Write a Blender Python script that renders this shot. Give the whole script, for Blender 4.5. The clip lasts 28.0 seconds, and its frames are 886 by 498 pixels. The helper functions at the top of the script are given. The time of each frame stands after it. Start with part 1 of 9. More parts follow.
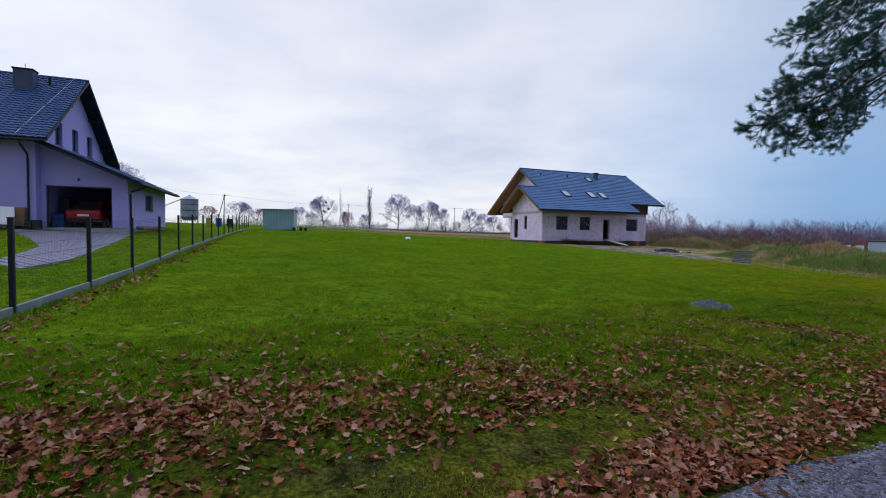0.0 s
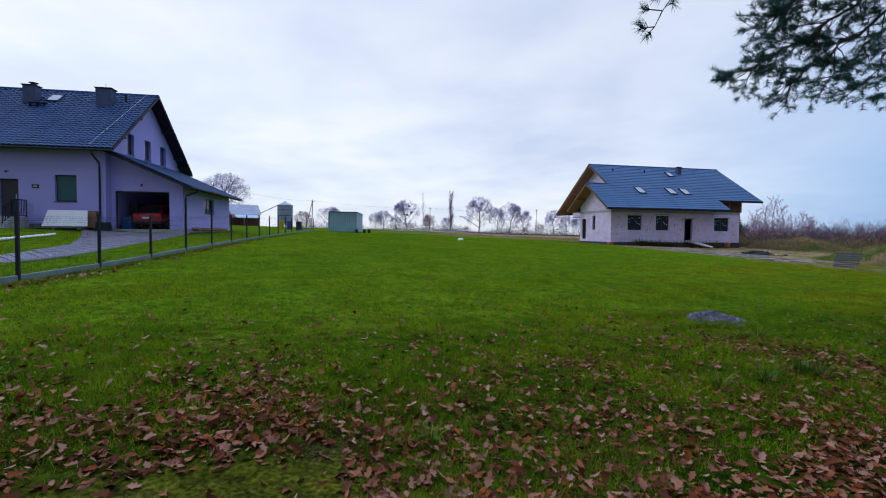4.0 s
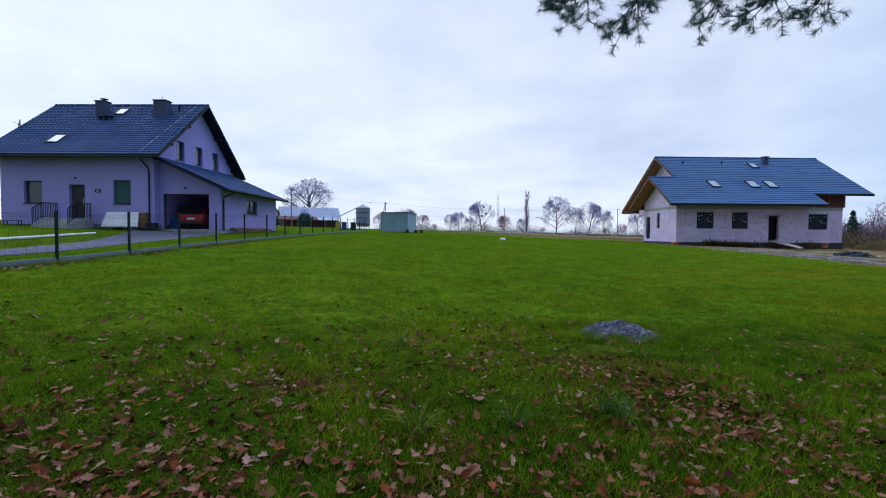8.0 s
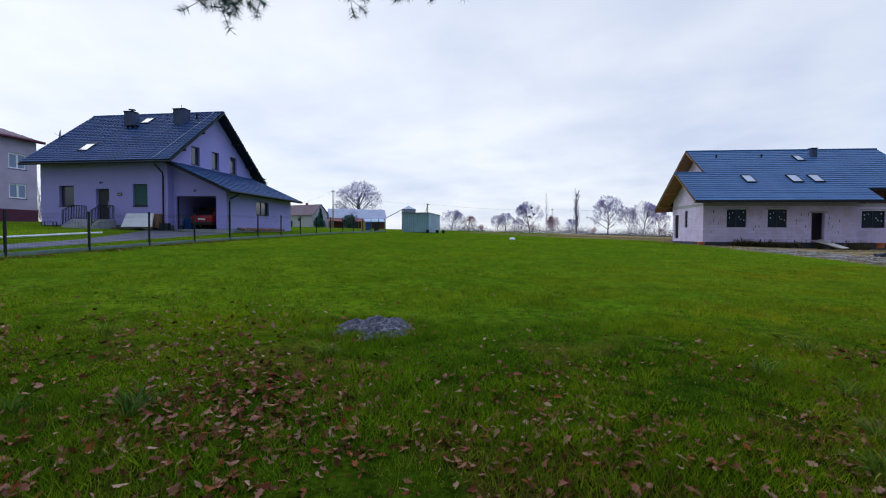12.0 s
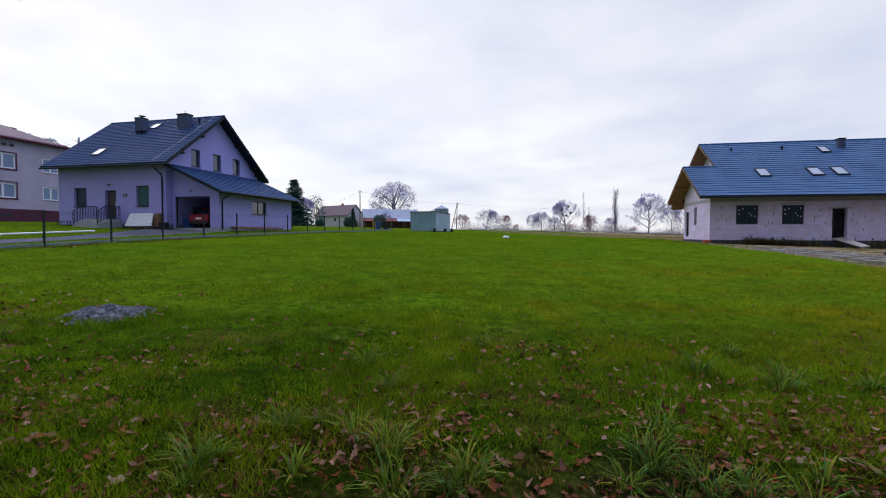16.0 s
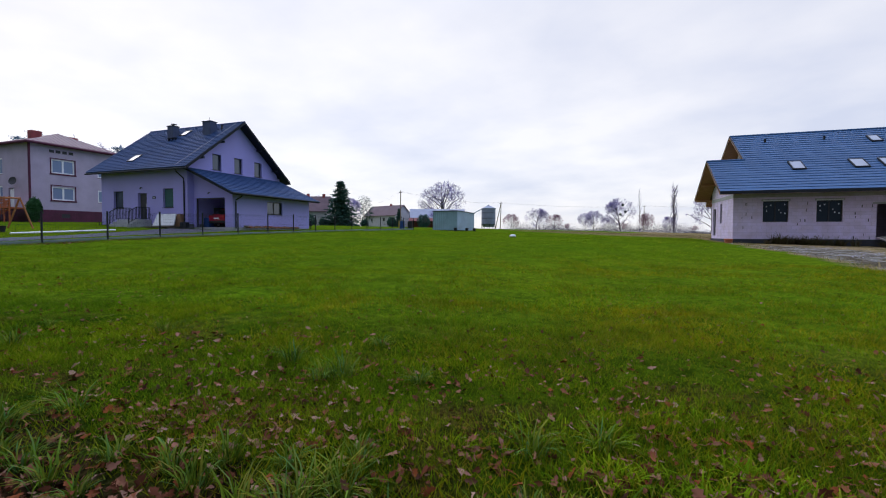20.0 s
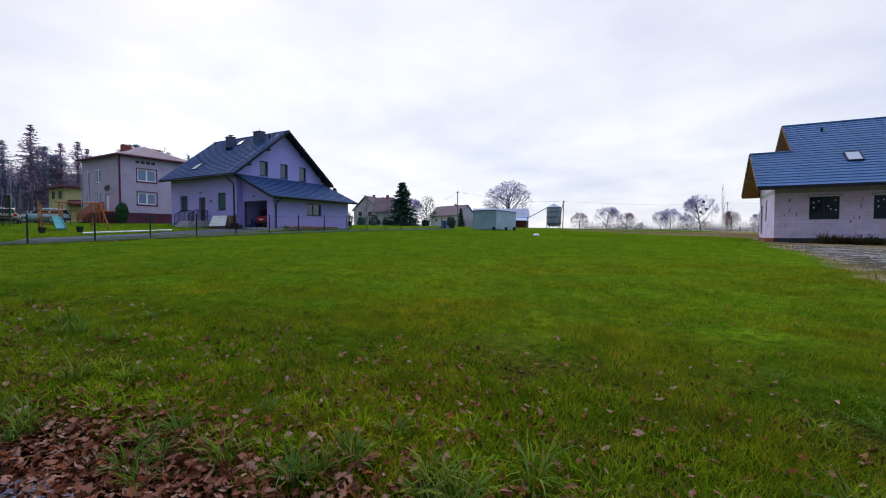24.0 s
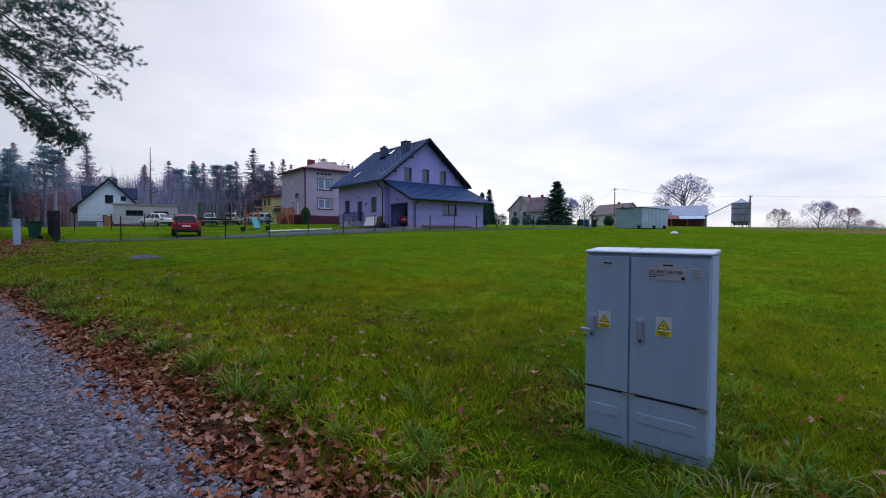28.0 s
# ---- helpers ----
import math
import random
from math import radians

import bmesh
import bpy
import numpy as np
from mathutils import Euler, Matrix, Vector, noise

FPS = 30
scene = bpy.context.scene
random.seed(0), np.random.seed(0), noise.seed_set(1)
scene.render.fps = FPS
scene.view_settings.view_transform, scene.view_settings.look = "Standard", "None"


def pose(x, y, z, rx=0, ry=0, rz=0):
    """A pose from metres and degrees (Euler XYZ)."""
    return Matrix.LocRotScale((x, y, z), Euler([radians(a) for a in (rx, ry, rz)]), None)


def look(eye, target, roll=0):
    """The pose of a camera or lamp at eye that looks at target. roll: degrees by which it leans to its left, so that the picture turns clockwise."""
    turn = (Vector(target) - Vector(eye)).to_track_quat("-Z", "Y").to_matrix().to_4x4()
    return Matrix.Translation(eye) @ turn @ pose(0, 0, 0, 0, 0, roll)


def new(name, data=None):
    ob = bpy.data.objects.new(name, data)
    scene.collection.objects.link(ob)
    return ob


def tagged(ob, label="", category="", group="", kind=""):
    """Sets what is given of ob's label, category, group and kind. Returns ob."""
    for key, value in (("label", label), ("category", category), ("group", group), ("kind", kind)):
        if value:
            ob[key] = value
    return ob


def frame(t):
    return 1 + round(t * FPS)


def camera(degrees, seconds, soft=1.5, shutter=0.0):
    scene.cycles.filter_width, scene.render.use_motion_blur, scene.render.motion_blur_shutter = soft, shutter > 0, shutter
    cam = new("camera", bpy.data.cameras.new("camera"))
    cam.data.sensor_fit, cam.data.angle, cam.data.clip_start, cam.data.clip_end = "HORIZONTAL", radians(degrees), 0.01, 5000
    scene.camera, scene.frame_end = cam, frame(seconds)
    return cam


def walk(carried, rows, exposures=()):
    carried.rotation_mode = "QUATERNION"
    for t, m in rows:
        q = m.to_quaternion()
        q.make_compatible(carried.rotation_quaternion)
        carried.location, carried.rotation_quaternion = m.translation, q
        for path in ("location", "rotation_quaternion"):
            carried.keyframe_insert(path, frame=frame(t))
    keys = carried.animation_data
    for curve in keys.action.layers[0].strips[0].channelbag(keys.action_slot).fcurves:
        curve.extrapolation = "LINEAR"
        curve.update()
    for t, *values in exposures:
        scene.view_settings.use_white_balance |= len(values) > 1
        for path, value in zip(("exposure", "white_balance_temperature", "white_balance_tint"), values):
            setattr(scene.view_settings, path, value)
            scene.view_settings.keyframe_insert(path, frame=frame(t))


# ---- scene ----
cam = camera(89.0, 28.0, 1.05)
ROWS = [
    (0.0, 0.000, 0.000, 1.418, 0.01, -2.28, -0.86),
    (0.5, 0.370, 0.127, 1.384, 0.87, -2.04, -0.74),
    (1.0, 0.734, 0.303, 1.364, 2.79, -2.15, -0.80),
    (1.5, 1.090, 0.503, 1.367, 4.51, -2.16, -0.64),
    (2.0, 1.486, 0.711, 1.347, 6.37, -2.10, -0.63),
    (2.5, 1.830, 0.932, 1.322, 8.04, -2.13, -0.63),
    (3.0, 2.219, 1.190, 1.284, 9.26, -2.14, -0.52),
    (3.5, 2.593, 1.399, 1.267, 10.21, -2.06, -0.55),
    (5.5, 4.047, 2.342, 1.189, 13.76, -2.04, -0.51),
    (6.0, 4.471, 2.613, 1.174, 14.94, -2.00, -0.47),
    (6.5, 4.850, 2.880, 1.165, 16.40, -1.97, -0.49),
    (7.0, 5.270, 3.173, 1.146, 17.91, -1.96, -0.41),
    (7.5, 5.663, 3.421, 1.119, 19.22, -1.87, -0.37),
    (8.0, 6.052, 3.688, 1.098, 21.42, -1.90, -0.41),
    (8.5, 6.448, 3.910, 1.082, 23.40, -1.80, -0.33),
    (9.0, 6.859, 4.145, 1.071, 25.33, -1.80, -0.36),
    (9.5, 7.248, 4.385, 1.063, 26.39, -1.84, -0.32),
    (10.0, 7.699, 4.616, 1.056, 26.69, -1.81, -0.33),
    (10.5, 8.099, 4.853, 1.045, 27.56, -1.82, -0.35),
    (11.0, 8.576, 5.076, 1.039, 27.82, -1.81, -0.37),
    (11.5, 9.037, 5.257, 1.021, 28.24, -1.72, -0.34),
    (12.0, 9.490, 5.536, 0.993, 28.32, -1.78, -0.31),
    (12.5, 9.933, 5.714, 0.962, 28.23, -1.69, -0.32),
    (14.5, 11.640, 6.790, 0.940, 30.66, -1.84, -0.28),
    (15.0, 12.075, 7.084, 0.927, 31.71, -1.84, -0.32),
    (15.5, 12.517, 7.387, 0.908, 32.74, -1.84, -0.23),
    (16.0, 12.982, 7.687, 0.883, 33.73, -1.83, -0.20),
    (16.5, 13.440, 7.965, 0.873, 33.76, -1.78, -0.20),
    (17.0, 13.868, 8.267, 0.835, 34.64, -1.77, -0.22),
    (17.5, 14.268, 8.574, 0.793, 35.60, -1.74, -0.21),
    (18.0, 14.657, 8.877, 0.798, 37.15, -1.88, -0.15),
    (18.5, 15.034, 9.122, 0.821, 38.99, -1.95, -0.21),
    (19.0, 15.468, 9.441, 0.840, 40.56, -1.94, -0.17),
    (19.5, 15.874, 9.788, 0.835, 41.02, -1.97, -0.17),
    (20.0, 16.323, 10.105, 0.813, 40.92, -1.87, -0.18),
    (20.5, 16.739, 10.412, 0.785, 41.33, -1.83, -0.19),
    (21.0, 17.233, 10.696, 0.755, 42.37, -1.82, -0.22),
    (21.5, 17.690, 10.957, 0.763, 43.16, -1.78, -0.26),
    (22.0, 18.175, 11.258, 0.792, 44.08, -1.83, -0.24),
    (22.5, 18.642, 11.477, 0.799, 45.13, -1.85, -0.25),
    (24.5, 20.226, 12.538, 0.776, 52.34, -1.88, -0.10),
    (25.0, 20.642, 12.778, 0.746, 54.51, -1.80, -0.11),
    (25.5, 20.955, 13.060, 0.709, 56.57, -1.90, 0.04),
    (26.0, 21.301, 13.347, 0.686, 58.74, -1.85, -0.03),
    (26.5, 21.593, 13.625, 0.674, 61.39, -1.92, -0.00),
    (27.0, 21.876, 13.963, 0.669, 64.72, -1.97, 0.07),
    (27.5, 22.170, 14.212, 0.644, 67.95, -1.90, 0.02),
    (28.0, 22.449, 14.359, 0.607, 70.85, -1.92, -0.13),
]
walk(cam, [(t, pose(x, y, z, 90 + pitch, roll, yaw)) for t, x, y, z, yaw, pitch, roll in ROWS],
     [(0.0, -0.05, 6250, 11), (3.0, -0.05, 6050, 10), (7.0, -0.05, 5700, 9), (12.0, -0.05, 6050, 10), (17.0, 0.0, 6400, 13), (28.0, 0.0, 6250, 13)])

# ---- light ----
SUN_EL = 32.0   # degrees: height of the brighter part of the overcast sky, towards -x
world = bpy.data.worlds.new("sky")
scene.world = world
world.use_nodes = True
wn, wl = world.node_tree.nodes, world.node_tree.links
wn.clear()
w_out = wn.new("ShaderNodeOutputWorld")
w_bg = wn.new("ShaderNodeBackground")
w_sky = wn.new("ShaderNodeTexSky")
w_sky.sky_type = 'NISHITA'
w_sky.sun_disc = False
w_sky.sun_elevation, w_sky.sun_rotation = radians(SUN_EL), radians(-90 + 10)
w_tc = wn.new("ShaderNodeTexCoord")
w_sep = wn.new("ShaderNodeSeparateXYZ")
wl.new(w_tc.outputs["Generated"], w_sep.inputs[0])


def wmath(op, a, b=None, clamp=False):
    n = wn.new("ShaderNodeMath")
    n.operation, n.use_clamp = op, clamp
    for i, v in enumerate((a, b)):
        if v is None:
            continue
        if isinstance(v, (int, float)):
            n.inputs[i].default_value = v
        else:
            wl.new(v, n.inputs[i])
    return n.outputs[0]


def wmix(fac, a, b):
    n = wn.new("ShaderNodeMix")
    n.data_type = 'RGBA'
    for s, v in ((n.inputs[0], fac), (n.inputs[6], a), (n.inputs[7], b)):
        if isinstance(v, tuple):
            s.default_value = (*v, 1)
        elif isinstance(v, (int, float)):
            s.default_value = v
        else:
            wl.new(v, s)
    return n.outputs[2]


up = wmath('ADD', wmath('ABSOLUTE', w_sep.outputs[2]), 0.16)
w_comb = wn.new("ShaderNodeCombineXYZ")
wl.new(wmath('DIVIDE', w_sep.outputs[0], up), w_comb.inputs[0])
wl.new(wmath('DIVIDE', w_sep.outputs[1], up), w_comb.inputs[1])
clouds = []
for sc, det, off in ((0.75, 5.0, 3.1), (2.2, 6.0, 7.7)):
    n = wn.new("ShaderNodeTexNoise")
    n.inputs["Scale"].default_value, n.inputs["Detail"].default_value, n.inputs["Roughness"].default_value = sc, det, 0.5
    mp = wn.new("ShaderNodeMapping")
    mp.inputs["Location"].default_value = (off, off * 0.6, 0)
    wl.new(w_comb.outputs[0], mp.inputs[0])
    wl.new(mp.outputs[0], n.inputs["Vector"])
    clouds.append(n.outputs[0])
thick = wmath('MULTIPLY_ADD', clouds[0], 0.7)
wn_last = thick.node
wl.new(wmath('MULTIPLY', clouds[1], 0.3), wn_last.inputs[2])
ramp = wn.new("ShaderNodeValToRGB")
ramp.color_ramp.elements[0].position, ramp.color_ramp.elements[1].position = 0.34, 0.62
ramp.color_ramp.elements[0].color, ramp.color_ramp.elements[1].color = (0.66, 0.70, 0.82, 1), (0.955, 0.95, 0.955, 1)
wl.new(thick, ramp.inputs[0])
east = wmath('MULTIPLY', wmath('SUBTRACT', w_sep.outputs[0], 0.2), 2.2, True)
low = wmath('SUBTRACT', 1.0, wmath('MULTIPLY', w_sep.outputs[2], 1.25), True)
blue = wmath('MULTIPLY', east, low)
veil = wmix(wmath('MULTIPLY', blue, 1.0), ramp.outputs[0], (0.20, 0.41, 0.74))
w_add = wn.new("ShaderNodeMix")
w_add.data_type, w_add.blend_type = 'RGBA', 'ADD'
w_add.inputs[0].default_value = 0.02
wl.new(veil, w_add.inputs[6])
wl.new(w_sky.outputs[0], w_add.inputs[7])
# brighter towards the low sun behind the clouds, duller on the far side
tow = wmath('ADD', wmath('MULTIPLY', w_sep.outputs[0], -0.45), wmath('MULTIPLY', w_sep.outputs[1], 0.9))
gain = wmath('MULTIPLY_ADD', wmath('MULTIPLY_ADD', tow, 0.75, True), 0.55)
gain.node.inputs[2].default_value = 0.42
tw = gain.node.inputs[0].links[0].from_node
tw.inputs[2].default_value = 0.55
# an overcast sky is brighter overhead than near the horizon
zen = wn.new("ShaderNodeMapRange")
zen.interpolation_type = 'SMOOTHSTEP'
zen.inputs[1].default_value, zen.inputs[2].default_value = 0.42, 0.95
zen.inputs[3].default_value, zen.inputs[4].default_value = 1.0, 2.65
wl.new(w_sep.outputs[2], zen.inputs[0])
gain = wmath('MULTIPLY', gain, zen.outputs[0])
w_mul = wn.new("ShaderNodeMix")
w_mul.data_type, w_mul.blend_type = 'RGBA', 'MULTIPLY'
w_mul.inputs[0].default_value = 1.0
wl.new(wmix(wmath('SUBTRACT', zen.outputs[0], 1.0, True), w_add.outputs[2], (0.72, 0.82, 1.12)), w_mul.inputs[6])
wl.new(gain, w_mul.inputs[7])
wl.new(w_mul.outputs[2], w_bg.inputs[0])
w_bg.inputs[1].default_value = 0.96
wl.new(w_bg.outputs[0], w_out.inputs[0])

sun_data = bpy.data.lights.new("sun", 'SUN')
sun_data.energy, sun_data.angle, sun_data.color = 0.5, radians(25), (1.0, 0.96, 0.92)
sun = new("sun", sun_data)
sun.matrix_world = look((-40, 7, 28), (0, 0, 0))


# ---- materials ----
def mat(name, col, rough=0.75, var=0.15, scale=1.2, fine=30.0, bump=0.15, metal=0.0, col2=None, spec=0.4, per_object=0.0, per_island=0.0, stretch=(1, 1, 1)):
    m = bpy.data.materials.new(name)
    m.use_nodes = True
    n, l = m.node_tree.nodes, m.node_tree.links
    b = n["Principled BSDF"]
    b.inputs["Roughness"].default_value, b.inputs["Metallic"].default_value = rough, metal
    b.inputs["Specular IOR Level"].default_value = spec
    tc = n.new("ShaderNodeTexCoord")
    mp = n.new("ShaderNodeMapping")
    mp.inputs["Scale"].default_value = stretch
    l.new(tc.outputs["Object"], mp.inputs[0])
    n1, n2 = n.new("ShaderNodeTexNoise"), n.new("ShaderNodeTexNoise")
    n1.inputs["Scale"].default_value, n1.inputs["Detail"].default_value = scale, 5
    n2.inputs["Scale"].default_value, n2.inputs["Detail"].default_value = fine, 4
    l.new(mp.outputs[0], n1.inputs["Vector"])
    l.new(mp.outputs[0], n2.inputs["Vector"])
    add = n.new("ShaderNodeMath")
    add.operation = 'MULTIPLY_ADD'
    l.new(n1.outputs[0], add.inputs[0])
    add.inputs[1].default_value = 0.6
    half = n.new("ShaderNodeMath")
    half.operation = 'MULTIPLY'
    half.inputs[1].default_value = 0.4
    l.new(n2.outputs[0], half.inputs[0])
    l.new(half.outputs[0], add.inputs[2])
    rp = n.new("ShaderNodeValToRGB")
    rp.color_ramp.elements[0].position, rp.color_ramp.elements[1].position = 0.33, 0.67
    c2 = col2 or tuple(c * (1 + var) for c in col)
    c1 = tuple(c * (1 - var) for c in col) if not col2 else col
    rp.color_ramp.elements[0].color, rp.color_ramp.elements[1].color = (*c1, 1), (*[min(c, 1) for c in c2], 1)
    l.new(add.outputs[0], rp.inputs[0])
    out = rp.outputs[0]
    for amount, kind in ((per_object, 'o'), (per_island, 'i')):
        if not amount:
            continue
        src = n.new("ShaderNodeObjectInfo").outputs["Random"] if kind == 'o' else n.new("ShaderNodeNewGeometry").outputs["Random Per Island"]
        mr = n.new("ShaderNodeMapRange")
        mr.inputs[3].default_value, mr.inputs[4].default_value = 1 - amount, 1 + amount
        l.new(src, mr.inputs[0])
        hs = n.new("ShaderNodeHueSaturation")
        l.new(mr.outputs[0], hs.inputs["Value"])
        l.new(out, hs.inputs["Color"])
        out = hs.outputs[0]
    l.new(out, b.inputs["Base Color"])
    if bump:
        bp = n.new("ShaderNodeBump")
        bp.inputs["Strength"].default_value, bp.inputs["Distance"].default_value = bump, 0.02
        l.new(n2.outputs[0], bp.inputs["Height"])
        l.new(bp.outputs[0], b.inputs["Normal"])
    return m


def glass_mat(name, tint, rough=0.03):
    m = bpy.data.materials.new(name)
    m.use_nodes = True
    b = m.node_tree.nodes["Principled BSDF"]
    b.inputs["Base Color"].default_value = (*tint, 1)
    b.inputs["Roughness"].default_value = rough
    b.inputs["Specular IOR Level"].default_value = 0.35
    b.inputs["IOR"].default_value = 1.5
    return m


def island_ramp(name, cols, rough=0.8, spec=0.2, trans=0.0):
    """A material whose colour is picked piece by piece."""
    m = bpy.data.materials.new(name)
    m.use_nodes = True
    n, l = m.node_tree.nodes, m.node_tree.links
    b = n["Principled BSDF"]
    b.inputs["Roughness"].default_value, b.inputs["Specular IOR Level"].default_value = rough, spec
    g = n.new("ShaderNodeNewGeometry")
    rp = n.new("ShaderNodeValToRGB")
    rp.color_ramp.interpolation = 'LINEAR'
    while len(rp.color_ramp.elements) < len(cols):
        rp.color_ramp.elements.new(0.5)
    for i, c in enumerate(cols):
        rp.color_ramp.elements[i].position = i / (len(cols) - 1)
        rp.color_ramp.elements[i].color = (*c, 1)
    l.new(g.outputs["Random Per Island"], rp.inputs[0])
    l.new(rp.outputs[0], b.inputs["Base Color"])
    if trans:
        tr_ = n.new("ShaderNodeBsdfTranslucent")
        l.new(rp.outputs[0], tr_.inputs[0])
        ms = n.new("ShaderNodeMixShader")
        ms.inputs[0].default_value = trans
        l.new(b.outputs[0], ms.inputs[1])
        l.new(tr_.outputs[0], ms.inputs[2])
        l.new(ms.outputs[0], n["Material Output"].inputs[0])
    return m


PLASTER = mat("lavender_plaster", (0.375, 0.345, 0.72), 0.9, 0.05, 0.6, 90, 0.25)
PLASTER_SOCLE = mat("grey_socle", (0.13, 0.13, 0.15), 0.85, 0.2, 2, 80, 0.3)
ROOF_G = mat("anthracite_tile", (0.027, 0.062, 0.155), 0.6, 0.2, 1.5, 40, 0.1, per_object=0.10, spec=0.12)
ROOF_U = mat("slate_blue_tile", (0.050, 0.118, 0.245), 0.55, 0.14, 0.8, 30, 0.08, per_object=0.10, spec=0.14)
ANTHRACITE = mat("anthracite_metal", (0.022, 0.025, 0.032), 0.55, 0.2, 3, 60, 0.05, spec=0.15)
CHIMNEY = mat("chimney_cladding", (0.055, 0.075, 0.14), 0.7, 0.2, 2, 50, 0.2)
CONCRETE = mat("concrete", (0.36, 0.37, 0.38), 0.9, 0.2, 2.5, 60, 0.35)
BITUMEN = mat("bitumen", (0.03, 0.035, 0.045), 0.7, 0.3, 2, 30, 0.3)
TIMBER = mat("fresh_timber", (0.31, 0.15, 0.06), 0.7, 0.25, 2, 40, 0.15, stretch=(1, 6, 6))
TIMBER_OLD = mat("weathered_timber", (0.24, 0.19, 0.14), 0.8, 0.3, 2, 40, 0.2, stretch=(1, 6, 6))
GLASS = glass_mat("dark_glass", (0.012, 0.015, 0.02))
# base lifted above dark_glass to stand in for bright reflections
GLASS_HOUSE = glass_mat("reflection_toned_glass", (0.05, 0.06, 0.085), 0.06)
GLASS_HOUSE.node_tree.nodes["Principled BSDF"].inputs["Specular IOR Level"].default_value = 1.0
# pale base imitates the sky mirrored in the roof panes
GLASS_SKY = glass_mat("reflection_pale_glass", (0.30, 0.33, 0.38), 0.02)
WHITE = mat("white_paint", (0.75, 0.76, 0.78), 0.6, 0.06, 2, 60, 0.05)
FRAME_DARK = mat("dark_frame", (0.03, 0.03, 0.035), 0.5, 0.15, 3, 40, 0.03)
CAB = mat("light_grey_polyester", (0.32, 0.42, 0.59), 0.55, 0.11, 1.6, 45, 0.06, stretch=(7, 7, 0.6))
CAB_TOP = mat("pale_grey_polyester", (0.46, 0.52, 0.60), 0.5, 0.08, 3, 60, 0.06)
PLATE = mat("weathered_plate", (0.44, 0.44, 0.52), 0.5, 0.15, 6, 60, 0.02)
HANDLE = mat("dull_grey_handle", (0.30, 0.33, 0.44), 0.5, 0.1, 6, 60, 0.02)
SIGN_WHITE = mat("sign_white", (0.60, 0.62, 0.66), 0.5, 0.08, 6, 60, 0.02)
INK_GREY = mat("faded_print", (0.16, 0.16, 0.20), 0.6, 0.1, 8, 60, 0)
YELLOW = mat("warning_yellow", (0.85, 0.68, 0.02), 0.5, 0.06, 8, 60, 0)
BLACK = mat("black_print", (0.015, 0.015, 0.018), 0.6, 0.1, 8, 60, 0)
BLUE_TUBE = mat("blue_tube", (0.01, 0.10, 0.20), 0.45, 0.15, 6, 60, 0.05)
GALV = mat("galvanised_sheet", (0.36, 0.46, 0.56), 0.5, 0.22, 0.7, 25, 0.05, metal=0.1)
GALV_DOOR = mat("grey_green_sheet", (0.24, 0.37, 0.43), 0.5, 0.2, 0.8, 25, 0.05)
PLINTH = mat("damp_concrete", (0.16, 0.20, 0.20), 0.9, 0.25, 2.5, 50, 0.35)
SILO = mat("dull_steel", (0.25, 0.28, 0.38), 0.6, 0.2, 0.5, 20, 0.05)
PANE_PALE = glass_mat("curtained_glass", (0.20, 0.26, 0.40))
RED_CAR = mat("red_car_paint", (0.33, 0.008, 0.026), 0.25, 0.08, 2, 30, 0.0, spec=0.35)
WHITE_CAR = mat("white_car_paint", (0.7, 0.71, 0.72), 0.3, 0.05, 2, 30, 0.0, spec=0.6)
BLUE_CAR = mat("pale_blue_car_paint", (0.26, 0.42, 0.47), 0.3, 0.05, 2, 30, 0.0, spec=0.6)
RUBBER = mat("rubber", (0.02, 0.02, 0.02), 0.85, 0.2, 6, 60, 0.1)
ALLOY = mat("alloy", (0.45, 0.46, 0.48), 0.35, 0.1, 6, 60, 0.0, metal=0.8)
LAMP_RED = mat("red_lens", (0.45, 0.02, 0.02), 0.25, 0.1, 8, 60, 0)
STUCCO_B = mat("grey_beige_stucco", (0.44, 0.38, 0.50), 0.95, 0.12, 0.9, 70, 0.4)
MAROON = mat("maroon_socle", (0.095, 0.022, 0.05), 0.85, 0.2, 1.2, 50, 0.2)
ROOF_B = mat("wine_sheet_roof", (0.10, 0.035, 0.065), 0.5, 0.12, 0.7, 30, 0.05)
BRICK_RED = mat("red_brick", (0.27, 0.06, 0.06), 0.85, 0.25, 3, 40, 0.3)
CURTAIN = mat("net_curtain", (0.50, 0.55, 0.62), 0.9, 0.3, 4, 30, 0.1, stretch=(8, 8, 1))
BARK = mat("bark", (0.12, 0.10, 0.105), 0.95, 0.35, 4, 30, 0.5)
# far trunks, paled so the colour carries the haze of distance
BARK_HAZE = mat("haze_grey_bark", (0.27, 0.23, 0.33), 0.95, 0.35, 4, 30, 0.3)
BARK_PINE = mat("pine_bark", (0.055, 0.038, 0.035), 0.95, 0.35, 4, 30, 0.5)
# pale lavender in place of the haze before far bare crowns
TWIG_HAZE = mat("haze_bare_twigs", (0.36, 0.32, 0.54), 0.95, 0.25, 0.4, 5, 0)
TWIG_DUSK = mat("dusky_twigs", (0.17, 0.12, 0.17), 0.95, 0.3, 0.4, 5, 0)
TWIG_RED = mat("reddish_twigs", (0.33, 0.18, 0.24), 0.95, 0.3, 0.4, 5, 0)
RUSSET = island_ramp("russet_foliage", [(0.22, 0.10, 0.12), (0.30, 0.13, 0.11), (0.20, 0.12, 0.15), (0.27, 0.11, 0.10)])
NEEDLE = island_ramp("pine_needles", [(0.022, 0.075, 0.068), (0.045, 0.125, 0.098), (0.032, 0.100, 0.090), (0.062, 0.120, 0.080)], 0.8, 0.05, 0.3)
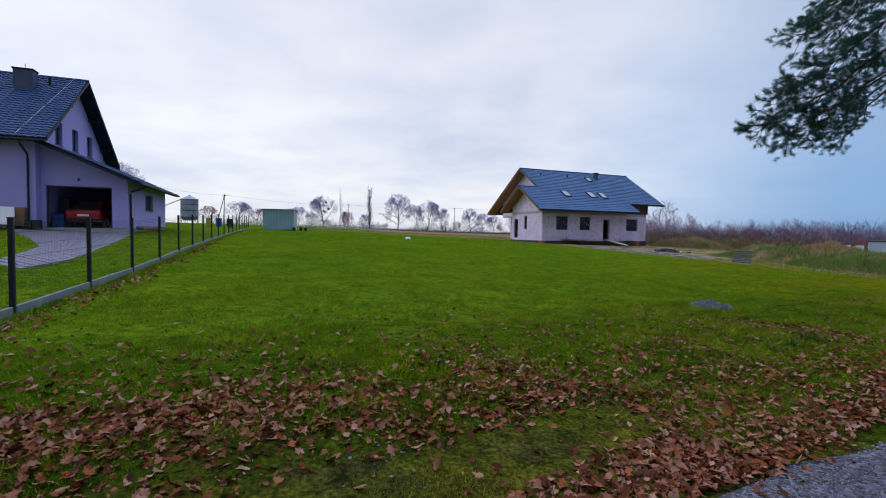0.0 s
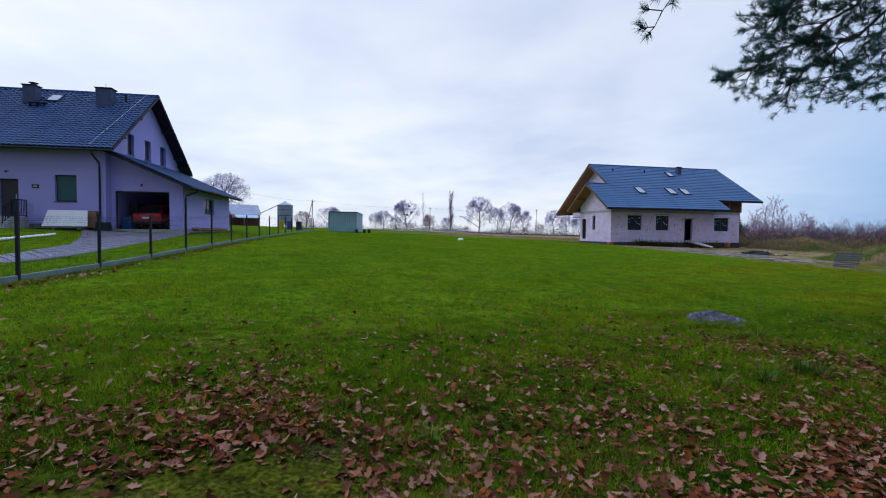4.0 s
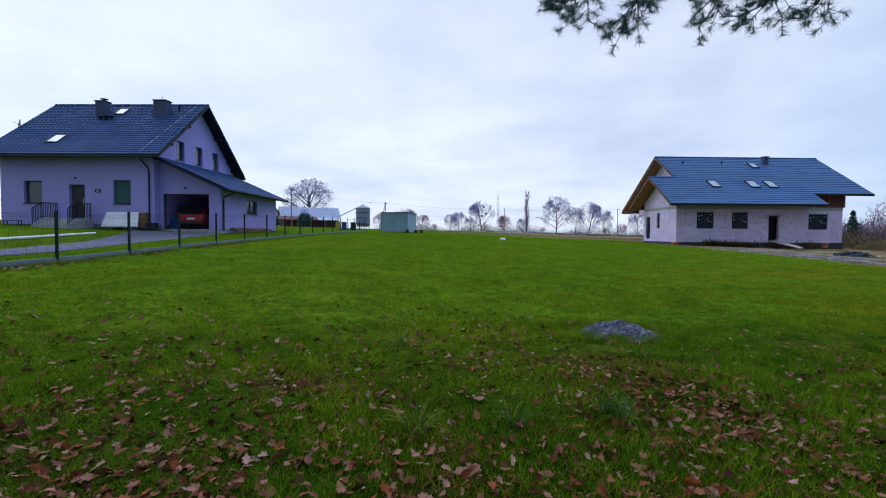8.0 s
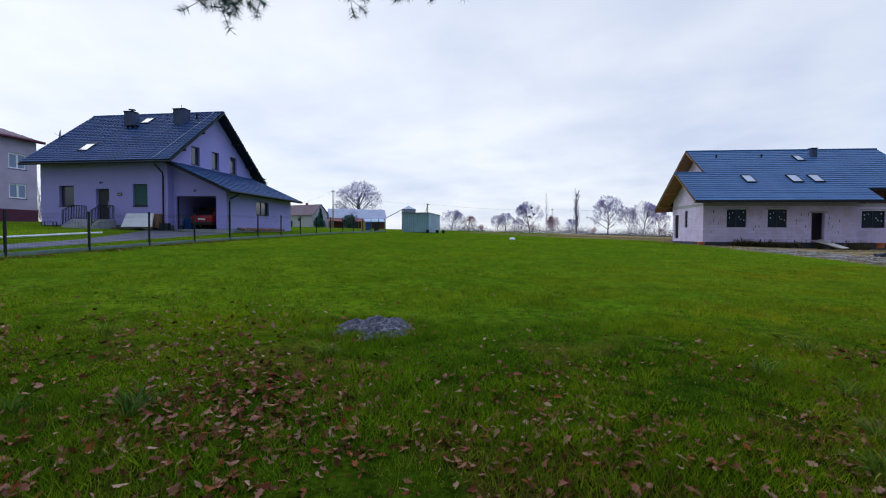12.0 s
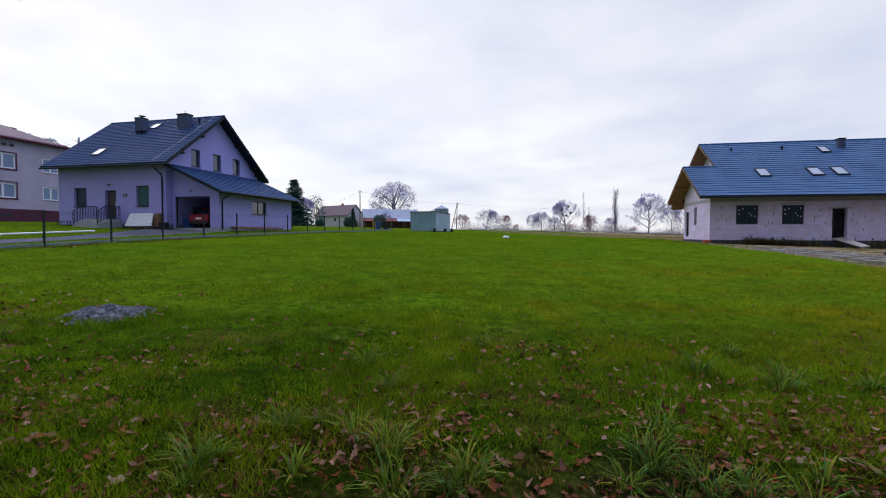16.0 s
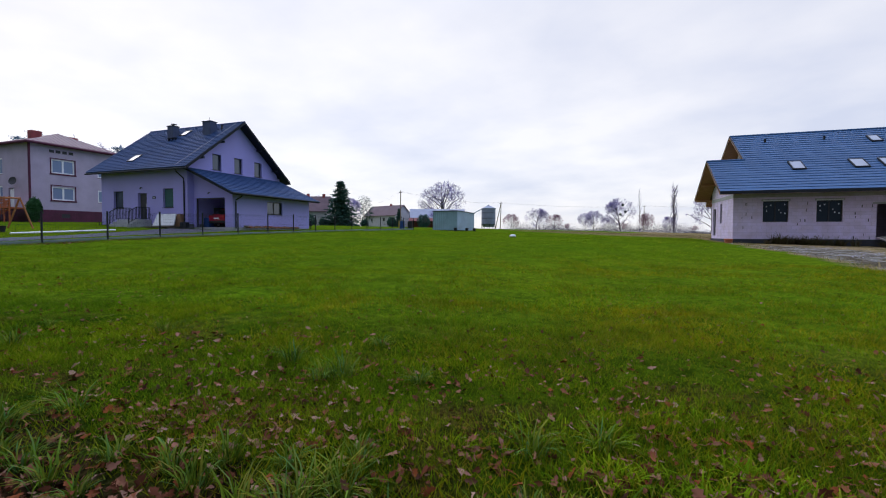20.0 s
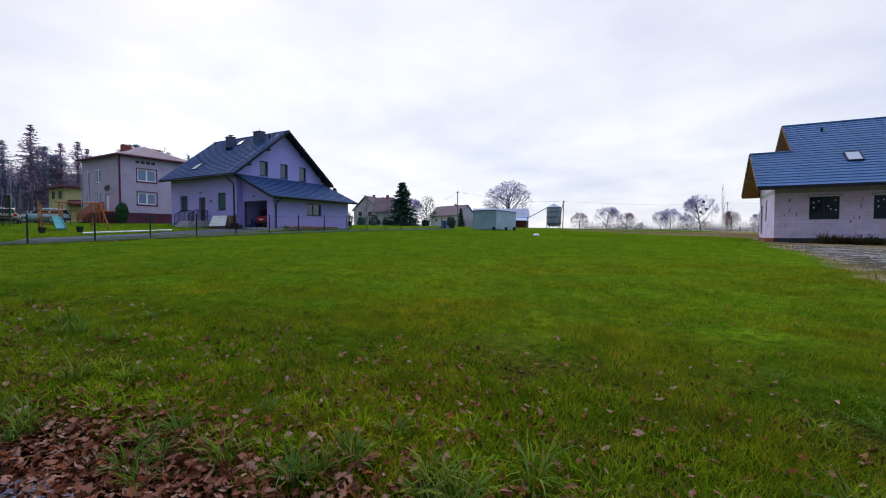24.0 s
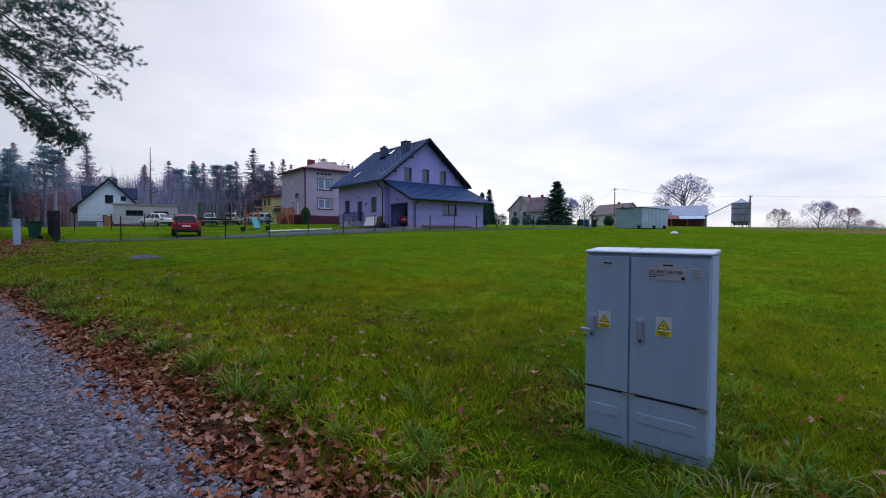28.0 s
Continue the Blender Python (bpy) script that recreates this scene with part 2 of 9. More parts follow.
# conifers of the far wood: distance haze is mixed into both colours
NEEDLE_HAZE = island_ramp("haze_pine_needles", [(0.11, 0.21, 0.26), (0.17, 0.29, 0.33), (0.15, 0.22, 0.31), (0.23, 0.24, 0.29)], 0.8, 0.05, 0.5)
LARCH_HAZE = island_ramp("haze_larch_twigs", [(0.44, 0.30, 0.42), (0.34, 0.32, 0.48), (0.52, 0.31, 0.26)], 0.9, 0.02, 0.45)
SPRUCE = island_ramp("spruce_needles", [(0.030, 0.080, 0.066), (0.050, 0.115, 0.080), (0.038, 0.095, 0.088)], 0.7, 0.1, 0.3)
CLIPPED = island_ramp("clipped_evergreen", [(0.03, 0.10, 0.035), (0.05, 0.15, 0.05), (0.025, 0.07, 0.03)], 0.7, 0.15)
HEDGE = island_ramp("hedge_leaves", [(0.02, 0.045, 0.022), (0.035, 0.065, 0.03), (0.025, 0.05, 0.03)], 0.7, 0.2)
STEEL_DARK = mat("dark_steel", (0.06, 0.062, 0.07), 0.5, 0.2, 3, 40, 0.05, metal=0.5)
RUST_RED = mat("rust_red", (0.18, 0.05, 0.045), 0.8, 0.25, 1, 20, 0.1)
PLASTIC_BLUE = mat("blue_plastic", (0.012, 0.06, 0.22), 0.45, 0.15, 4, 40, 0)
PLASTIC_GREEN = mat("green_plastic", (0.01, 0.07, 0.045), 0.5, 0.15, 4, 40, 0)
GREEN_PAD = mat("bright_green_pad", (0.05, 0.33, 0.06), 0.6, 0.15, 4, 40, 0)
TEAL = mat("teal_plastic", (0.02, 0.25, 0.26), 0.4, 0.1, 4, 40, 0)
STAIR_WOOD = mat("red_brown_stained_wood", (0.40, 0.10, 0.035), 0.6, 0.25, 2, 40, 0.15)
ORANGE_WOOD = mat("orange_stained_wood", (0.36, 0.13, 0.04), 0.6, 0.25, 2, 40, 0.15)
TERRACOTTA = mat("terracotta_plastic", (0.42, 0.13, 0.06), 0.6, 0.15, 4, 40, 0)
TARP = mat("dark_tarp", (0.02, 0.025, 0.035), 0.75, 0.3, 3, 20, 0.4, spec=0.1)
CARDBOARD = mat("cardboard", (0.23, 0.13, 0.07), 0.85, 0.2, 3, 50, 0.1)


# ---- building helpers ----
def bx(bm, x0, x1, y0, y1, z0, z1, m=None):
    pts = [(x0, y0, z0), (x1, y0, z0), (x1, y1, z0), (x0, y1, z0), (x0, y0, z1), (x1, y0, z1), (x1, y1, z1), (x0, y1, z1)]
    hexa(bm, pts, m)


def hexa(bm, pts, m=None):
    vs = [bm.verts.new(m @ Vector(p) if m else p) for p in pts]
    for f in ((3, 2, 1, 0), (4, 5, 6, 7), (0, 1, 5, 4), (1, 2, 6, 5), (2, 3, 7, 6), (3, 0, 4, 7)):
        bm.faces.new([vs[i] for i in f])


def tube(bm, pts, radii, sides=6, cap=True):
    """A tapered tube along pts."""
    rings = []
    pts = [Vector(p) for p in pts]
    for i, p in enumerate(pts):
        d = (pts[min(i + 1, len(pts) - 1)] - pts[max(i - 1, 0)]).normalized()
        a = d.orthogonal().normalized() if abs(d.z) > 0.9 else d.cross(Vector((0, 0, 1))).normalized()
        b = d.cross(a)
        r = radii[i] if isinstance(radii, (list, tuple)) else radii
        rings.append([bm.verts.new(p + r * (math.cos(2 * math.pi * k / sides) * a + math.sin(2 * math.pi * k / sides) * b)) for k in range(sides)])
    for r0, r1 in zip(rings, rings[1:]):
        for k in range(sides):
            bm.faces.new((r0[k], r0[(k + 1) % sides], r1[(k + 1) % sides], r1[k]))
    if cap and sides > 2:
        bm.faces.new(rings[0][::-1])
        bm.faces.new(rings[-1])


def lathe(bm, profile, sides=16, centre=(0, 0, 0), m=None):
    rings = []
    for r, z in profile:
        rings.append([bm.verts.new((m or Matrix()) @ Vector((centre[0] + r * math.cos(2 * math.pi * k / sides), centre[1] + r * math.sin(2 * math.pi * k / sides), centre[2] + z))) for k in range(sides)])
    for r0, r1 in zip(rings, rings[1:]):
        for k in range(sides):
            bm.faces.new((r0[k], r0[(k + 1) % sides], r1[(k + 1) % sides], r1[k]))
    bm.faces.new(rings[0][::-1])
    bm.faces.new(rings[-1])


def finish(name, bm, material, smooth=False):
    bmesh.ops.recalc_face_normals(bm, faces=bm.faces)
    me = bpy.data.meshes.new(name)
    bm.to_mesh(me)
    bm.free()
    me.materials.append(material)
    if smooth:
        for p in me.polygons:
            p.use_smooth = True
    return me


def bevel(bm, w=0.01):
    bmesh.ops.bevel(bm, geom=list(bm.edges), offset=w, segments=1, affect='EDGES', clamp_overlap=True)
    return bm


def part(name, bm, material, parent=None, label="", smooth=False, m=None):
    ob = new(name, bm if isinstance(bm, bpy.types.Mesh) else finish(name, bm, material, smooth))
    if parent:
        ob.parent = parent
    if m is not None:
        ob.matrix_basis = m
    if label:
        ob["label"] = label
    return ob


def thing(name, label, category, m=None, group="", kind=""):
    ob = new(name)
    ob.empty_display_size = 0.2
    if m is not None:
        ob.matrix_basis = m
    return tagged(ob, label, category, group, kind)


def box_part(name, dims, material, parent, label="", bev=0.0, m=None):
    bm = bmesh.new()
    bx(bm, *dims)
    if bev:
        bevel(bm, bev)
    return part(name, bm, material, parent, label, m=m)


def wall(bm, along, a0, a1, thick, base, top, openings=(), m=None):
    """A wall with real openings, as one closed mesh: along 'u' (thick is its v range) or 'v' (thick is its u range); top(a) gives its height."""
    cuts = sorted({a0, a1, *[c for o in openings for c in o[:2]], *(top.breaks if hasattr(top, "breaks") else ())})
    cuts = [c for c in cuts if a0 <= c <= a1]
    zs = sorted({base, *[c for o in openings for c in o[2:4] if c > base]})
    seen, order = {}, []
    for c0, c1 in zip(cuts, cuts[1:]):
        t0, t1 = top(c0), top(c1)
        for i, z in enumerate(zs):
            zn = zs[i + 1] if i + 1 < len(zs) else 1e9
            mid_a, mid_z = (c0 + c1) / 2, (z + min(zn, (t0 + t1) / 2)) / 2
            if any(o[0] < mid_a < o[1] and o[2] < mid_z < o[3] for o in openings):
                continue
            l0, l1, h0, h1 = min(z, t0), min(z, t1), min(zn, t0), min(zn, t1)
            if h0 - l0 < 1e-5 and h1 - l1 < 1e-5:
                continue
            p = []
            for zz0, zz1 in ((l0, l1), (h0, h1)):
                for c, tt, zz in ((c0, thick[0], zz0), (c1, thick[0], zz1), (c1, thick[1], zz1), (c0, thick[1], zz0)):
                    q = (c, tt, zz) if along == 'u' else (tt, c, zz)
                    p.append(tuple(round(v, 5) for v in q))
            for f in ((3, 2, 1, 0), (4, 5, 6, 7), (0, 1, 5, 4), (1, 2, 6, 5), (2, 3, 7, 6), (3, 0, 4, 7)):
                ring = []
                for k in f:
                    if p[k] not in ring:
                        ring.append(p[k])
                if len(ring) < 3:
                    continue
                key = frozenset(ring)
                if key in seen:
                    seen[key] = None
                else:
                    seen[key] = ring
                    order.append(key)
    verts = {}
    for key in order:
        ring = seen[key]
        if ring is None:
            continue
        vs = []
        for q in ring:
            if q not in verts:
                verts[q] = bm.verts.new(m @ Vector(q) if m else q)
            vs.append(verts[q])
        bm.faces.new(vs)


def wall_part(parent, material, *args, name="wall", label=""):
    bm = bmesh.new()
    wall(bm, *args)
    return part(name, bm, material, parent, label)


def window(parent, along, a0, a1, z0, z1, face, depth, frame_m=FRAME_DARK, glass_m=GLASS, mullions=1, name="window", fw=0.06, sill=True, out=-1, sill_m=None, label=""):
    """A framed window in an opening: face is the wall's outer plane, out the sign of the outward side."""
    w = new(name)
    w.parent = parent
    if label:
        w["label"] = label
    inner = face - out * depth

    def put(pname, b0, b1, c0, c1, y0, y1, m_, lab=""):
        bm = bmesh.new()
        if along == 'u':
            bx(bm, b0, b1, min(y0, y1), max(y0, y1), c0, c1)
        else:
            bx(bm, min(y0, y1), max(y0, y1), b0, b1, c0, c1)
        return part(pname, bm, m_, w, lab)
    bm = bmesh.new()
    d0, d1 = inner, inner - out * 0.07
    for b0, b1, c0, c1 in ((a0, a0 + fw, z0, z1), (a1 - fw, a1, z0, z1), (a0 + fw, a1 - fw, z0, z0 + fw), (a0 + fw, a1 - fw, z1 - fw, z1)):
        if along == 'u':
            bx(bm, b0, b1, min(d0, d1), max(d0, d1), c0, c1)
        else:
            bx(bm, min(d0, d1), max(d0, d1), b0, b1, c0, c1)
    part("window_frame", bm, frame_m, w)
    step = (a1 - a0 - 2 * fw) / mullions
    for i in range(mullions):
        if i:
            put("mullion", a0 + fw + i * step - fw * 0.7, a0 + fw + i * step + fw * 0.7, z0 + fw, z1 - fw, d0, d1, frame_m)
        put("pane", a0 + fw + i * step + (fw * 0.7 if i else 0), a0 + fw + (i + 1) * step - (fw * 0.7 if i < mullions - 1 else 0), z0 + fw, z1 - fw, inner - out * 0.03, inner - out * 0.045, glass_m)
    if sill:
        put("window_sill", a0 - 0.04, a1 + 0.04, z0 - 0.035, z0 - 0.002, face + out * 0.05, inner, sill_m or frame_m)
    return w


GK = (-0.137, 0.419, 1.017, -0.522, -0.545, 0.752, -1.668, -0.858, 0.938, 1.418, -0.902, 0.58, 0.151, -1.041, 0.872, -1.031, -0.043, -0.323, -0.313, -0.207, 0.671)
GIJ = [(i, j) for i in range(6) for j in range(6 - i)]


def gz(x, y):
    """The lie of the land."""
    x, y = np.asarray(x, float), np.asarray(y, float)
    a, b = np.tanh(x / 45.0), np.tanh(y / 45.0)
    low = sum(k * a ** i * b ** j for k, (i, j) in zip(GK, GIJ))
    rise = -0.38 * (1 - np.exp(-np.maximum(0, y - 47) / 70)) / (1 + np.exp((x - 18) / 10))
    off = (y - 2.15 - 0.585 * x) / 1.1586
    # a low grassy bank beside the lane, a fall towards the lane's start, a hollow round the cabinet
    bank = 0.11 * np.clip((off - 0.40) / 0.5, 0, 1) * np.clip((x - 6) / 6, 0, 1) * np.clip((60 - x) / 20, 0, 1) * np.clip((9 - off) / 6, 0, 1)
    fall = -0.12 * np.clip((1.7 - off) / 0.8, 0, 1) * np.clip((4.5 - x) / 2, 0, 1) * np.clip((x + 12) / 8, 0, 1)
    dip = -0.25 * np.exp(-((x - 20.3) / 1.15) ** 2 - ((y - 16.3) / 1.3) ** 2)
    by_fence = -0.06 * np.exp(-((x + 7.8) / 2.4) ** 2 - ((y - 11.0) / 5.0) ** 2)
    return low + rise + bank + fall + dip + by_fence


def gpose(x, y, turn=0.0, lift=0.0):
    return pose(x, y, float(gz(x, y)) + lift, 0, 0, turn)


def soup(name, verts, faces, material, kind="stuff", label="", category=""):
    me = bpy.data.meshes.new(name)
    me.from_pydata(verts, [], faces)
    me.materials.append(material)
    ob = new(name, me)
    return tagged(ob, label, category, "", kind)


def tri_mesh(name, v, material):
    """A mesh of loose triangles from an array of n x 3 x 3."""
    n = len(v)
    me = bpy.data.meshes.new(name)
    me.vertices.add(n * 3)
    me.vertices.foreach_set("co", np.ascontiguousarray(v, dtype=np.float32).ravel())
    me.loops.add(n * 3)
    me.loops.foreach_set("vertex_index", np.arange(n * 3, dtype=np.int32))
    me.polygons.add(n)
    me.polygons.foreach_set("loop_start", np.arange(0, n * 3, 3, dtype=np.int32))
    me.polygons.foreach_set("loop_total", np.full(n, 3, dtype=np.int32))
    me.update(calc_edges=True)
    me.materials.append(material)
    return me


# ---- ground ----
def ground_material():
    m = bpy.data.materials.new("meadow")
    m.use_nodes = True
    n, l = m.node_tree.nodes, m.node_tree.links
    b = n["Principled BSDF"]
    b.inputs["Roughness"].default_value, b.inputs["Specular IOR Level"].default_value = 0.95, 0.0
    tc = n.new("ShaderNodeTexCoord")
    outs = []
    for sc, det in ((0.12, 4), (1.1, 6), (30.0, 9), (0.45, 6), (6.5, 5)):
        t = n.new("ShaderNodeTexNoise")
        t.inputs["Scale"].default_value, t.inputs["Detail"].default_value = sc, det
        l.new(tc.outputs["Object"], t.inputs["Vector"])
        outs.append(t.outputs[0])

    def calc(op, *args):
        nd = n.new("ShaderNodeMath")
        nd.operation = op
        for i, v in enumerate(args):
            if isinstance(v, (int, float)):
                nd.inputs[i].default_value = v
            else:
                l.new(v, nd.inputs[i])
        return nd.outputs[0]

    def ease(v, lo, hi):
        mr = n.new("ShaderNodeMapRange")
        mr.interpolation_type = 'SMOOTHSTEP'
        mr.inputs[1].default_value, mr.inputs[2].default_value = lo, hi
        l.new(v, mr.inputs[0])
        return mr.outputs[0]

    def ramp(v, p0, p1, c0, c1):
        r = n.new("ShaderNodeValToRGB")
        r.color_ramp.elements[0].position, r.color_ramp.elements[1].position = p0, p1
        r.color_ramp.elements[0].color, r.color_ramp.elements[1].color = (*c0, 1), (*c1, 1)
        l.new(v, r.inputs[0])
        return r.outputs[0]

    def mix(fac, c0, c1, blend='MIX'):
        mx = n.new("ShaderNodeMix")
        mx.data_type, mx.blend_type = 'RGBA', blend
        if isinstance(fac, (int, float)):
            mx.inputs[0].default_value = fac
        else:
            l.new(fac, mx.inputs[0])
        l.new(c0, mx.inputs[6])
        l.new(c1, mx.inputs[7])
        return mx.outputs[2]
    sep = n.new("ShaderNodeSeparateXYZ")
    l.new(tc.outputs["Object"], sep.inputs[0])
    X, Y = sep.outputs[0], sep.outputs[1]
    wob = calc('MULTIPLY', calc('SUBTRACT', outs[1], 0.5), 2.2)
    far_wob = calc('MULTIPLY', calc('SUBTRACT', outs[3], 0.5), 9.0)
    off = calc('ADD', calc('DIVIDE', calc('SUBTRACT', calc('SUBTRACT', Y, 2.15), calc('MULTIPLY', X, 0.585)), 1.1586), wob)
    thatch = mix(ease(outs[1], 0.46, 0.62), ramp(outs[0], 0.35, 0.66, (0.022, 0.050, 0.003), (0.046, 0.076, 0.004)), ramp(outs[2], 0.3, 0.7, (0.024, 0.020, 0.006), (0.062, 0.048, 0.012)))
    col = mix(ease(off, 1.8, 6.0), thatch, ramp(outs[0], 0.35, 0.66, (0.068, 0.130, 0.006), (0.100, 0.156, 0.007)))
    # worn, mossy earth along the lane's first metres and rotting leaves along the rest
    moss = mix(ease(outs[1], 0.30, 0.5), ramp(outs[2], 0.3, 0.7, (0.035, 0.034, 0.012), (0.08, 0.07, 0.025)), ramp(outs[2], 0.3, 0.7, (0.035, 0.042, 0.007), (0.105, 0.105, 0.013)))
    col = mix(calc('MULTIPLY', calc('MULTIPLY', ease(off, 1.5, 0.7), ease(off, -1.6, -0.8)), ease(X, 4.5, 2.0)), col, moss)
    mould = ramp(outs[2], 0.3, 0.7, (0.025, 0.014, 0.010), (0.075, 0.036, 0.025))
    col = mix(calc('MULTIPLY', calc('MULTIPLY', ease(off, 0.8, 0.35), ease(off, -1.6, -0.8)), ease(X, 10.5, 14.0)), col, mould)
    # the building plot: dry grass and trodden soil
    plot = calc('ADD', calc('SUBTRACT', X, calc('MULTIPLY_ADD', calc('SUBTRACT', 46.5, Y), 0.38, 10.6)), calc('MULTIPLY', far_wob, 0.35))
    plot_y = ease(Y, 17.0, 22.0)
    dry = mix(ease(outs[3], 0.36, 0.52), ramp(outs[2], 0.25, 0.75, (0.07, 0.075, 0.02), (0.12, 0.115, 0.04)), ramp(outs[2], 0.25, 0.75, (0.19, 0.135, 0.075), (0.34, 0.25, 0.15)))
    col = mix(calc('MULTIPLY', ease(plot, 0.0, 1.0), plot_y), col, dry)
    soil = mix(ease(outs[1], 0.45, 0.6), ramp(outs[2], 0.25, 0.75, (0.07, 0.055, 0.04), (0.16, 0.13, 0.10)), ramp(outs[2], 0.25, 0.75, (0.17, 0.165, 0.18), (0.30, 0.29, 0.32)))
    track = calc('MULTIPLY', ease(plot, 0.5, 1.4), ease(calc('ADD', plot, calc('MULTIPLY', far_wob, 0.3)), 7.0, 4.5))
    col = mix(calc('MULTIPLY', calc('MULTIPLY', track, ease(Y, 24.0, 30.0)), ease(Y, 47.0, 43.0)), col, soil)
    edge = calc('ADD', calc('ADD', Y, calc('MULTIPLY', X, 0.35)), far_wob)
    col = mix(calc('MULTIPLY', ease(edge, 58.0, 64.0), ease(X, -25.0, -5.0)), col, dry)
    col = mix(1.0, col, ramp(outs[1], 0.30, 0.70, (0.70, 0.74, 0.8), (1.2, 1.17, 1.0)), 'MULTIPLY')
    col = mix(1.0, col, ramp(outs[2], 0.25, 0.75, (0.5, 0.5, 0.5), (1.4, 1.4, 1.3)), 'MULTIPLY')
    col = mix(1.0, col, ramp(outs[4], 0.34, 0.66, (0.55, 0.62, 0.7), (1.42, 1.36, 1.2)), 'MULTIPLY')
    l.new(col, b.inputs["Base Color"])
    bp = n.new("ShaderNodeBump")
    bp.inputs["Strength"].default_value, bp.inputs["Distance"].default_value = 0.6, 0.05
    l.new(outs[2], bp.inputs["Height"])
    l.new(bp.outputs[0], b.inputs["Normal"])
    return m


MEADOW = ground_material()


def spaced(lo, hi, fine, far):
    a = list(np.arange(lo, hi + 1e-6, fine))
    step = fine
    left, right = [lo], [hi]
    while right[-1] < far:
        step *= 1.25
        right.append(right[-1] + step)
        left.append(left[-1] - step)
    return np.array(sorted(left[1:]) + a + right[1:])


gxs, gys = spaced(-14, 30, 0.4, 1500), spaced(0, 24, 0.4, 1500)
GX, GY = np.meshgrid(gxs, gys, indexing="ij")
GZ = gz(GX, GY)
near = np.exp(-((GX - 9) / 40) ** 2 - ((GY - 14) / 40) ** 2)
GZ = GZ + near * 0.035 * (np.sin(GX * 1.7 + 1.3 * np.sin(GY * 0.9)) * np.sin(GY * 1.9 + np.sin(GX * 1.1)))
gv = np.stack([GX, GY, GZ], -1).reshape(-1, 3)
nx, ny = len(gxs), len(gys)
gi = np.arange(nx * ny).reshape(nx, ny)
gf = np.stack([gi[:-1, :-1], gi[1:, :-1], gi[1:, 1:], gi[:-1, 1:]], -1).reshape(-1, 4)
ground = soup("ground", gv.tolist(), gf.tolist(), MEADOW, "structure", "uneven green meadow with short autumn grass", "ground")
for p in ground.data.polygons:
    p.use_smooth = True

# the lane: a gravel road that runs beside the meadow
LANE = 0.585          # its edge is y = LANE_Y + LANE * x
LANE_Y = 2.15
LD = Vector((1, LANE, 0)).normalized()
LN = Vector((-LANE, 1, 0)).normalized()


def lane_shift(s):
    """How far the gravel's edge strays into the meadow."""
    return float(np.interp(s, [-5, 0, 2, 4, 6, 10, 13, 18, 22], [-0.25, -0.22, -0.26, -0.44, -0.5, -0.1, 0.2, 0.36, 0.47]))


def lane_point(s, off):
    """s metres along the lane's meadow edge from x = 0, off metres into the meadow (negative: onto the lane)."""
    p = Vector((0, LANE_Y, 0)) + LD * s + LN * off
    return p.x, p.y


def gravel_material():
    """Packed chippings: small cells of varied grey with dark gaps."""
    m = mat("grey_gravel", (0.07, 0.07, 0.085), 0.9, 0.3, 1.5, 70, 0.0, col2=(0.12, 0.12, 0.14), spec=0.15)
    n, l = m.node_tree.nodes, m.node_tree.links
    b = n["Principled BSDF"]
    base = b.inputs["Base Color"].links[0].from_socket
    tc = n.new("ShaderNodeTexCoord")
    vo, ed = n.new("ShaderNodeTexVoronoi"), n.new("ShaderNodeTexVoronoi")
    ed.feature = 'DISTANCE_TO_EDGE'
    for v in (vo, ed):
        v.inputs["Scale"].default_value = 46.0
        l.new(tc.outputs["Object"], v.inputs["Vector"])
    sp = n.new("ShaderNodeSeparateColor")
    l.new(vo.outputs["Color"], sp.inputs[0])
    mr = n.new("ShaderNodeMapRange")
    mr.inputs[3].default_value, mr.inputs[4].default_value = 0.45, 2.3
    l.new(sp.outputs[0], mr.inputs[0])
    hs = n.new("ShaderNodeHueSaturation")
    l.new(mr.outputs[0], hs.inputs["Value"])
    l.new(base, hs.inputs["Color"])
    gap = n.new("ShaderNodeMapRange")
    gap.inputs[1].default_value, gap.inputs[2].default_value = 0.0, 0.12
    gap.inputs[3].default_value, gap.inputs[4].default_value = 0.25, 1.0
    l.new(ed.outputs["Distance"], gap.inputs[0])
    mx = n.new("ShaderNodeMix")
    mx.data_type, mx.blend_type = 'RGBA', 'MULTIPLY'
    mx.inputs[0].default_value = 1.0
    l.new(hs.outputs[0], mx.inputs[6])
    l.new(gap.outputs[0], mx.inputs[7])
    l.new(mx.outputs[2], b.inputs["Base Color"])
    bp = n.new("ShaderNodeBump")
    bp.inputs["Strength"].default_value, bp.inputs["Distance"].default_value = 1.0, 0.012
    l.new(ed.outputs["Distance"], bp.inputs["Height"])
    l.new(bp.outputs[0], b.inputs["Normal"])
    return m


GRAVEL = gravel_material()
lv, lf = [], []
offs = [0.0, -0.25, -0.6, -1.1, -1.8, -2.6, -3.3, -3.9]
ss = np.arange(-60, 91, 0.5)
rng = np.random.default_rng(4)
for i, s in enumerate(ss):
    wob = 0.16 * math.sin(s * 0.9) + 0.12 * math.sin(s * 2.3 + 1) + rng.normal(0, 0.05)
    for j, o in enumerate(offs):
        x, y = lane_point(s, o + lane_shift(s) + (wob if j == 0 else (0.5 * wob if j == 1 else 0)))
        crown = (0.0, 0.012, 0.03, 0.035, 0.055, 0.035, 0.03, 0.0)[j]
        lv.append((x, y, float(gz(x, y)) + crown - (0.05 if j in (0, 7) else 0) + 0.01))
for i in range(len(ss) - 1):
    for j in range(len(offs) - 1):
        a = i * len(offs) + j
        lf.append((a, a + 1, a + len(offs) + 1, a + len(offs)))
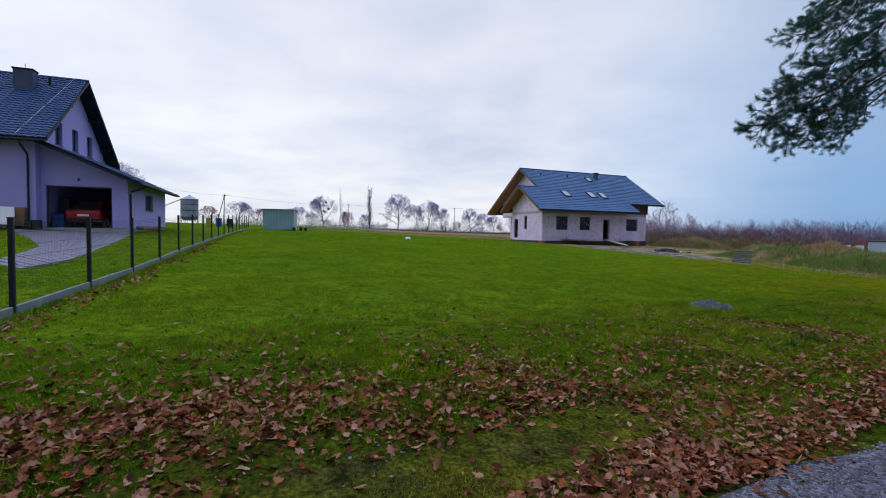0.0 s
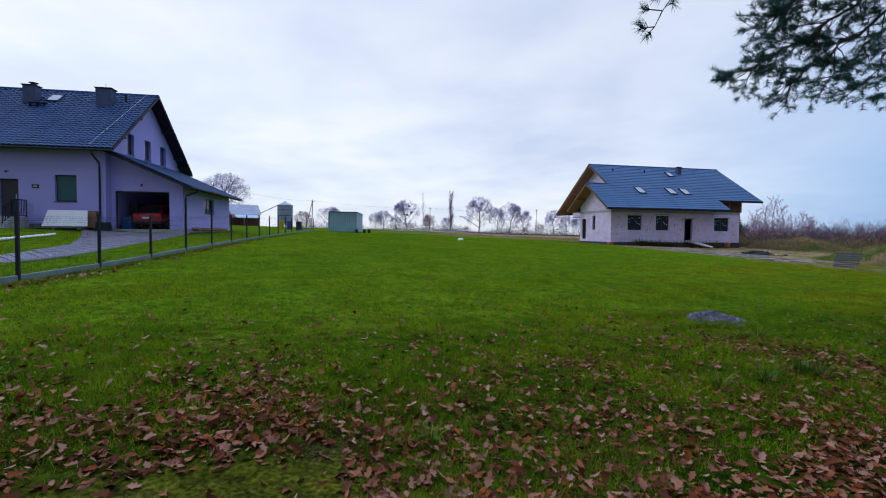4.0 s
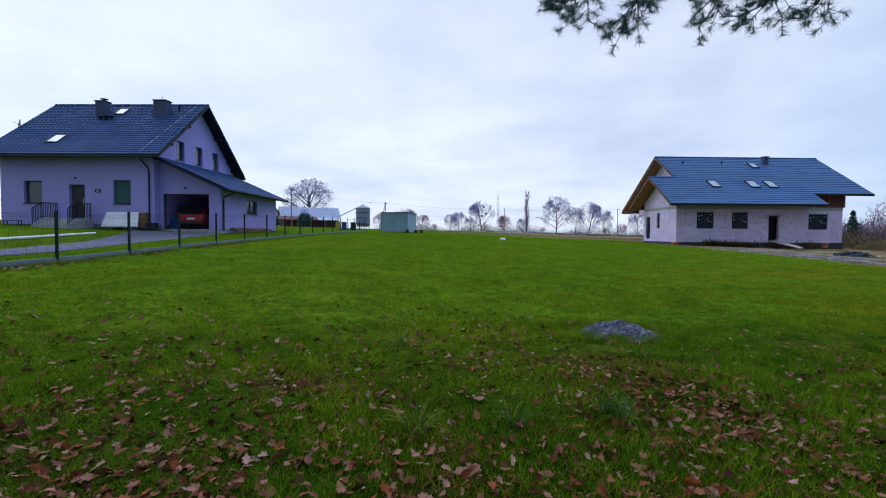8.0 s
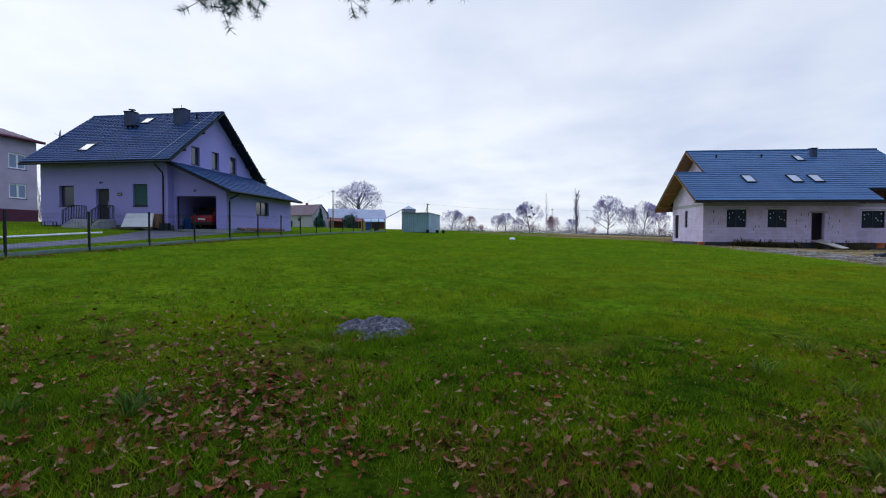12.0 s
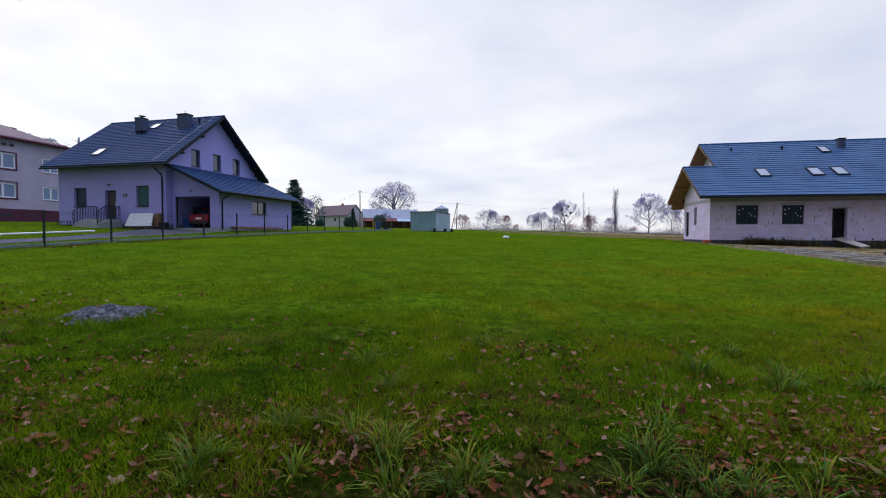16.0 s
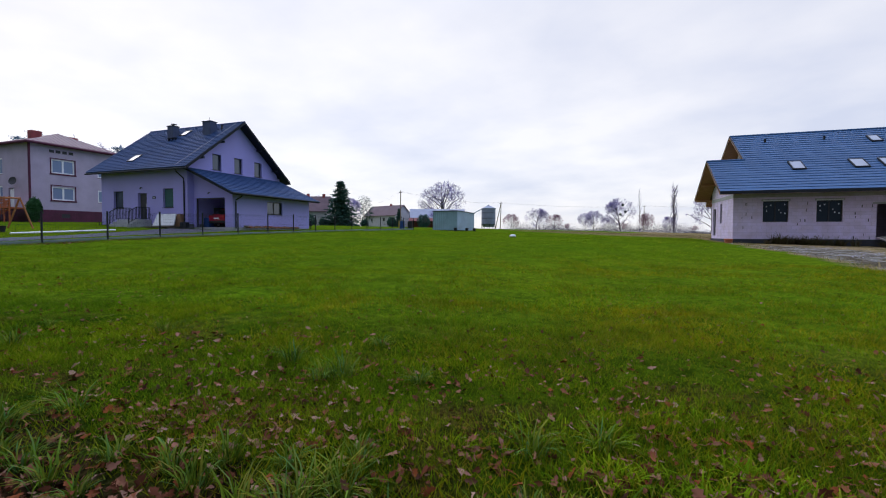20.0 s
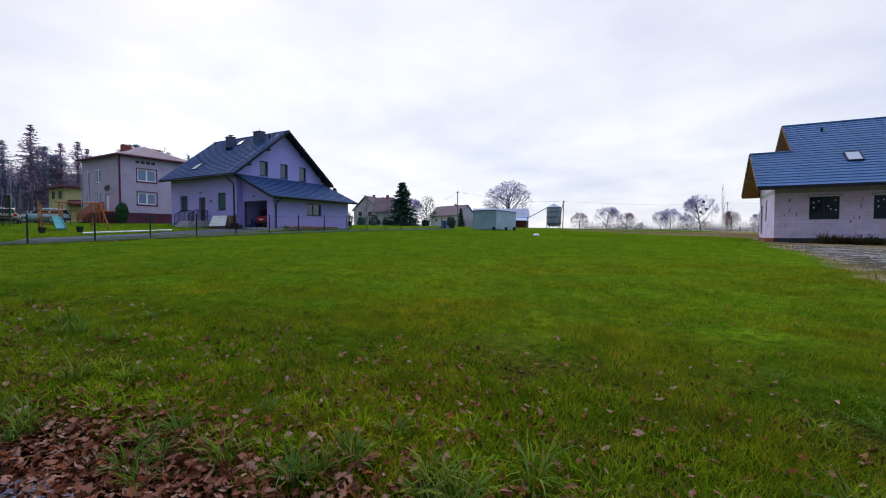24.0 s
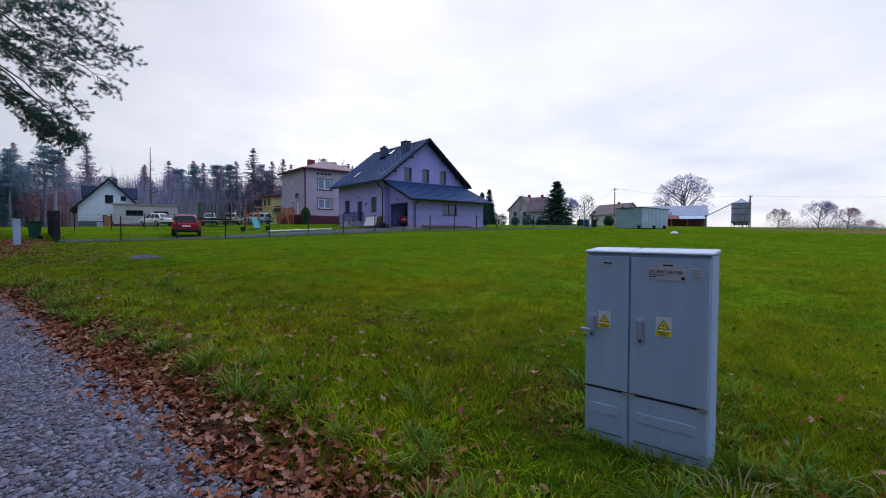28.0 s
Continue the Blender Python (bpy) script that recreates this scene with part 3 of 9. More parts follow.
lane = soup("road", lv, lf, GRAVEL, "structure", "narrow lane of compacted grey gravel", "road")

# ---- lavender house ----
GDEG, GPOS = 20.3, (-21.12, 23.44, 1.30)
house = thing("house", "lavender plastered house with dark tiled gable roof and lean-to garage", "house", pose(*GPOS, 0, 0, GDEG))
GU0, GD = -9.8, 10.2
G_SL, G_RIDGE, G_RV = 0.79, 9.06, 5.1


def g_under(v):
    return G_RIDGE - 0.22 - abs(v - G_RV) * G_SL


g_under.breaks = (G_RV,)
g_eave = g_under(0.0)
flat_top = lambda a: g_eave
front_open = [(-8.32, -7.16, 1.56, 2.97), (-5.42, -4.42, 0.62, 2.74), (-2.61, -1.5, 1.54, 3.03)]
wall_part(house, PLASTER, 'u', GU0, 0, (0, 0.35), 0.25, flat_top, front_open, name="wall")
wall_part(house, PLASTER, 'u', GU0, 0, (GD - 0.35, GD), 0.25, flat_top, name="wall")
gable_open = [(2.35, 3.24, 4.72, 6.02), (4.62, 5.52, 4.70, 6.02), (6.92, 7.84, 4.68, 6.0)]
wall_part(house, PLASTER, 'v', 0.35, GD - 0.35, (-0.35, 0), 0.25, g_under, gable_open, name="wall")
wall_part(house, PLASTER, 'v', 0.35, GD - 0.35, (GU0, GU0 + 0.35), 0.25, g_under, name="wall")
bm = bmesh.new()
bx(bm, GU0 + 0.03, -0.03, 0.03, GD - 0.03, -0.8, 0.25)
part("socle", bm, PLASTER_SOCLE, house, "dark grey socle")
bm = bmesh.new()
bx(bm, GU0 + 0.36, -0.36, 0.36, GD - 0.36, 4.2, 4.4)
bx(bm, GU0 + 0.36, -0.36, 0.36, GD - 0.36, 0.3, 0.5)
part("floor_slab", bm, CONCRETE, house)
# lean-to
LE_U, LE_V0, LE_V1 = 3.9, 0.55, 9.6
L_TOP, L_EAVE, L_OUT = 4.55, 2.50, 4.65
lsl = (L_TOP - L_EAVE) / L_OUT


def lean_under(u):
    return L_TOP - 0.16 - u * lsl


wall_part(house, PLASTER, 'u', 0.003, LE_U, (LE_V0, LE_V0 + 0.3), 0.0, lean_under, [(0.2, 3.15, -0.01, 2.24)], name="garage_wall")
wall_part(house, PLASTER, 'u', 0.003, LE_U, (LE_V1 - 0.3, LE_V1), 0.0, lean_under, name="garage_wall")
wall_part(house, PLASTER, 'v', LE_V0 + 0.3, LE_V1 - 0.3, (LE_U - 0.3, LE_U), 0.0, lambda a: lean_under(LE_U - 0.15), [(4.16, 5.96, 1.12, 2.14)], name="garage_wall")
bm = bmesh.new()
bx(bm, 0.0, LE_U - 0.02, LE_V0 + 0.02, LE_V1 - 0.02, -0.8, 0.0)
part("garage_floor", bm, CONCRETE, house)
bm = bmesh.new()
bx(bm, 0.01, LE_U - 0.31, LE_V0 + 0.32, LE_V1 - 0.32, 2.45, 2.52)
part("garage_ceiling", bm, WHITE, house)
bm = bmesh.new()
for b in ((0.2, 0.26, LE_V0 + 0.1, LE_V0 + 0.2, 0, 2.24), (3.09, 3.15, LE_V0 + 0.1, LE_V0 + 0.2, 0, 2.24), (0.26, 3.09, LE_V0 + 0.1, LE_V0 + 0.2, 2.17, 2.24)):
    bx(bm, *b)
part("garage_frame", bm, FRAME_DARK, house)
for a0, a1, z0, z1 in (front_open[0], front_open[2]):
    window(house, 'u', a0, a1, z0, z1, 0.0, 0.18, glass_m=GLASS_HOUSE, mullions=1)
for a0, a1, z0, z1 in gable_open:
    window(house, 'v', a0, a1, z0, z1, 0.0, 0.16, glass_m=GLASS_HOUSE, mullions=1, out=1)
window(house, 'v', 4.16, 5.96, 1.12, 2.14, LE_U, 0.14, glass_m=GLASS_HOUSE, mullions=2, out=1)
box_part("shutter", (-2.55, -1.56, 0.13, 0.15, 1.62, 2.97), mat("green_roller_shutter", (0.03, 0.10, 0.10), 0.6, 0.2, 2, 30, 0.1, stretch=(1, 1, 12)), house, "lowered pale green roller blind")
door = box_part("door", (-5.36, -4.48, 0.16, 0.22, 0.64, 2.70), FRAME_DARK, house, "dark front door", 0.01)
box_part("door_handle", (-4.62, -4.58, 0.10, 0.16, 1.5, 1.9), ALLOY, door)


def tile_course(length, run, lift, wave, amp, seg):
    """One course of roof tiles, laid along x, its lower edge at y = 0, climbing to y = run."""
    bm = bmesh.new()
    n = max(2, int(length / wave * seg))
    rows = []
    for k in range(n + 1):
        x = length * k / n
        w = amp * (0.5 + 0.5 * math.cos(2 * math.pi * x / wave)) if amp else 0
        rows.append([bm.verts.new((x, y, z)) for y, z in ((0, -0.01), (0, lift + w), (run * 0.25, lift * 0.75 + w), (run, w))])
    for r0, r1 in zip(rows, rows[1:]):
        for j in range(3):
            bm.faces.new((r0[j], r1[j], r1[j + 1], r0[j + 1]))
    return bm


def roof_plane(parent, name, origin, along, climb, length, rise_len, courses, material, lift=0.035, wave=0.3, amp=0.03, seg=4, thick=0.18, deck=None):
    """A roof slope: a deck with courses of tiles on it. origin: lower corner; along, climb: unit vectors."""
    along, climb = Vector(along).normalized(), Vector(climb).normalized()
    nrm = along.cross(climb).normalized()
    m = Matrix((along, climb, nrm)).transposed().to_4x4()
    m.translation = Vector(origin)
    root = part(name, _deck(length, rise_len, thick), deck or ANTHRACITE, parent, m=m)
    run = rise_len / courses
    me = finish("tile_course", tile_course(length, run * 1.06, lift, wave, amp, seg), material)
    for i in range(courses):
        part("tile_course", me, material, root, m=Matrix.Translation((0, run * i, 0.012)))
    return root


def _deck(length, rise_len, thick):
    bm = bmesh.new()
    bx(bm, 0, length, 0, rise_len, -thick, 0)
    return bm


hyp = math.hypot(1, G_SL)
run_g = (G_RV + 0.65) * hyp
ru0, ru1 = -10.65, 0.72
roof_plane(house, "roof", (ru0, -0.65, G_RIDGE - (G_RV + 0.65) * G_SL), (1, 0, 0), (0, 1, G_SL), ru1 - ru0, run_g, 27, ROOF_G, lift=0.04, amp=0.045, thick=0.13)
roof_plane(house, "roof", (ru1, 2 * G_RV + 0.65, G_RIDGE - (G_RV + 0.65) * G_SL), (-1, 0, 0), (0, -1, G_SL), ru1 - ru0, run_g, 27, ROOF_G, lift=0.04, amp=0.045, thick=0.13)
bm = bmesh.new()
tube(bm, [(ru0, G_RV, G_RIDGE + 0.02), (ru1, G_RV, G_RIDGE + 0.02)], 0.11, 8)
part("ridge_cap", bm, ROOF_G, house)
roof_plane(house, "lean_to_roof", (L_OUT, -0.25, L_EAVE), (0, 1, 0), (-L_OUT, 0, L_TOP - L_EAVE), 10.4, math.hypot(L_OUT, L_TOP - L_EAVE), 13, ROOF_G, thick=0.14)
for v0, v1, s in ((-0.65, G_RV, 1), (2 * G_RV + 0.65, G_RV, -1)):
    for u, nm in ((ru1, "verge_board"), (ru0, "verge_board")):
        bm = bmesh.new()
        z0, z1 = G_RIDGE - abs(v0 - G_RV) * G_SL, G_RIDGE
        hexa(bm, [(u - 0.03, v0, z0 - 0.13), (u + 0.03, v0, z0 - 0.13), (u + 0.03, v1, z1 - 0.13), (u - 0.03, v1, z1 - 0.13), (u - 0.03, v0, z0 + 0.05), (u + 0.03, v0, z0 + 0.05), (u + 0.03, v1, z1 + 0.05), (u - 0.03, v1, z1 + 0.05)])
        part(nm, bm, ANTHRACITE, house)
for v, z in ((-0.72, 4.40), (2 * G_RV + 0.72, 4.40)):
    bm = bmesh.new()
    tube(bm, [(ru0, v, z), (ru1, v, z)], 0.07, 8)
    part("gutter", bm, ANTHRACITE, house)
bm = bmesh.new()
tube(bm, [(L_OUT + 0.06, -0.25, L_EAVE - 0.04), (L_OUT + 0.06, 10.15, L_EAVE - 0.04)], 0.065, 8)
part("gutter", bm, ANTHRACITE, house)
bm = bmesh.new()
tube(bm, [(-0.35, -0.7, 4.35), (-0.35, -0.68, 4.2), (-0.28, -0.1, 3.75), (-0.28, -0.07, 3.5), (-0.28, -0.07, 0.0)], 0.05, 8)
part("downpipe", bm, ANTHRACITE, house)
bm = bmesh.new()
tube(bm, [(L_OUT + 0.05, 0.7, 2.42), (L_OUT, 0.72, 2.3), (LE_U + 0.08, 0.8, 2.05), (LE_U + 0.07, 0.8, 1.9), (LE_U + 0.07, 0.8, -0.1)], 0.05, 8)
part("downpipe", bm, ANTHRACITE, house)
for u0, u1, v0, v1, zt in ((-6.42, -5.72, 3.45, 4.05, 8.93), (-2.34, -1.43, 3.5, 4.15, 9.0)):
    bm = bmesh.new()
    bx(bm, u0, u1, v0, v1, 7.0, zt)
    bevel(bm, 0.015)
    ch = part("chimney", bm, CHIMNEY, house)
    box_part("chimney_cap", (u0 - 0.05, u1 + 0.05, v0 - 0.05, v1 + 0.05, zt, zt + 0.06), ANTHRACITE, ch, "", 0.01)
    cu, cv = (u0 + u1) / 2, (v0 + v1) / 2
    bm = bmesh.new()
    if u0 < -5:
        tube(bm, [(cu + 0.1, cv, zt + 0.06), (cu + 0.1, cv, zt + 0.2)], 0.05, 8)
        lathe(bm, [(0.26, 0.2), (0.24, 0.23), (0.03, 0.27)], 12, (cu + 0.1, cv, zt), pose(0, 0, 0, 0, 0, 0))
    else:
        tube(bm, [(cu, cv, zt + 0.06), (cu, cv, zt + 0.42)], [0.015, 0.01], 6)
        tube(bm, [(cu - 0.05, cv, zt + 0.3), (cu + 0.05, cv, zt + 0.3)], 0.01, 5)
    part("chimney_cowl" if u0 < -5 else "lightning_rod", bm, STEEL_DARK, ch)


def skylight(parent, u0, u1, v0, v1, zf, slope):
    root = new("skylight")
    root.parent = parent
    n = Vector((0, -slope, 1)).normalized()

    def slab(name, a0, a1, b0, b1, h0, h1, mt, lab=""):
        bm = bmesh.new()
        pts = []
        for h in (h0, h1):
            for a, b in ((a0, b0), (a1, b0), (a1, b1), (a0, b1)):
                pts.append(Vector((a, b, zf(b))) + n * h)
        hexa(bm, pts)
        part(name, bm, mt, root, lab)
    w = 0.07
    slab("skylight_frame", u0, u0 + w, v0, v1, 0, 0.10, ANTHRACITE)
    slab("skylight_frame", u1 - w, u1, v0, v1, 0, 0.10, ANTHRACITE)
    slab("skylight_frame", u0 + w, u1 - w, v0, v0 + w, 0, 0.10, ANTHRACITE)
    slab("skylight_frame", u0 + w, u1 - w, v1 - w, v1, 0, 0.10, ANTHRACITE)
    slab("pane", u0 + w, u1 - w, v0 + w, v1 - w, 0.02, 0.085, GLASS_SKY)


g_roof = lambda v: G_RIDGE - abs(v - G_RV) * G_SL + 0.04
skylight(house, -7.25, -6.45, 0.40, 1.25, g_roof, G_SL)
skylight(house, -5.35, -4.6, 3.75, 4.5, g_roof, G_SL)
bm = bmesh.new()
bx(bm, -5.9, -4.9, 3.02, 3.26, g_roof(3.2) + 0.16, g_roof(3.2) + 0.2)
for u in (-5.8, -5.4, -5.0):
    bx(bm, u - 0.02, u + 0.02, 3.05, 3.23, g_roof(3.1) - 0.05, g_roof(3.2) + 0.16)
part("roof_step", bm, ANTHRACITE, house, "dark chimney sweep's step")

# ---- unfinished block house ----
def block_material():
    m = mat("aerated_concrete_block", (0.74, 0.65, 0.93), 0.95, 0.10, 1.5, 60, 0.3, col2=(0.58, 0.48, 0.62))
    n, l = m.node_tree.nodes, m.node_tree.links
    b = n["Principled BSDF"]
    old = b.inputs["Base Color"].links[0].from_socket
    tc = n.new("ShaderNodeTexCoord")
    sep = n.new("ShaderNodeSeparateXYZ")
    l.new(tc.outputs["Object"], sep.inputs[0])
    ad = n.new("ShaderNodeMath")
    ad.operation = 'ADD'
    l.new(sep.outputs[0], ad.inputs[0])
    l.new(sep.outputs[1], ad.inputs[1])
    cb = n.new("ShaderNodeCombineXYZ")
    l.new(ad.outputs[0], cb.inputs[0])
    l.new(sep.outputs[2], cb.inputs[1])
    br = n.new("ShaderNodeTexBrick")
    br.inputs["Scale"].default_value = 1.0
    br.inputs["Brick Width"].default_value, br.inputs["Row Height"].default_value = 0.6, 0.24
    br.inputs["Mortar Size"].default_value = 0.008
    br.inputs["Color1"].default_value, br.inputs["Color2"].default_value, br.inputs["Mortar"].default_value = (0.93, 0.93, 0.93, 1), (1.05, 1.05, 1.05, 1), (0.74, 0.74, 0.76, 1)
    l.new(cb.outputs[0], br.inputs["Vector"])
    mx = n.new("ShaderNodeMix")
    mx.data_type, mx.blend_type = 'RGBA', 'MULTIPLY'
    mx.inputs[0].default_value = 1.0
    l.new(old, mx.inputs[6])
    l.new(br.outputs[0], mx.inputs[7])
    l.new(mx.outputs[2], b.inputs["Base Color"])
    return m


BLOCK = block_material()
UDEG, UPOS = 22.5, (10.72, 48.89, 0.54)
uh = thing("unfinished_house", "unfinished house of bare pale concrete blocks under a slate-blue roof", "house", pose(*UPOS, 0, 0, UDEG))
U_RV, U_RIDGE, U_SL = 7.0, 8.72, 0.66
uz = lambda v: U_RIDGE - abs(v - U_RV) * U_SL


def u_under(v):
    return uz(v) - 0.24


u_under.breaks = (U_RV,)
UF_OPEN = [(1.85, 3.40, 1.22, 2.70), (5.03, 6.52, 1.22, 2.70), (8.38, 9.36, 0.12, 2.40)]
U_STEP, U_STEPV, U_END = 11.75, 1.2, 16.2
wall_part(uh, BLOCK, 'u', 0, U_STEP, (0, 0.3), 0, lambda a: u_under(0.0), UF_OPEN, name="wall")
wall_part(uh, BLOCK, 'v', 0.3, U_STEPV, (U_STEP - 0.3, U_STEP), 0, lambda a: u_under(0.0), name="wall")
wall_part(uh, BLOCK, 'u', U_STEP - 0.3, U_END, (U_STEPV, U_STEPV + 0.3), 0, lambda a: u_under(U_STEPV), [(13.02, 14.82, 1.22, 2.65)], name="wall")
wall_part(uh, BLOCK, 'v', U_STEPV + 0.3, 12.8, (U_END - 0.3, U_END), 0, u_under, name="wall")
wall_part(uh, BLOCK, 'u', 3.9, U_END, (12.8, 13.1), 0, lambda a: u_under(13.0), name="wall")
wall_part(uh, BLOCK, 'v', 6.2, 12.8, (2.5, 2.8), 2.96, u_under, name="wall")
wall_part(uh, BLOCK, 'v', 6.2, 12.8, (3.9, 4.2), 0, lambda a: 2.8, name="wall")
wall_part(uh, BLOCK, 'v', 3.0, 6.2, (2.5, 2.8), 3.0, u_under, name="wall")
LG_V = 3.05


def lg_under(v):
    return uz(LG_V) - abs(v - LG_V) * U_SL - 0.24


lg_under.breaks = (LG_V,)
wall_part(uh, BLOCK, 'v', 0.3, 6.2, (0, 0.3), 0, lg_under, [(4.9, 5.75, 0.25, 2.45), (3.0, 3.55, 1.25, 2.75)], name="wall")
wall_part(uh, BLOCK, 'u', 0.3, 3.9, (5.9, 6.2), 0, lambda a: lg_under(6.1), name="wall")
bm = bmesh.new()
for b in ((-0.02, U_STEP + 0.02, -0.02, 0.28, 2.98, 3.24), (-0.02, 0.28, 0.28, 6.22, 2.98, 3.24), (U_STEP + 0.02, U_END + 0.02, U_STEPV - 0.02, U_STEPV + 0.28, 2.98, 3.24)):
    bx(bm, *b)
part("ring_beam", bm, CONCRETE, uh, "grey poured concrete ring beam")
bm = bmesh.new()
bx(bm, -0.05, U_STEP + 0.05, -0.06, 6.26, -0.6, 0.0)
bx(bm, 3.85, U_END + 0.05, U_STEPV - 0.06, 13.15, -0.6, -0.004)
part("foundation", bm, BITUMEN, uh, "black bitumen-coated foundation")
bm = bmesh.new()
bx(bm, 0.31, U_END - 0.31, 1.6, 5.89, 2.81, 2.95)
bx(bm, 2.5, U_END - 0.31, 5.89, 12.79, 2.81, 2.95)
part("floor_slab", bm, CONCRETE, uh)
bm = bmesh.new()
bx(bm, 0.31, U_STEP - 0.4, 3.2, 3.4, 0.0, 2.8)
part("partition", bm, BLOCK, uh)
for a0, a1, z0, z1 in UF_OPEN[:2]:
    w = window(uh, 'u', a0, a1, z0, z1, 0.0, 0.12, mullions=2, sill=False)
window(uh, 'u', 13.02, 14.82, 1.22, 2.65, U_STEPV, 0.12, mullions=2, sill=False)
window(uh, 'v', 4.9, 5.75, 0.25, 2.45, 0.0, 0.12, mullions=1, sill=False)
window(uh, 'v', 3.0, 3.55, 1.25, 2.75, 0.0, 0.12, mullions=1, sill=False)
for a0, a1, zz in ((1.75, 3.5, 2.70), (4.93, 6.62, 2.70), (8.15, 9.6, 2.40)):
    box_part("lintel", (a0, a1, -0.012, 0.28, zz, zz + 0.14), CONCRETE, uh)
box_part("lintel", (12.9, 14.95, U_STEPV - 0.012, U_STEPV + 0.28, 2.65, 2.79), CONCRETE, uh)
# brown strip standing in for the shaded wall top under the set-back eave, posts added before it
box_part("eave_boarding", (U_STEP + 0.05, U_END + 0.1, U_STEPV - 0.03, U_STEPV - 0.004, 3.26, u_under(U_STEPV) - 0.02), mat("brown_eave_shade", (0.10, 0.05, 0.04), 0.8, 0.25, 2, 30, 0.2), uh, "dark brown strip for the shaded wall top under the eave")
for u in (U_STEP + 1.5, U_STEP + 3.0, U_END):
    box_part("eave_post", (u, u + 0.12, U_STEPV - 0.13, U_STEPV - 0.032, 3.26, u_under(U_STEPV) - 0.1), TIMBER, uh)
# paper stickers still on the new panes, a white tape over each window
for a0, a1, z0, z1, v in ((1.85, 3.40, 1.22, 2.70, 0.0), (5.03, 6.52, 1.22, 2.70, 0.0), (13.02, 14.82, 1.22, 2.65, U_STEPV)):
    for fu, fz in ((0.13, 0.72), (0.14, 0.5), (0.30, 0.78), (0.62, 0.55), (0.70, 0.42), (0.84, 0.80), (0.86, 0.38)):
        u, z = a0 + fu * (a1 - a0), z0 + fz * (z1 - z0)
        box_part("sticker", (u, u + 0.07, v + 0.085, v + 0.09, z, z + 0.09), WHITE, uh)
    box_part("lintel_tape", (a0 - 0.02, a1 + 0.02, v - 0.018, v - 0.013, z1 + 0.01, z1 + 0.07), WHITE, uh)
# open gaps and damp marks between the blocks
rgu = random.Random(12)
for k in range(34):
    u = rgu.choice((0.6, 1.2, 3.9, 4.3, 7.1, 7.6, 8.0, 9.8, 10.4, 11.0, 12.3, 15.2, 15.7)) + rgu.uniform(-0.2, 0.2)
    z = 0.24 * rgu.randrange(0, 11) + 0.02
    v = U_STEPV if u > U_STEP else 0.0
    box_part("block_gap", (u, u + rgu.uniform(0.03, 0.06), v - 0.004, v + 0.02, z, z + rgu.uniform(0.14, 0.22)), BITUMEN, uh)
uhyp = math.hypot(1, U_SL)
# front slope: the long lower part, the upper part and the right part
roof_plane(uh, "roof", (-1.12, -1.1, uz(-1.1)), (1, 0, 0), (0, 1, U_SL), 12.85 + 1.12, 1.65 * uhyp, 5, ROOF_U, wave=0.35, amp=0.006, seg=2, thick=0.16)
roof_plane(uh, "roof", (-1.12, 0.55, uz(0.55)), (1, 0, 0), (0, 1, U_SL), 18.45 + 1.12, (LG_V - 0.55) * uhyp, 8, ROOF_U, wave=0.35, amp=0.006, seg=2, thick=0.16)
roof_plane(uh, "roof", (1.4, LG_V, uz(LG_V)), (1, 0, 0), (0, 1, U_SL), 18.45 - 1.4, (U_RV - LG_V) * uhyp, 12, ROOF_U, wave=0.35, amp=0.006, seg=2, thick=0.16)
roof_plane(uh, "roof", (18.45, 2 * U_RV + 1.1, uz(-1.1)), (-1, 0, 0), (0, -1, U_SL), 18.45 - 1.4, (U_RV + 1.1) * uhyp, 20, ROOF_U, wave=0.35, amp=0.006, seg=2, thick=0.16)
roof_plane(uh, "roof", (2.6, 2 * LG_V + 1.1, uz(-1.1)), (-1, 0, 0), (0, -1, U_SL), 2.6 + 1.12, (LG_V + 1.1) * uhyp, 10, ROOF_U, wave=0.35, amp=0.006, seg=2, thick=0.16)
for a, b, v, z in ((1.4, 18.45, U_RV, U_RIDGE), (-1.12, 1.5, LG_V, uz(LG_V))):
    bm = bmesh.new()
    tube(bm, [(a, v, z + 0.02), (b, v, z + 0.02)], 0.10, 8)
    part("ridge_cap", bm, ROOF_U, uh)
for a, b, v, z in ((-1.12, 12.85, -1.16, uz(-1.1) - 0.08), (12.85, 18.45, 0.49, uz(0.55) - 0.08)):
    box_part("fascia", (a, b, v - 0.03, v + 0.03, z - 0.10, z + 0.10), ANTHRACITE, uh)
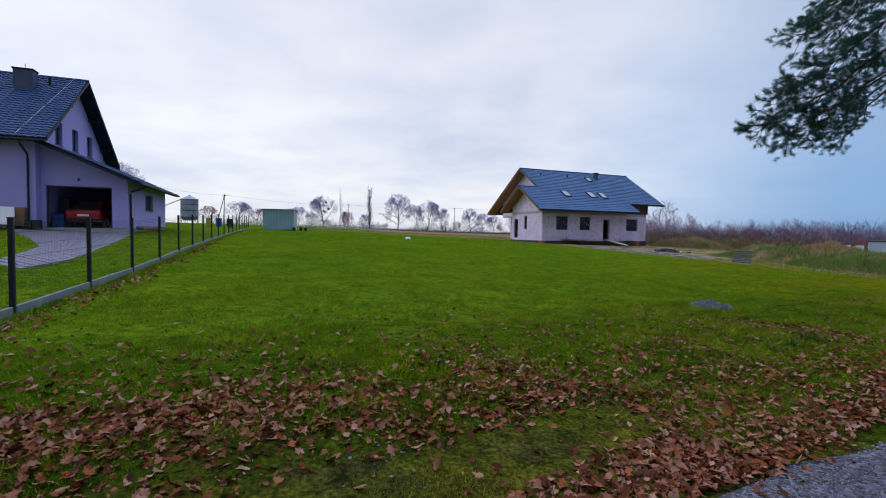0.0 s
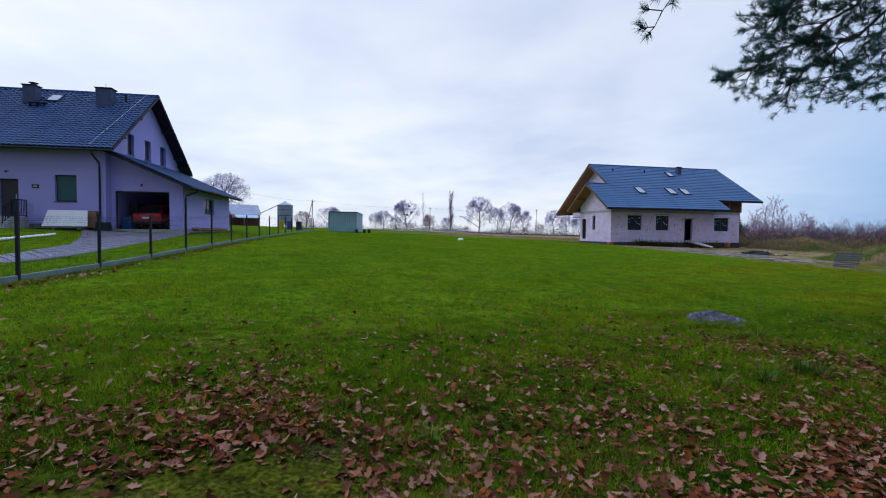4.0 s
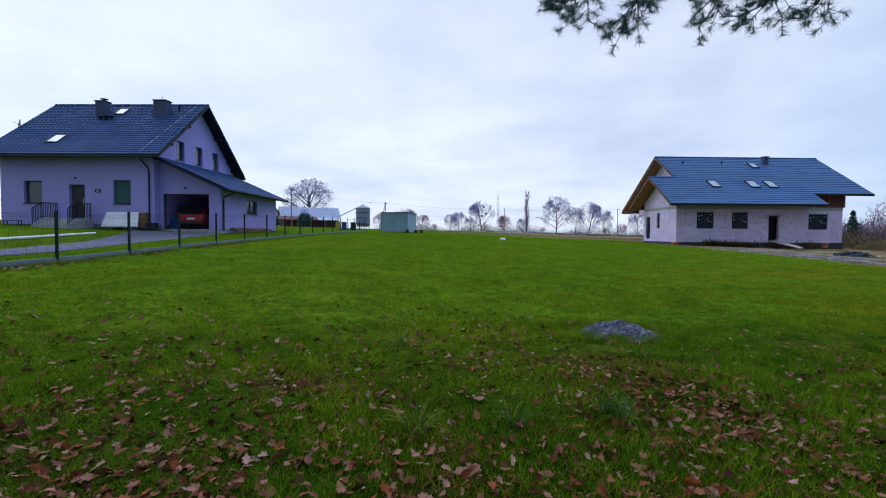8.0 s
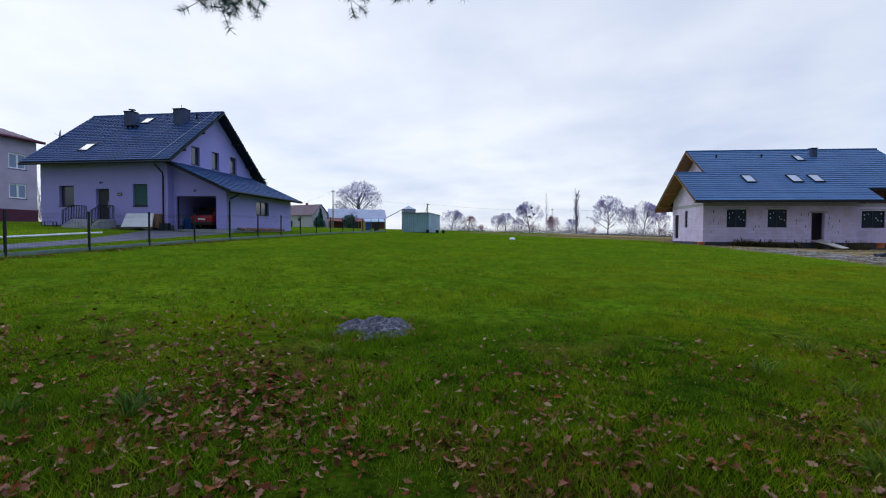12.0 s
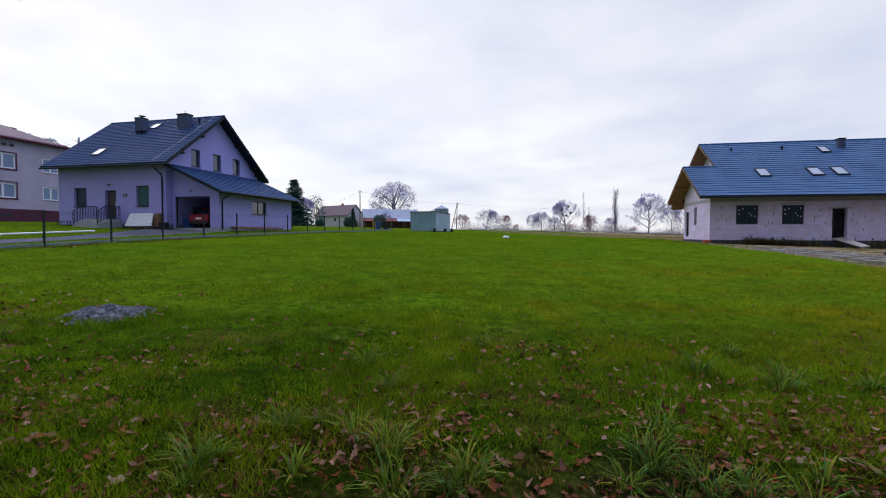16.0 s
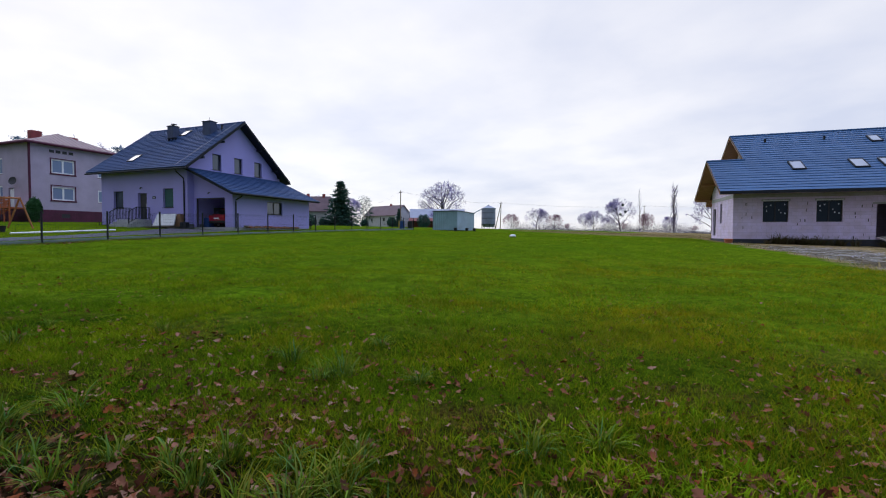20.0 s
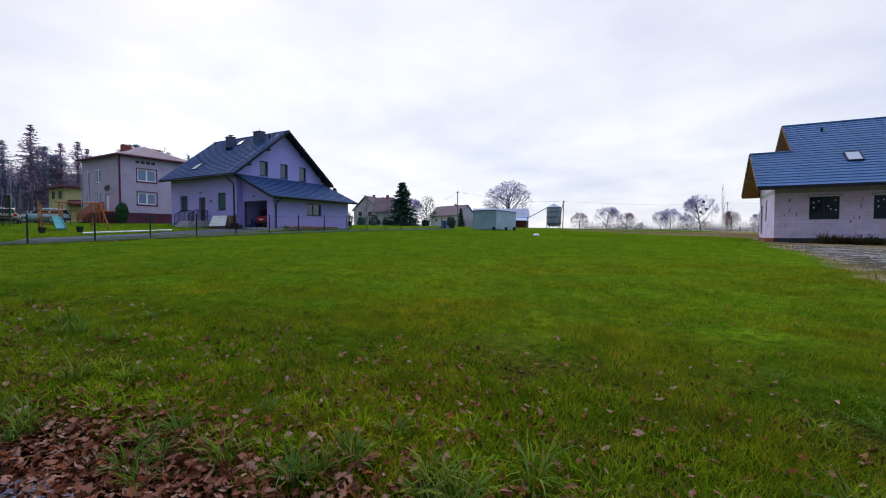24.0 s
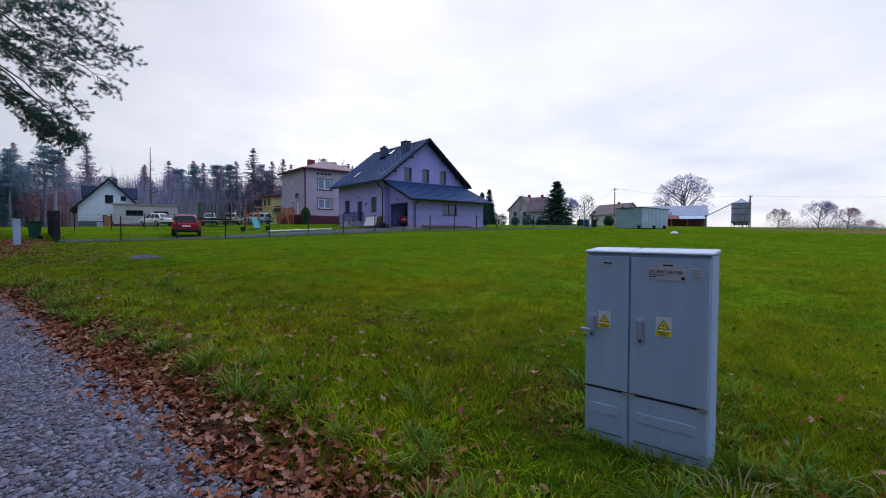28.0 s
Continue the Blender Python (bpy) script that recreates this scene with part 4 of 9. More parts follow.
# timber soffits and rafters on the left verges
for uu, mid, lo, deep in ((-1.12, LG_V, 1.1 + LG_V, 1.1), (1.4, U_RV, 1.1 + U_RV, 1.1)):
    for sgn in (-1, 1):
        bm = bmesh.new()
        if mid == U_RV:
            lo = U_RV - LG_V if sgn < 0 else 1.1 + U_RV
        v_end = mid + sgn * lo
        pts = []
        for uo in (uu + 0.02, uu + deep):
            for vv in (v_end, mid):
                zz = uz(mid) - abs(vv - mid) * U_SL
                pts.append((uo, vv, zz - 0.17))
        z_off = Vector((0, 0, -0.03))
        p = [Vector(q) for q in (pts[0], pts[2], pts[3], pts[1])]
        hexa(bm, [q + z_off for q in p] + p)
        part("soffit", bm, TIMBER, uh, "orange-brown timber soffit boards")
        bm = bmesh.new()
        z0, z1 = uz(mid) - lo * U_SL, uz(mid)
        hexa(bm, [(uu - 0.03, v_end, z0 - 0.18), (uu + 0.03, v_end, z0 - 0.18), (uu + 0.03, mid, z1 - 0.18), (uu - 0.03, mid, z1 - 0.18), (uu - 0.03, v_end, z0 + 0.04), (uu + 0.03, v_end, z0 + 0.04), (uu + 0.03, mid, z1 + 0.04), (uu - 0.03, mid, z1 + 0.04)])
        part("verge_board", bm, TIMBER, uh)
        bm = bmesh.new()
        hexa(bm, [(uu - 0.05, v_end, z0 - 0.04), (uu - 0.032, v_end, z0 - 0.04), (uu - 0.032, mid, z1 - 0.04), (uu - 0.05, mid, z1 - 0.04), (uu - 0.05, v_end, z0 + 0.09), (uu - 0.032, v_end, z0 + 0.09), (uu - 0.032, mid, z1 + 0.09), (uu - 0.05, mid, z1 + 0.09)])
        part("verge_flashing", bm, ANTHRACITE, uh)
    for frac in (0.93, 0.5):
        for sgn in (-1, 1):
            vv = mid + sgn * lo * frac
            zz = uz(mid) - lo * frac * U_SL - 0.22
            box_part("purlin", (uu + 0.05, uu + deep + 0.3, vv - 0.07, vv + 0.07, zz - 0.16, zz), TIMBER, uh)
for u0, u1, v0, v1 in ((4.05, 4.90, 1.35, 2.45), (7.72, 8.60, 1.35, 2.45), (9.42, 10.28, 1.35, 2.45), (10.25, 10.95, 4.9, 5.8)):
    skylight(uh, u0, u1, v0, v1, lambda v: uz(v) + 0.05, U_SL)
bm = bmesh.new()
bx(bm, 11.85, 12.35, 5.55, 5.95, 7.0, 8.62)
bevel(bm, 0.015)
ch = part("chimney", bm, CHIMNEY, uh)
box_part("chimney_cap", (11.79, 12.41, 5.49, 6.01, 8.62, 8.69), ANTHRACITE, ch, "", 0.01)
for u, v in ((3.6, 5.7), (7.6, 5.7)):
    bm = bmesh.new()
    tube(bm, [(u, v, uz(v)), (u, v, uz(v) + 0.28)], [0.07, 0.09], 8)
    part("vent_pipe", bm, ANTHRACITE, uh)

# ---- meter cabinet ----
CX, CY, CDEG = 19.912, 16.253, 29.97
CZ = -0.747
cabinet = thing("meter_cabinet", "light grey two-door electricity cabinet standing in the grass", "electricity cabinet", pose(CX, CY, CZ, 0, 0, CDEG) @ Matrix.Diagonal((1, 1, 0.97, 1)))
CWID, CH, CDP, CSPLIT = 0.738, 1.30, 0.232, 0.29
bm = bmesh.new()
bx(bm, 0.0, CWID, 0.02, CDP, -0.10, CH - 0.03)
bevel(bm, 0.008)
part("body", bm, CAB, cabinet)
for a, b in ((-0.006, CSPLIT - 0.003), (CSPLIT + 0.003, CWID + 0.006)):
    bm = bmesh.new()
    hexa(bm, [(a, -0.006, CH - 0.03), (b, -0.006, CH - 0.03), (b, CDP + 0.006, CH - 0.03), (a, CDP + 0.006, CH - 0.03),
              (a, -0.006, CH - 0.014), (b, -0.006, CH - 0.014), (b, CDP + 0.006, CH + 0.004), (a, CDP + 0.006, CH + 0.004)])
    bevel(bm, 0.006)
    part("roof_cap", bm, CAB_TOP, cabinet, "pale sloping cap")
for a, b in ((0.006, CSPLIT - 0.006), (CSPLIT + 0.006, CWID - 0.006)):
    bm = bmesh.new()
    bx(bm, a, b, 0.0, 0.019, 0.36, CH - 0.05)
    bevel(bm, 0.004)
    dr = part("door", bm, CAB, cabinet)
    bm = bmesh.new()
    bx(bm, a, b, 0.004, 0.019, -0.02, 0.345)
    bevel(bm, 0.004)
    bp_ = part("base_panel", bm, CAB, cabinet)
    bm = bmesh.new()
    bx(bm, a + 0.04, b - 0.06, -0.001, 0.006, 0.18, 0.245)
    bevel(bm, 0.003)
    part("panel_relief", bm, CAB, bp_)
    box_part("name_plate", ((a + b) / 2 - 0.05, (a + b) / 2 + 0.04, -0.003, 0.001, CH - 0.11, CH - 0.08), PLATE, dr)
    # swing handle
    hx = a + (0.048 if a < 0.1 else 0.065)
    bm = bmesh.new()
    lathe(bm, [(0.024, -0.001), (0.024, 0.009), (0.019, 0.012), (0.002, 0.012)], 16, m=pose(hx, 0, 0.835, 90, 0, 0))
    lathe(bm, [(0.024, -0.001), (0.024, 0.009), (0.019, 0.012), (0.002, 0.012)], 16, m=pose(hx, 0, 0.72, 90, 0, 0))
    bx(bm, hx - 0.024, hx + 0.024, -0.0095, 0.001, 0.72, 0.835)
    hp = part("handle_plate", bm, HANDLE, dr, "grey swing handle")
    bm = bmesh.new()
    bx(bm, hx - 0.012, hx + 0.012, -0.03, -0.011, 0.74, 0.85)
    if a < 0.1:
        bx(bm, hx - 0.07, hx + 0.0, -0.045, -0.03, 0.735, 0.757)
    bevel(bm, 0.004)
    part("handle", bm, HANDLE, hp)
    bm = bmesh.new()
    lathe(bm, [(0.009, 0.0), (0.009, 0.004), (0.001, 0.004)], 12, m=pose(hx, -0.0122, 0.715, 90, 0, 0))
    part("lock_cylinder", bm, STEEL_DARK, hp, "dark lock cylinder")
    box_part("panel_seam", (a + 0.03, b - 0.03, -0.0005, 0.0036, 0.050, 0.054), BLACK, bp_, "dark seam at the ground panel")
    # black fill paints the shadow below the door's lower edge
    box_part("door_seam", (a + 0.002, b - 0.002, 0.0025, 0.016, 0.3475, 0.3575), BLACK, cabinet, "black strip for the shade in the door gap")

# signs and plates on the cabinet
def cab_sign(x, z, w, h):
    sg = box_part("warning_sign", (x, x + w, -0.0035, 0.0, z, z + h), SIGN_WHITE, cabinet, "yellow and white electricity warning sign")
    box_part("sign_field", (x, x + w, -0.005, -0.0037, z, z + h * 0.28), YELLOW, sg)
    for k, f in enumerate((0.8, 0.6)):
        box_part("sign_bar", (x + w * (0.5 - f / 2), x + w * (0.5 + f / 2), -0.0062, -0.0052, z + h * (0.16 - 0.1 * k), z + h * (0.20 - 0.1 * k)), BLACK, sg)

    def prism(nm, pts, y0, y1, mt):
        bm = bmesh.new()
        f0 = [bm.verts.new((px, y0, pz)) for px, pz in pts]
        f1 = [bm.verts.new((px, y1, pz)) for px, pz in pts]
        bm.faces.new(f0)
        bm.faces.new(f1[::-1])
        for i in range(len(pts)):
            j = (i + 1) % len(pts)
            bm.faces.new((f0[i], f1[i], f1[j], f0[j]))
        part(nm, bm, mt, sg)
    cx, z0 = x + w / 2, z + h * 0.36
    s = w * 0.40
    prism("triangle", [(cx - s, z0), (cx + s, z0), (cx, z0 + s * 1.7)], -0.005, -0.0037, BLACK)
    prism("triangle_field", [(cx - s * 0.78, z0 + s * 0.12), (cx + s * 0.78, z0 + s * 0.12), (cx, z0 + s * 1.46)], -0.0065, -0.0052, YELLOW)
    prism("bolt", [(cx + s * 0.12, z0 + s * 1.05), (cx - s * 0.22, z0 + s * 0.55), (cx + s * 0.02, z0 + s * 0.58), (cx - s * 0.06, z0 + s * 0.22), (cx + s * 0.24, z0 + s * 0.68), (cx + s * 0.02, z0 + s * 0.66)], -0.008, -0.0067, BLACK)


cab_sign(0.094, 0.765, 0.078, 0.115)
cab_sign(0.448, 0.765, 0.088, 0.118)
idp = box_part("id_plate", (0.396, 0.612, -0.003, 0.0, 1.115, 1.19), PLATE, cabinet, "pale plate with the cabinet's black lettering")
fc = bpy.data.curves.new("lettering", 'FONT')
fc.body, fc.size, fc.extrude, fc.align_x = "ZK-BBC 234388", 0.028, 0.0006, 'LEFT'
txt = new("lettering", fc)
txt.data.materials.append(BLACK)
txt.parent = idp
txt.matrix_basis = pose(0.402, -0.0045, 1.155, 90, 0, 0)
for k, (z, w) in enumerate(((1.140, 0.09), (1.128, 0.05))):
    box_part("plate_bar", (0.402, 0.402 + w, -0.0042, -0.0032, z, z + 0.005), BLACK, idp)
box_part("plate_code", (0.584, 0.604, -0.0042, -0.0032, 1.12, 1.137), BLACK, idp)
stk = box_part("sticker", (0.637, 0.700, -0.003, 0.0, 1.125, 1.195), PLATE, cabinet)
for k in range(4):
    box_part("sticker_bar", (0.642, 0.642 + 0.045 - 0.006 * (k % 2), -0.0042, -0.0032, 1.135 + 0.015 * k, 1.138 + 0.015 * k), INK_GREY, stk)
for x in (0.122, 0.484):
    box_part("brand_bar", (x, x + 0.055, -0.005, -0.0035, CH - 0.10, CH - 0.09), BLACK, cabinet)
bm = bmesh.new()
tube(bm, [(-0.032, 0.20, 0.0), (-0.034, 0.20, 0.30), (-0.034, 0.20, 0.5), (-0.038, 0.20, 0.60), (-0.044, 0.19, 0.66)], [0.02, 0.022, 0.028, 0.034, 0.04], 12, False)
part("cable_tube", bm, BLUE_TUBE, cabinet, "short open blue cable tube")
box_part("hinge_clip", (CSPLIT - 0.035, CSPLIT + 0.04, -0.006, 0.0, 0.342, 0.358), ALLOY, cabinet)
box_part("hinge_clip", (CWID - 0.06, CWID - 0.004, -0.006, 0.0, 0.342, 0.358), ALLOY, cabinet)

# ---- fence round the lavender house's plot ----
FANG = 19.5
FD = Vector((-math.sin(radians(FANG)), math.cos(radians(FANG)), 0))
F0 = Vector((-6.66, 8.48, 0))
fence = thing("fence", "dark steel panel fence on a low concrete plinth", "fence")
STATIONS = [2.57 * i for i in range(-2, 17)]
post_me = None
for s in STATIONS:
    p = F0 + FD * s
    z = float(gz(p.x, p.y))
    if post_me is None:
        bm = bmesh.new()
        bx(bm, -0.03, 0.03, -0.03, 0.03, -0.3, 1.34)
        bevel(bm, 0.006)
        bx(bm, -0.034, 0.034, -0.034, 0.034, 1.34, 1.355)
        post_me = finish("post", bm, ANTHRACITE)
    part("post", post_me, ANTHRACITE, fence, m=pose(p.x, p.y, z, 0, 0, FANG))


def wire_panel(length, height):
    """A welded panel of upright and level wires with two folds."""
    bm = bmesh.new()
    n = int(length / 0.1)
    zs = [0, height * 0.32, height * 0.36, height * 0.40, height * 0.88, height * 0.92, height * 0.96, height]
    off = [0, 0, 0.035, 0, 0, 0.035, 0, 0]
    for i in range(n + 1):
        x = length * i / n
        for (z0, o0), (z1, o1) in zip(zip(zs, off), zip(zs[1:], off[1:])):
            w = 0.0022
            v = [bm.verts.new(q) for q in ((x - w, o0, z0), (x + w, o0, z0), (x + w, o1, z1), (x - w, o1, z1))]
            bm.faces.new(v)
    for z, o in list(zip(zs, off)) + [(height * 0.16, 0), (height * 0.56, 0), (height * 0.72, 0)]:
        bx(bm, 0, length, o - 0.002, o + 0.002, z - 0.002, z + 0.002)
    return bm


panel_me = finish("wire_panel", wire_panel(2.50, 1.08), ANTHRACITE)
bm = bmesh.new()
bx(bm, 0, 2.50, -0.025, 0.025, -0.3, 0.15)
bevel(bm, 0.006)
plinth_me = finish("plinth_board", bm, PLINTH)
for s0, s1 in zip(STATIONS, STATIONS[1:]):
    a, b = F0 + FD * s0, F0 + FD * s1
    za, zb = float(gz(a.x, a.y)), float(gz(b.x, b.y))
    d = Vector((b.x - a.x, b.y - a.y, zb - za)).normalized()
    yv = Vector((0, 0, 1)).cross(d).normalized()
    m = Matrix((d, yv, d.cross(yv))).transposed().to_4x4()
    m.translation = Vector((a.x, a.y, za)) + d * 0.035
    part("plinth_board", plinth_me, CONCRETE, fence, m=m)
    part("wire_panel", panel_me, ANTHRACITE, fence, m=m @ Matrix.Translation((0, 0, 0.20)))

# ---- sheet-metal shed ----
shed = thing("shed", "galvanised corrugated sheet-metal garage shed", "shed", pose(-20.05, 50.2, float(gz(-19, 51)) + 0.02, 0, 0, 13.5))
SW, SDP, SH = 3.25, 4.9, 2.22
for nm, a in (("front_wall", ((0, 0), (SW, 0))), ("side_wall", ((SW, 0), (SW, SDP))), ("back_wall", ((SW, SDP), (0, SDP))), ("side_wall", ((0, SDP), (0, 0)))):
    (xa, ya), (xb, yb) = a
    L = math.hypot(xb - xa, yb - ya)
    bm = bmesh.new()
    n = int(L / 0.065)
    prev = None
    d = Vector((xb - xa, yb - ya, 0)).normalized()
    nrm = Vector((d.y, -d.x, 0))
    for k in range(n + 1):
        o = (0.012 if (k // 2) % 2 else -0.012)
        p = Vector((xa, ya, 0)) + d * (L * k / n) + nrm * o
        cur = [bm.verts.new(p), bm.verts.new(p + Vector((0, 0, SH)))]
        if prev:
            bm.faces.new((prev[0], cur[0], cur[1], prev[1]))
        prev = cur
    part(nm, bm, GALV_DOOR if nm == "front_wall" else GALV, shed, "grey-green sheet front" if nm == "front_wall" else "")
bm = bmesh.new()
hexa(bm, [(-0.06, -0.08, SH), (SW + 0.06, -0.08, SH), (SW + 0.06, SDP + 0.08, SH - 0.1), (-0.06, SDP + 0.08, SH - 0.1), (-0.06, -0.08, SH + 0.07), (SW + 0.06, -0.08, SH + 0.07), (SW + 0.06, SDP + 0.08, SH - 0.03), (-0.06, SDP + 0.08, SH - 0.03)])
part("roof", bm, STEEL_DARK, shed, "thin dark edged roof")
for x in (0.03, SW / 2, SW - 0.06):
    box_part("door_frame", (x, x + 0.035, -0.03, -0.013, 0.02, SH), GALV, shed)

# ---- grass ----
def turf(name, cols, trans=0.35):
    """Blades whose colour varies piece by piece and, in broad patches, over the meadow."""
    m = island_ramp(name, cols, 0.9, 0.0, trans)
    n, l = m.node_tree.nodes, m.node_tree.links
    b = n["Principled BSDF"]
    col = b.inputs["Base Color"].links[0].from_socket
    tc = n.new("ShaderNodeTexCoord")
    for sc, det, c0, c1 in ((0.33, 4, (0.84, 0.96, 1.0), (1.22, 1.08, 0.9)), (2.6, 4, (0.74, 0.80, 0.9), (1.32, 1.26, 1.1))):
        t = n.new("ShaderNodeTexNoise")
        t.inputs["Scale"].default_value, t.inputs["Detail"].default_value = sc, det
        l.new(tc.outputs["Object"], t.inputs["Vector"])
        r = n.new("ShaderNodeValToRGB")
        r.color_ramp.elements[0].position, r.color_ramp.elements[1].position = 0.36, 0.64
        r.color_ramp.elements[0].color, r.color_ramp.elements[1].color = (*[v / 1.4 for v in c0], 1), (*[v / 1.4 for v in c1], 1)
        l.new(t.outputs[0], r.inputs[0])
        mx = n.new("ShaderNodeMix")
        mx.data_type, mx.blend_type = 'RGBA', 'MULTIPLY'
        mx.inputs[0].default_value = 1.0
        l.new(col, mx.inputs[6])
        l.new(r.outputs[0], mx.inputs[7])
        col = mx.outputs[2]
    for nd in n:
        if nd.type == 'BSDF_TRANSLUCENT':
            l.new(col, nd.inputs[0])
    l.new(col, b.inputs["Base Color"])
    return m


GRASS = turf("grass_blades", [(0.10, 0.20, 0.008), (0.34, 0.58, 0.016), (0.17, 0.38, 0.012), (0.50, 0.70, 0.022), (0.12, 0.25, 0.009), (0.38, 0.60, 0.018), (0.58, 0.50, 0.06)], 0.28)
GRASS_LONG = turf("long_grass", [(0.10, 0.20, 0.02), (0.26, 0.42, 0.05), (0.16, 0.38, 0.12), (0.46, 0.45, 0.07), (0.18, 0.34, 0.03), (0.08, 0.15, 0.012)], 0.22)
STRAW = island_ramp("dry_blades", [(0.32, 0.25, 0.12), (0.42, 0.34, 0.19), (0.22, 0.17, 0.08), (0.17, 0.16, 0.04)], 0.85, 0.0, 0.3)
grng = np.random.default_rng(11)


def patch_noise(x, y, sc, ph):
    return np.sin(x * sc + ph + 1.7 * np.sin(y * sc * 0.7)) * np.sin(y * sc * 1.1 + 2 * ph + 1.3 * np.sin(x * sc * 0.6))


def blades(x, y, hgt, wid, lean=0.45):
    n = len(x)
    z = gz(x, y) - 0.01
    ang = grng.uniform(0, 2 * np.pi, n)
    la = grng.uniform(0, 2 * np.pi, n)
    h = hgt * grng.uniform(0.55, 1.25, n)
    l = lean * h * grng.uniform(0.2, 1.6, n)
    w = wid * grng.uniform(0.7, 1.4, n)
    v = np.empty((n, 3, 3))
    v[:, 0] = np.stack([x - w * np.cos(ang), y - w * np.sin(ang), z], 1)
    v[:, 1] = np.stack([x + w * np.cos(ang), y + w * np.sin(ang), z], 1)
    v[:, 2] = np.stack([x + l * np.cos(la), y + l * np.sin(la), z + h], 1)
    return v


def lane_area(n, s0, s1, o0, o1):
    s, o = grng.uniform(s0, s1, n), grng.uniform(o0, o1, n)
    return LD.x * s + LN.x * o, LANE_Y + LD.y * s + LN.y * o, s, o


chunks = []
for n, s0, s1, o0, o1, h, w, bent in ((980000, -9, 30, -0.05, 4.6, 0.056, 0.0026, 0.75), (330000, -12, 34, 4.6, 10.0, 0.052, 0.0042, 0.9), (200000, -14, 44, 10, 22, 0.05, 0.0075, 1.1), (120000, -10, 50, 22, 48, 0.045, 0.016, 1.4)):
    x, y, s, o = lane_area(n, s0, s1, o0, o1)
    # thin and mossy towards the lane, above all at the lane's start
    keep = np.where(s < 13, np.clip((o + 0.15) / 0.7, 0.05, 1), np.clip((o - 0.45) / 0.8, 0.05, 1)) * np.where(s < 2.6, np.clip((o - 0.4) / 1.4, 0.34, 1), 1)
    keep = keep * (0.72 + 0.28 * patch_noise(x, y, 0.9, 0.4)) * np.interp(s, [14, 20], [1, 0.62])
    inside = (x - F0.x) * math.cos(radians(FANG)) + (y - F0.y) * math.sin(radians(FANG)) < 0.06
    house_side = (x > 10 + (46 - y) * 0.25) & (y > 30)
    ok = (grng.uniform(0, 1, n) < keep) & ~inside & ~house_side
    lush = np.where(s[ok] < 2.6, np.clip((o[ok] - 0.1) / 1.5, 0.42, 1), 1) + (0.3 * np.clip(1.6 - np.abs(o[ok] - 1.0), 0, 1) * np.clip((s[ok] - 5) / 4, 0, 1) + 0.25 * patch_noise(x[ok], y[ok], 2.1, 1.9) + 0.46 * patch_noise(x[ok], y[ok], 7.3, 0.6) + 0.25 * patch_noise(x[ok], y[ok], 15.1, 2.6))
    chunks.append(blades(x[ok], y[ok], h * lush, w, bent))
# the lawn behind the fence
n = 60000
fo, fs_ = grng.uniform(0.1, 9, n), grng.uniform(-6, 24, n)
x = F0.x + FD.x * fs_ - math.cos(radians(FANG)) * fo
y = F0.y + FD.y * fs_ - math.sin(radians(FANG)) * fo
chunks.append(blades(x, y, 0.05, 0.008))
grass = new("grass", tri_mesh("grass", np.concatenate(chunks), GRASS))
tagged(grass, "short damp green meadow grass", "grass", "", "stuff")
# unmown fringe along the fence
n = 9000
fs_, fo = grng.uniform(-6, 30, n), 0.04 + np.abs(grng.normal(0, 0.12, n))
chunks = blades(F0.x + FD.x * fs_ + math.cos(radians(FANG)) * fo, F0.y + FD.y * fs_ + math.sin(radians(FANG)) * fo, 0.10, 0.007, 0.5)
tagged(new("fence_grass", tri_mesh("fence_grass", chunks, GRASS)), "unmown grass along the fence plinth", "grass", "", "stuff")
# yellowed grass at the lane's far end
GRASS_DRY = turf("yellowed_blades", [(0.40, 0.46, 0.008), (0.54, 0.50, 0.02), (0.30, 0.40, 0.006), (0.62, 0.50, 0.06), (0.44, 0.46, 0.012)], 0.25)
xa, ya, sa, oa = lane_area(230000, 6, 40, 0.6, 16)
xb, yb, sb, ob_ = lane_area(170000, 15, 30, 0.5, 6)
x, y, s, o = np.r_[xa, xb], np.r_[ya, yb], np.r_[sa, sb], np.r_[oa, ob_]
ok = grng.uniform(0, 1, len(x)) < np.clip((x - 4) / 12, 0.08, 0.95) * (0.5 + 0.5 * patch_noise(x, y, 1.1, 2.6))
ok &= np.hypot((x - 20.2) / 0.6, (y - 16.55) / 0.45) > 1
tagged(new("yellow_grass", tri_mesh("yellow_grass", blades(x[ok], y[ok], 0.066, 0.0028 + 0.0004 * np.clip(o[ok], 0, 16), 0.95), GRASS_DRY)), "yellowed autumn grass among the green", "grass", "", "stuff")
# moss and stunted turf on the worn strip by the lane's start
MOSS = island_ramp("moss_tips", [(0.15, 0.175, 0.018), (0.26, 0.26, 0.022), (0.10, 0.106, 0.017), (0.16, 0.12, 0.045), (0.33, 0.32, 0.03), (0.09, 0.07, 0.034)], 0.95, 0.0, 0.2)
x, y, s, o = lane_area(190000, -5, 4.6, -0.1, 1.9)
ok = grng.uniform(0, 1, len(x)) < 0.62 + 0.38 * patch_noise(x, y, 3.4, 0.9)
tagged(new("moss", tri_mesh("moss", blades(x[ok], y[ok], 0.017, 0.0045, 0.9), MOSS)), "yellow-green moss and stunted turf on worn soil", "moss", "", "stuff")
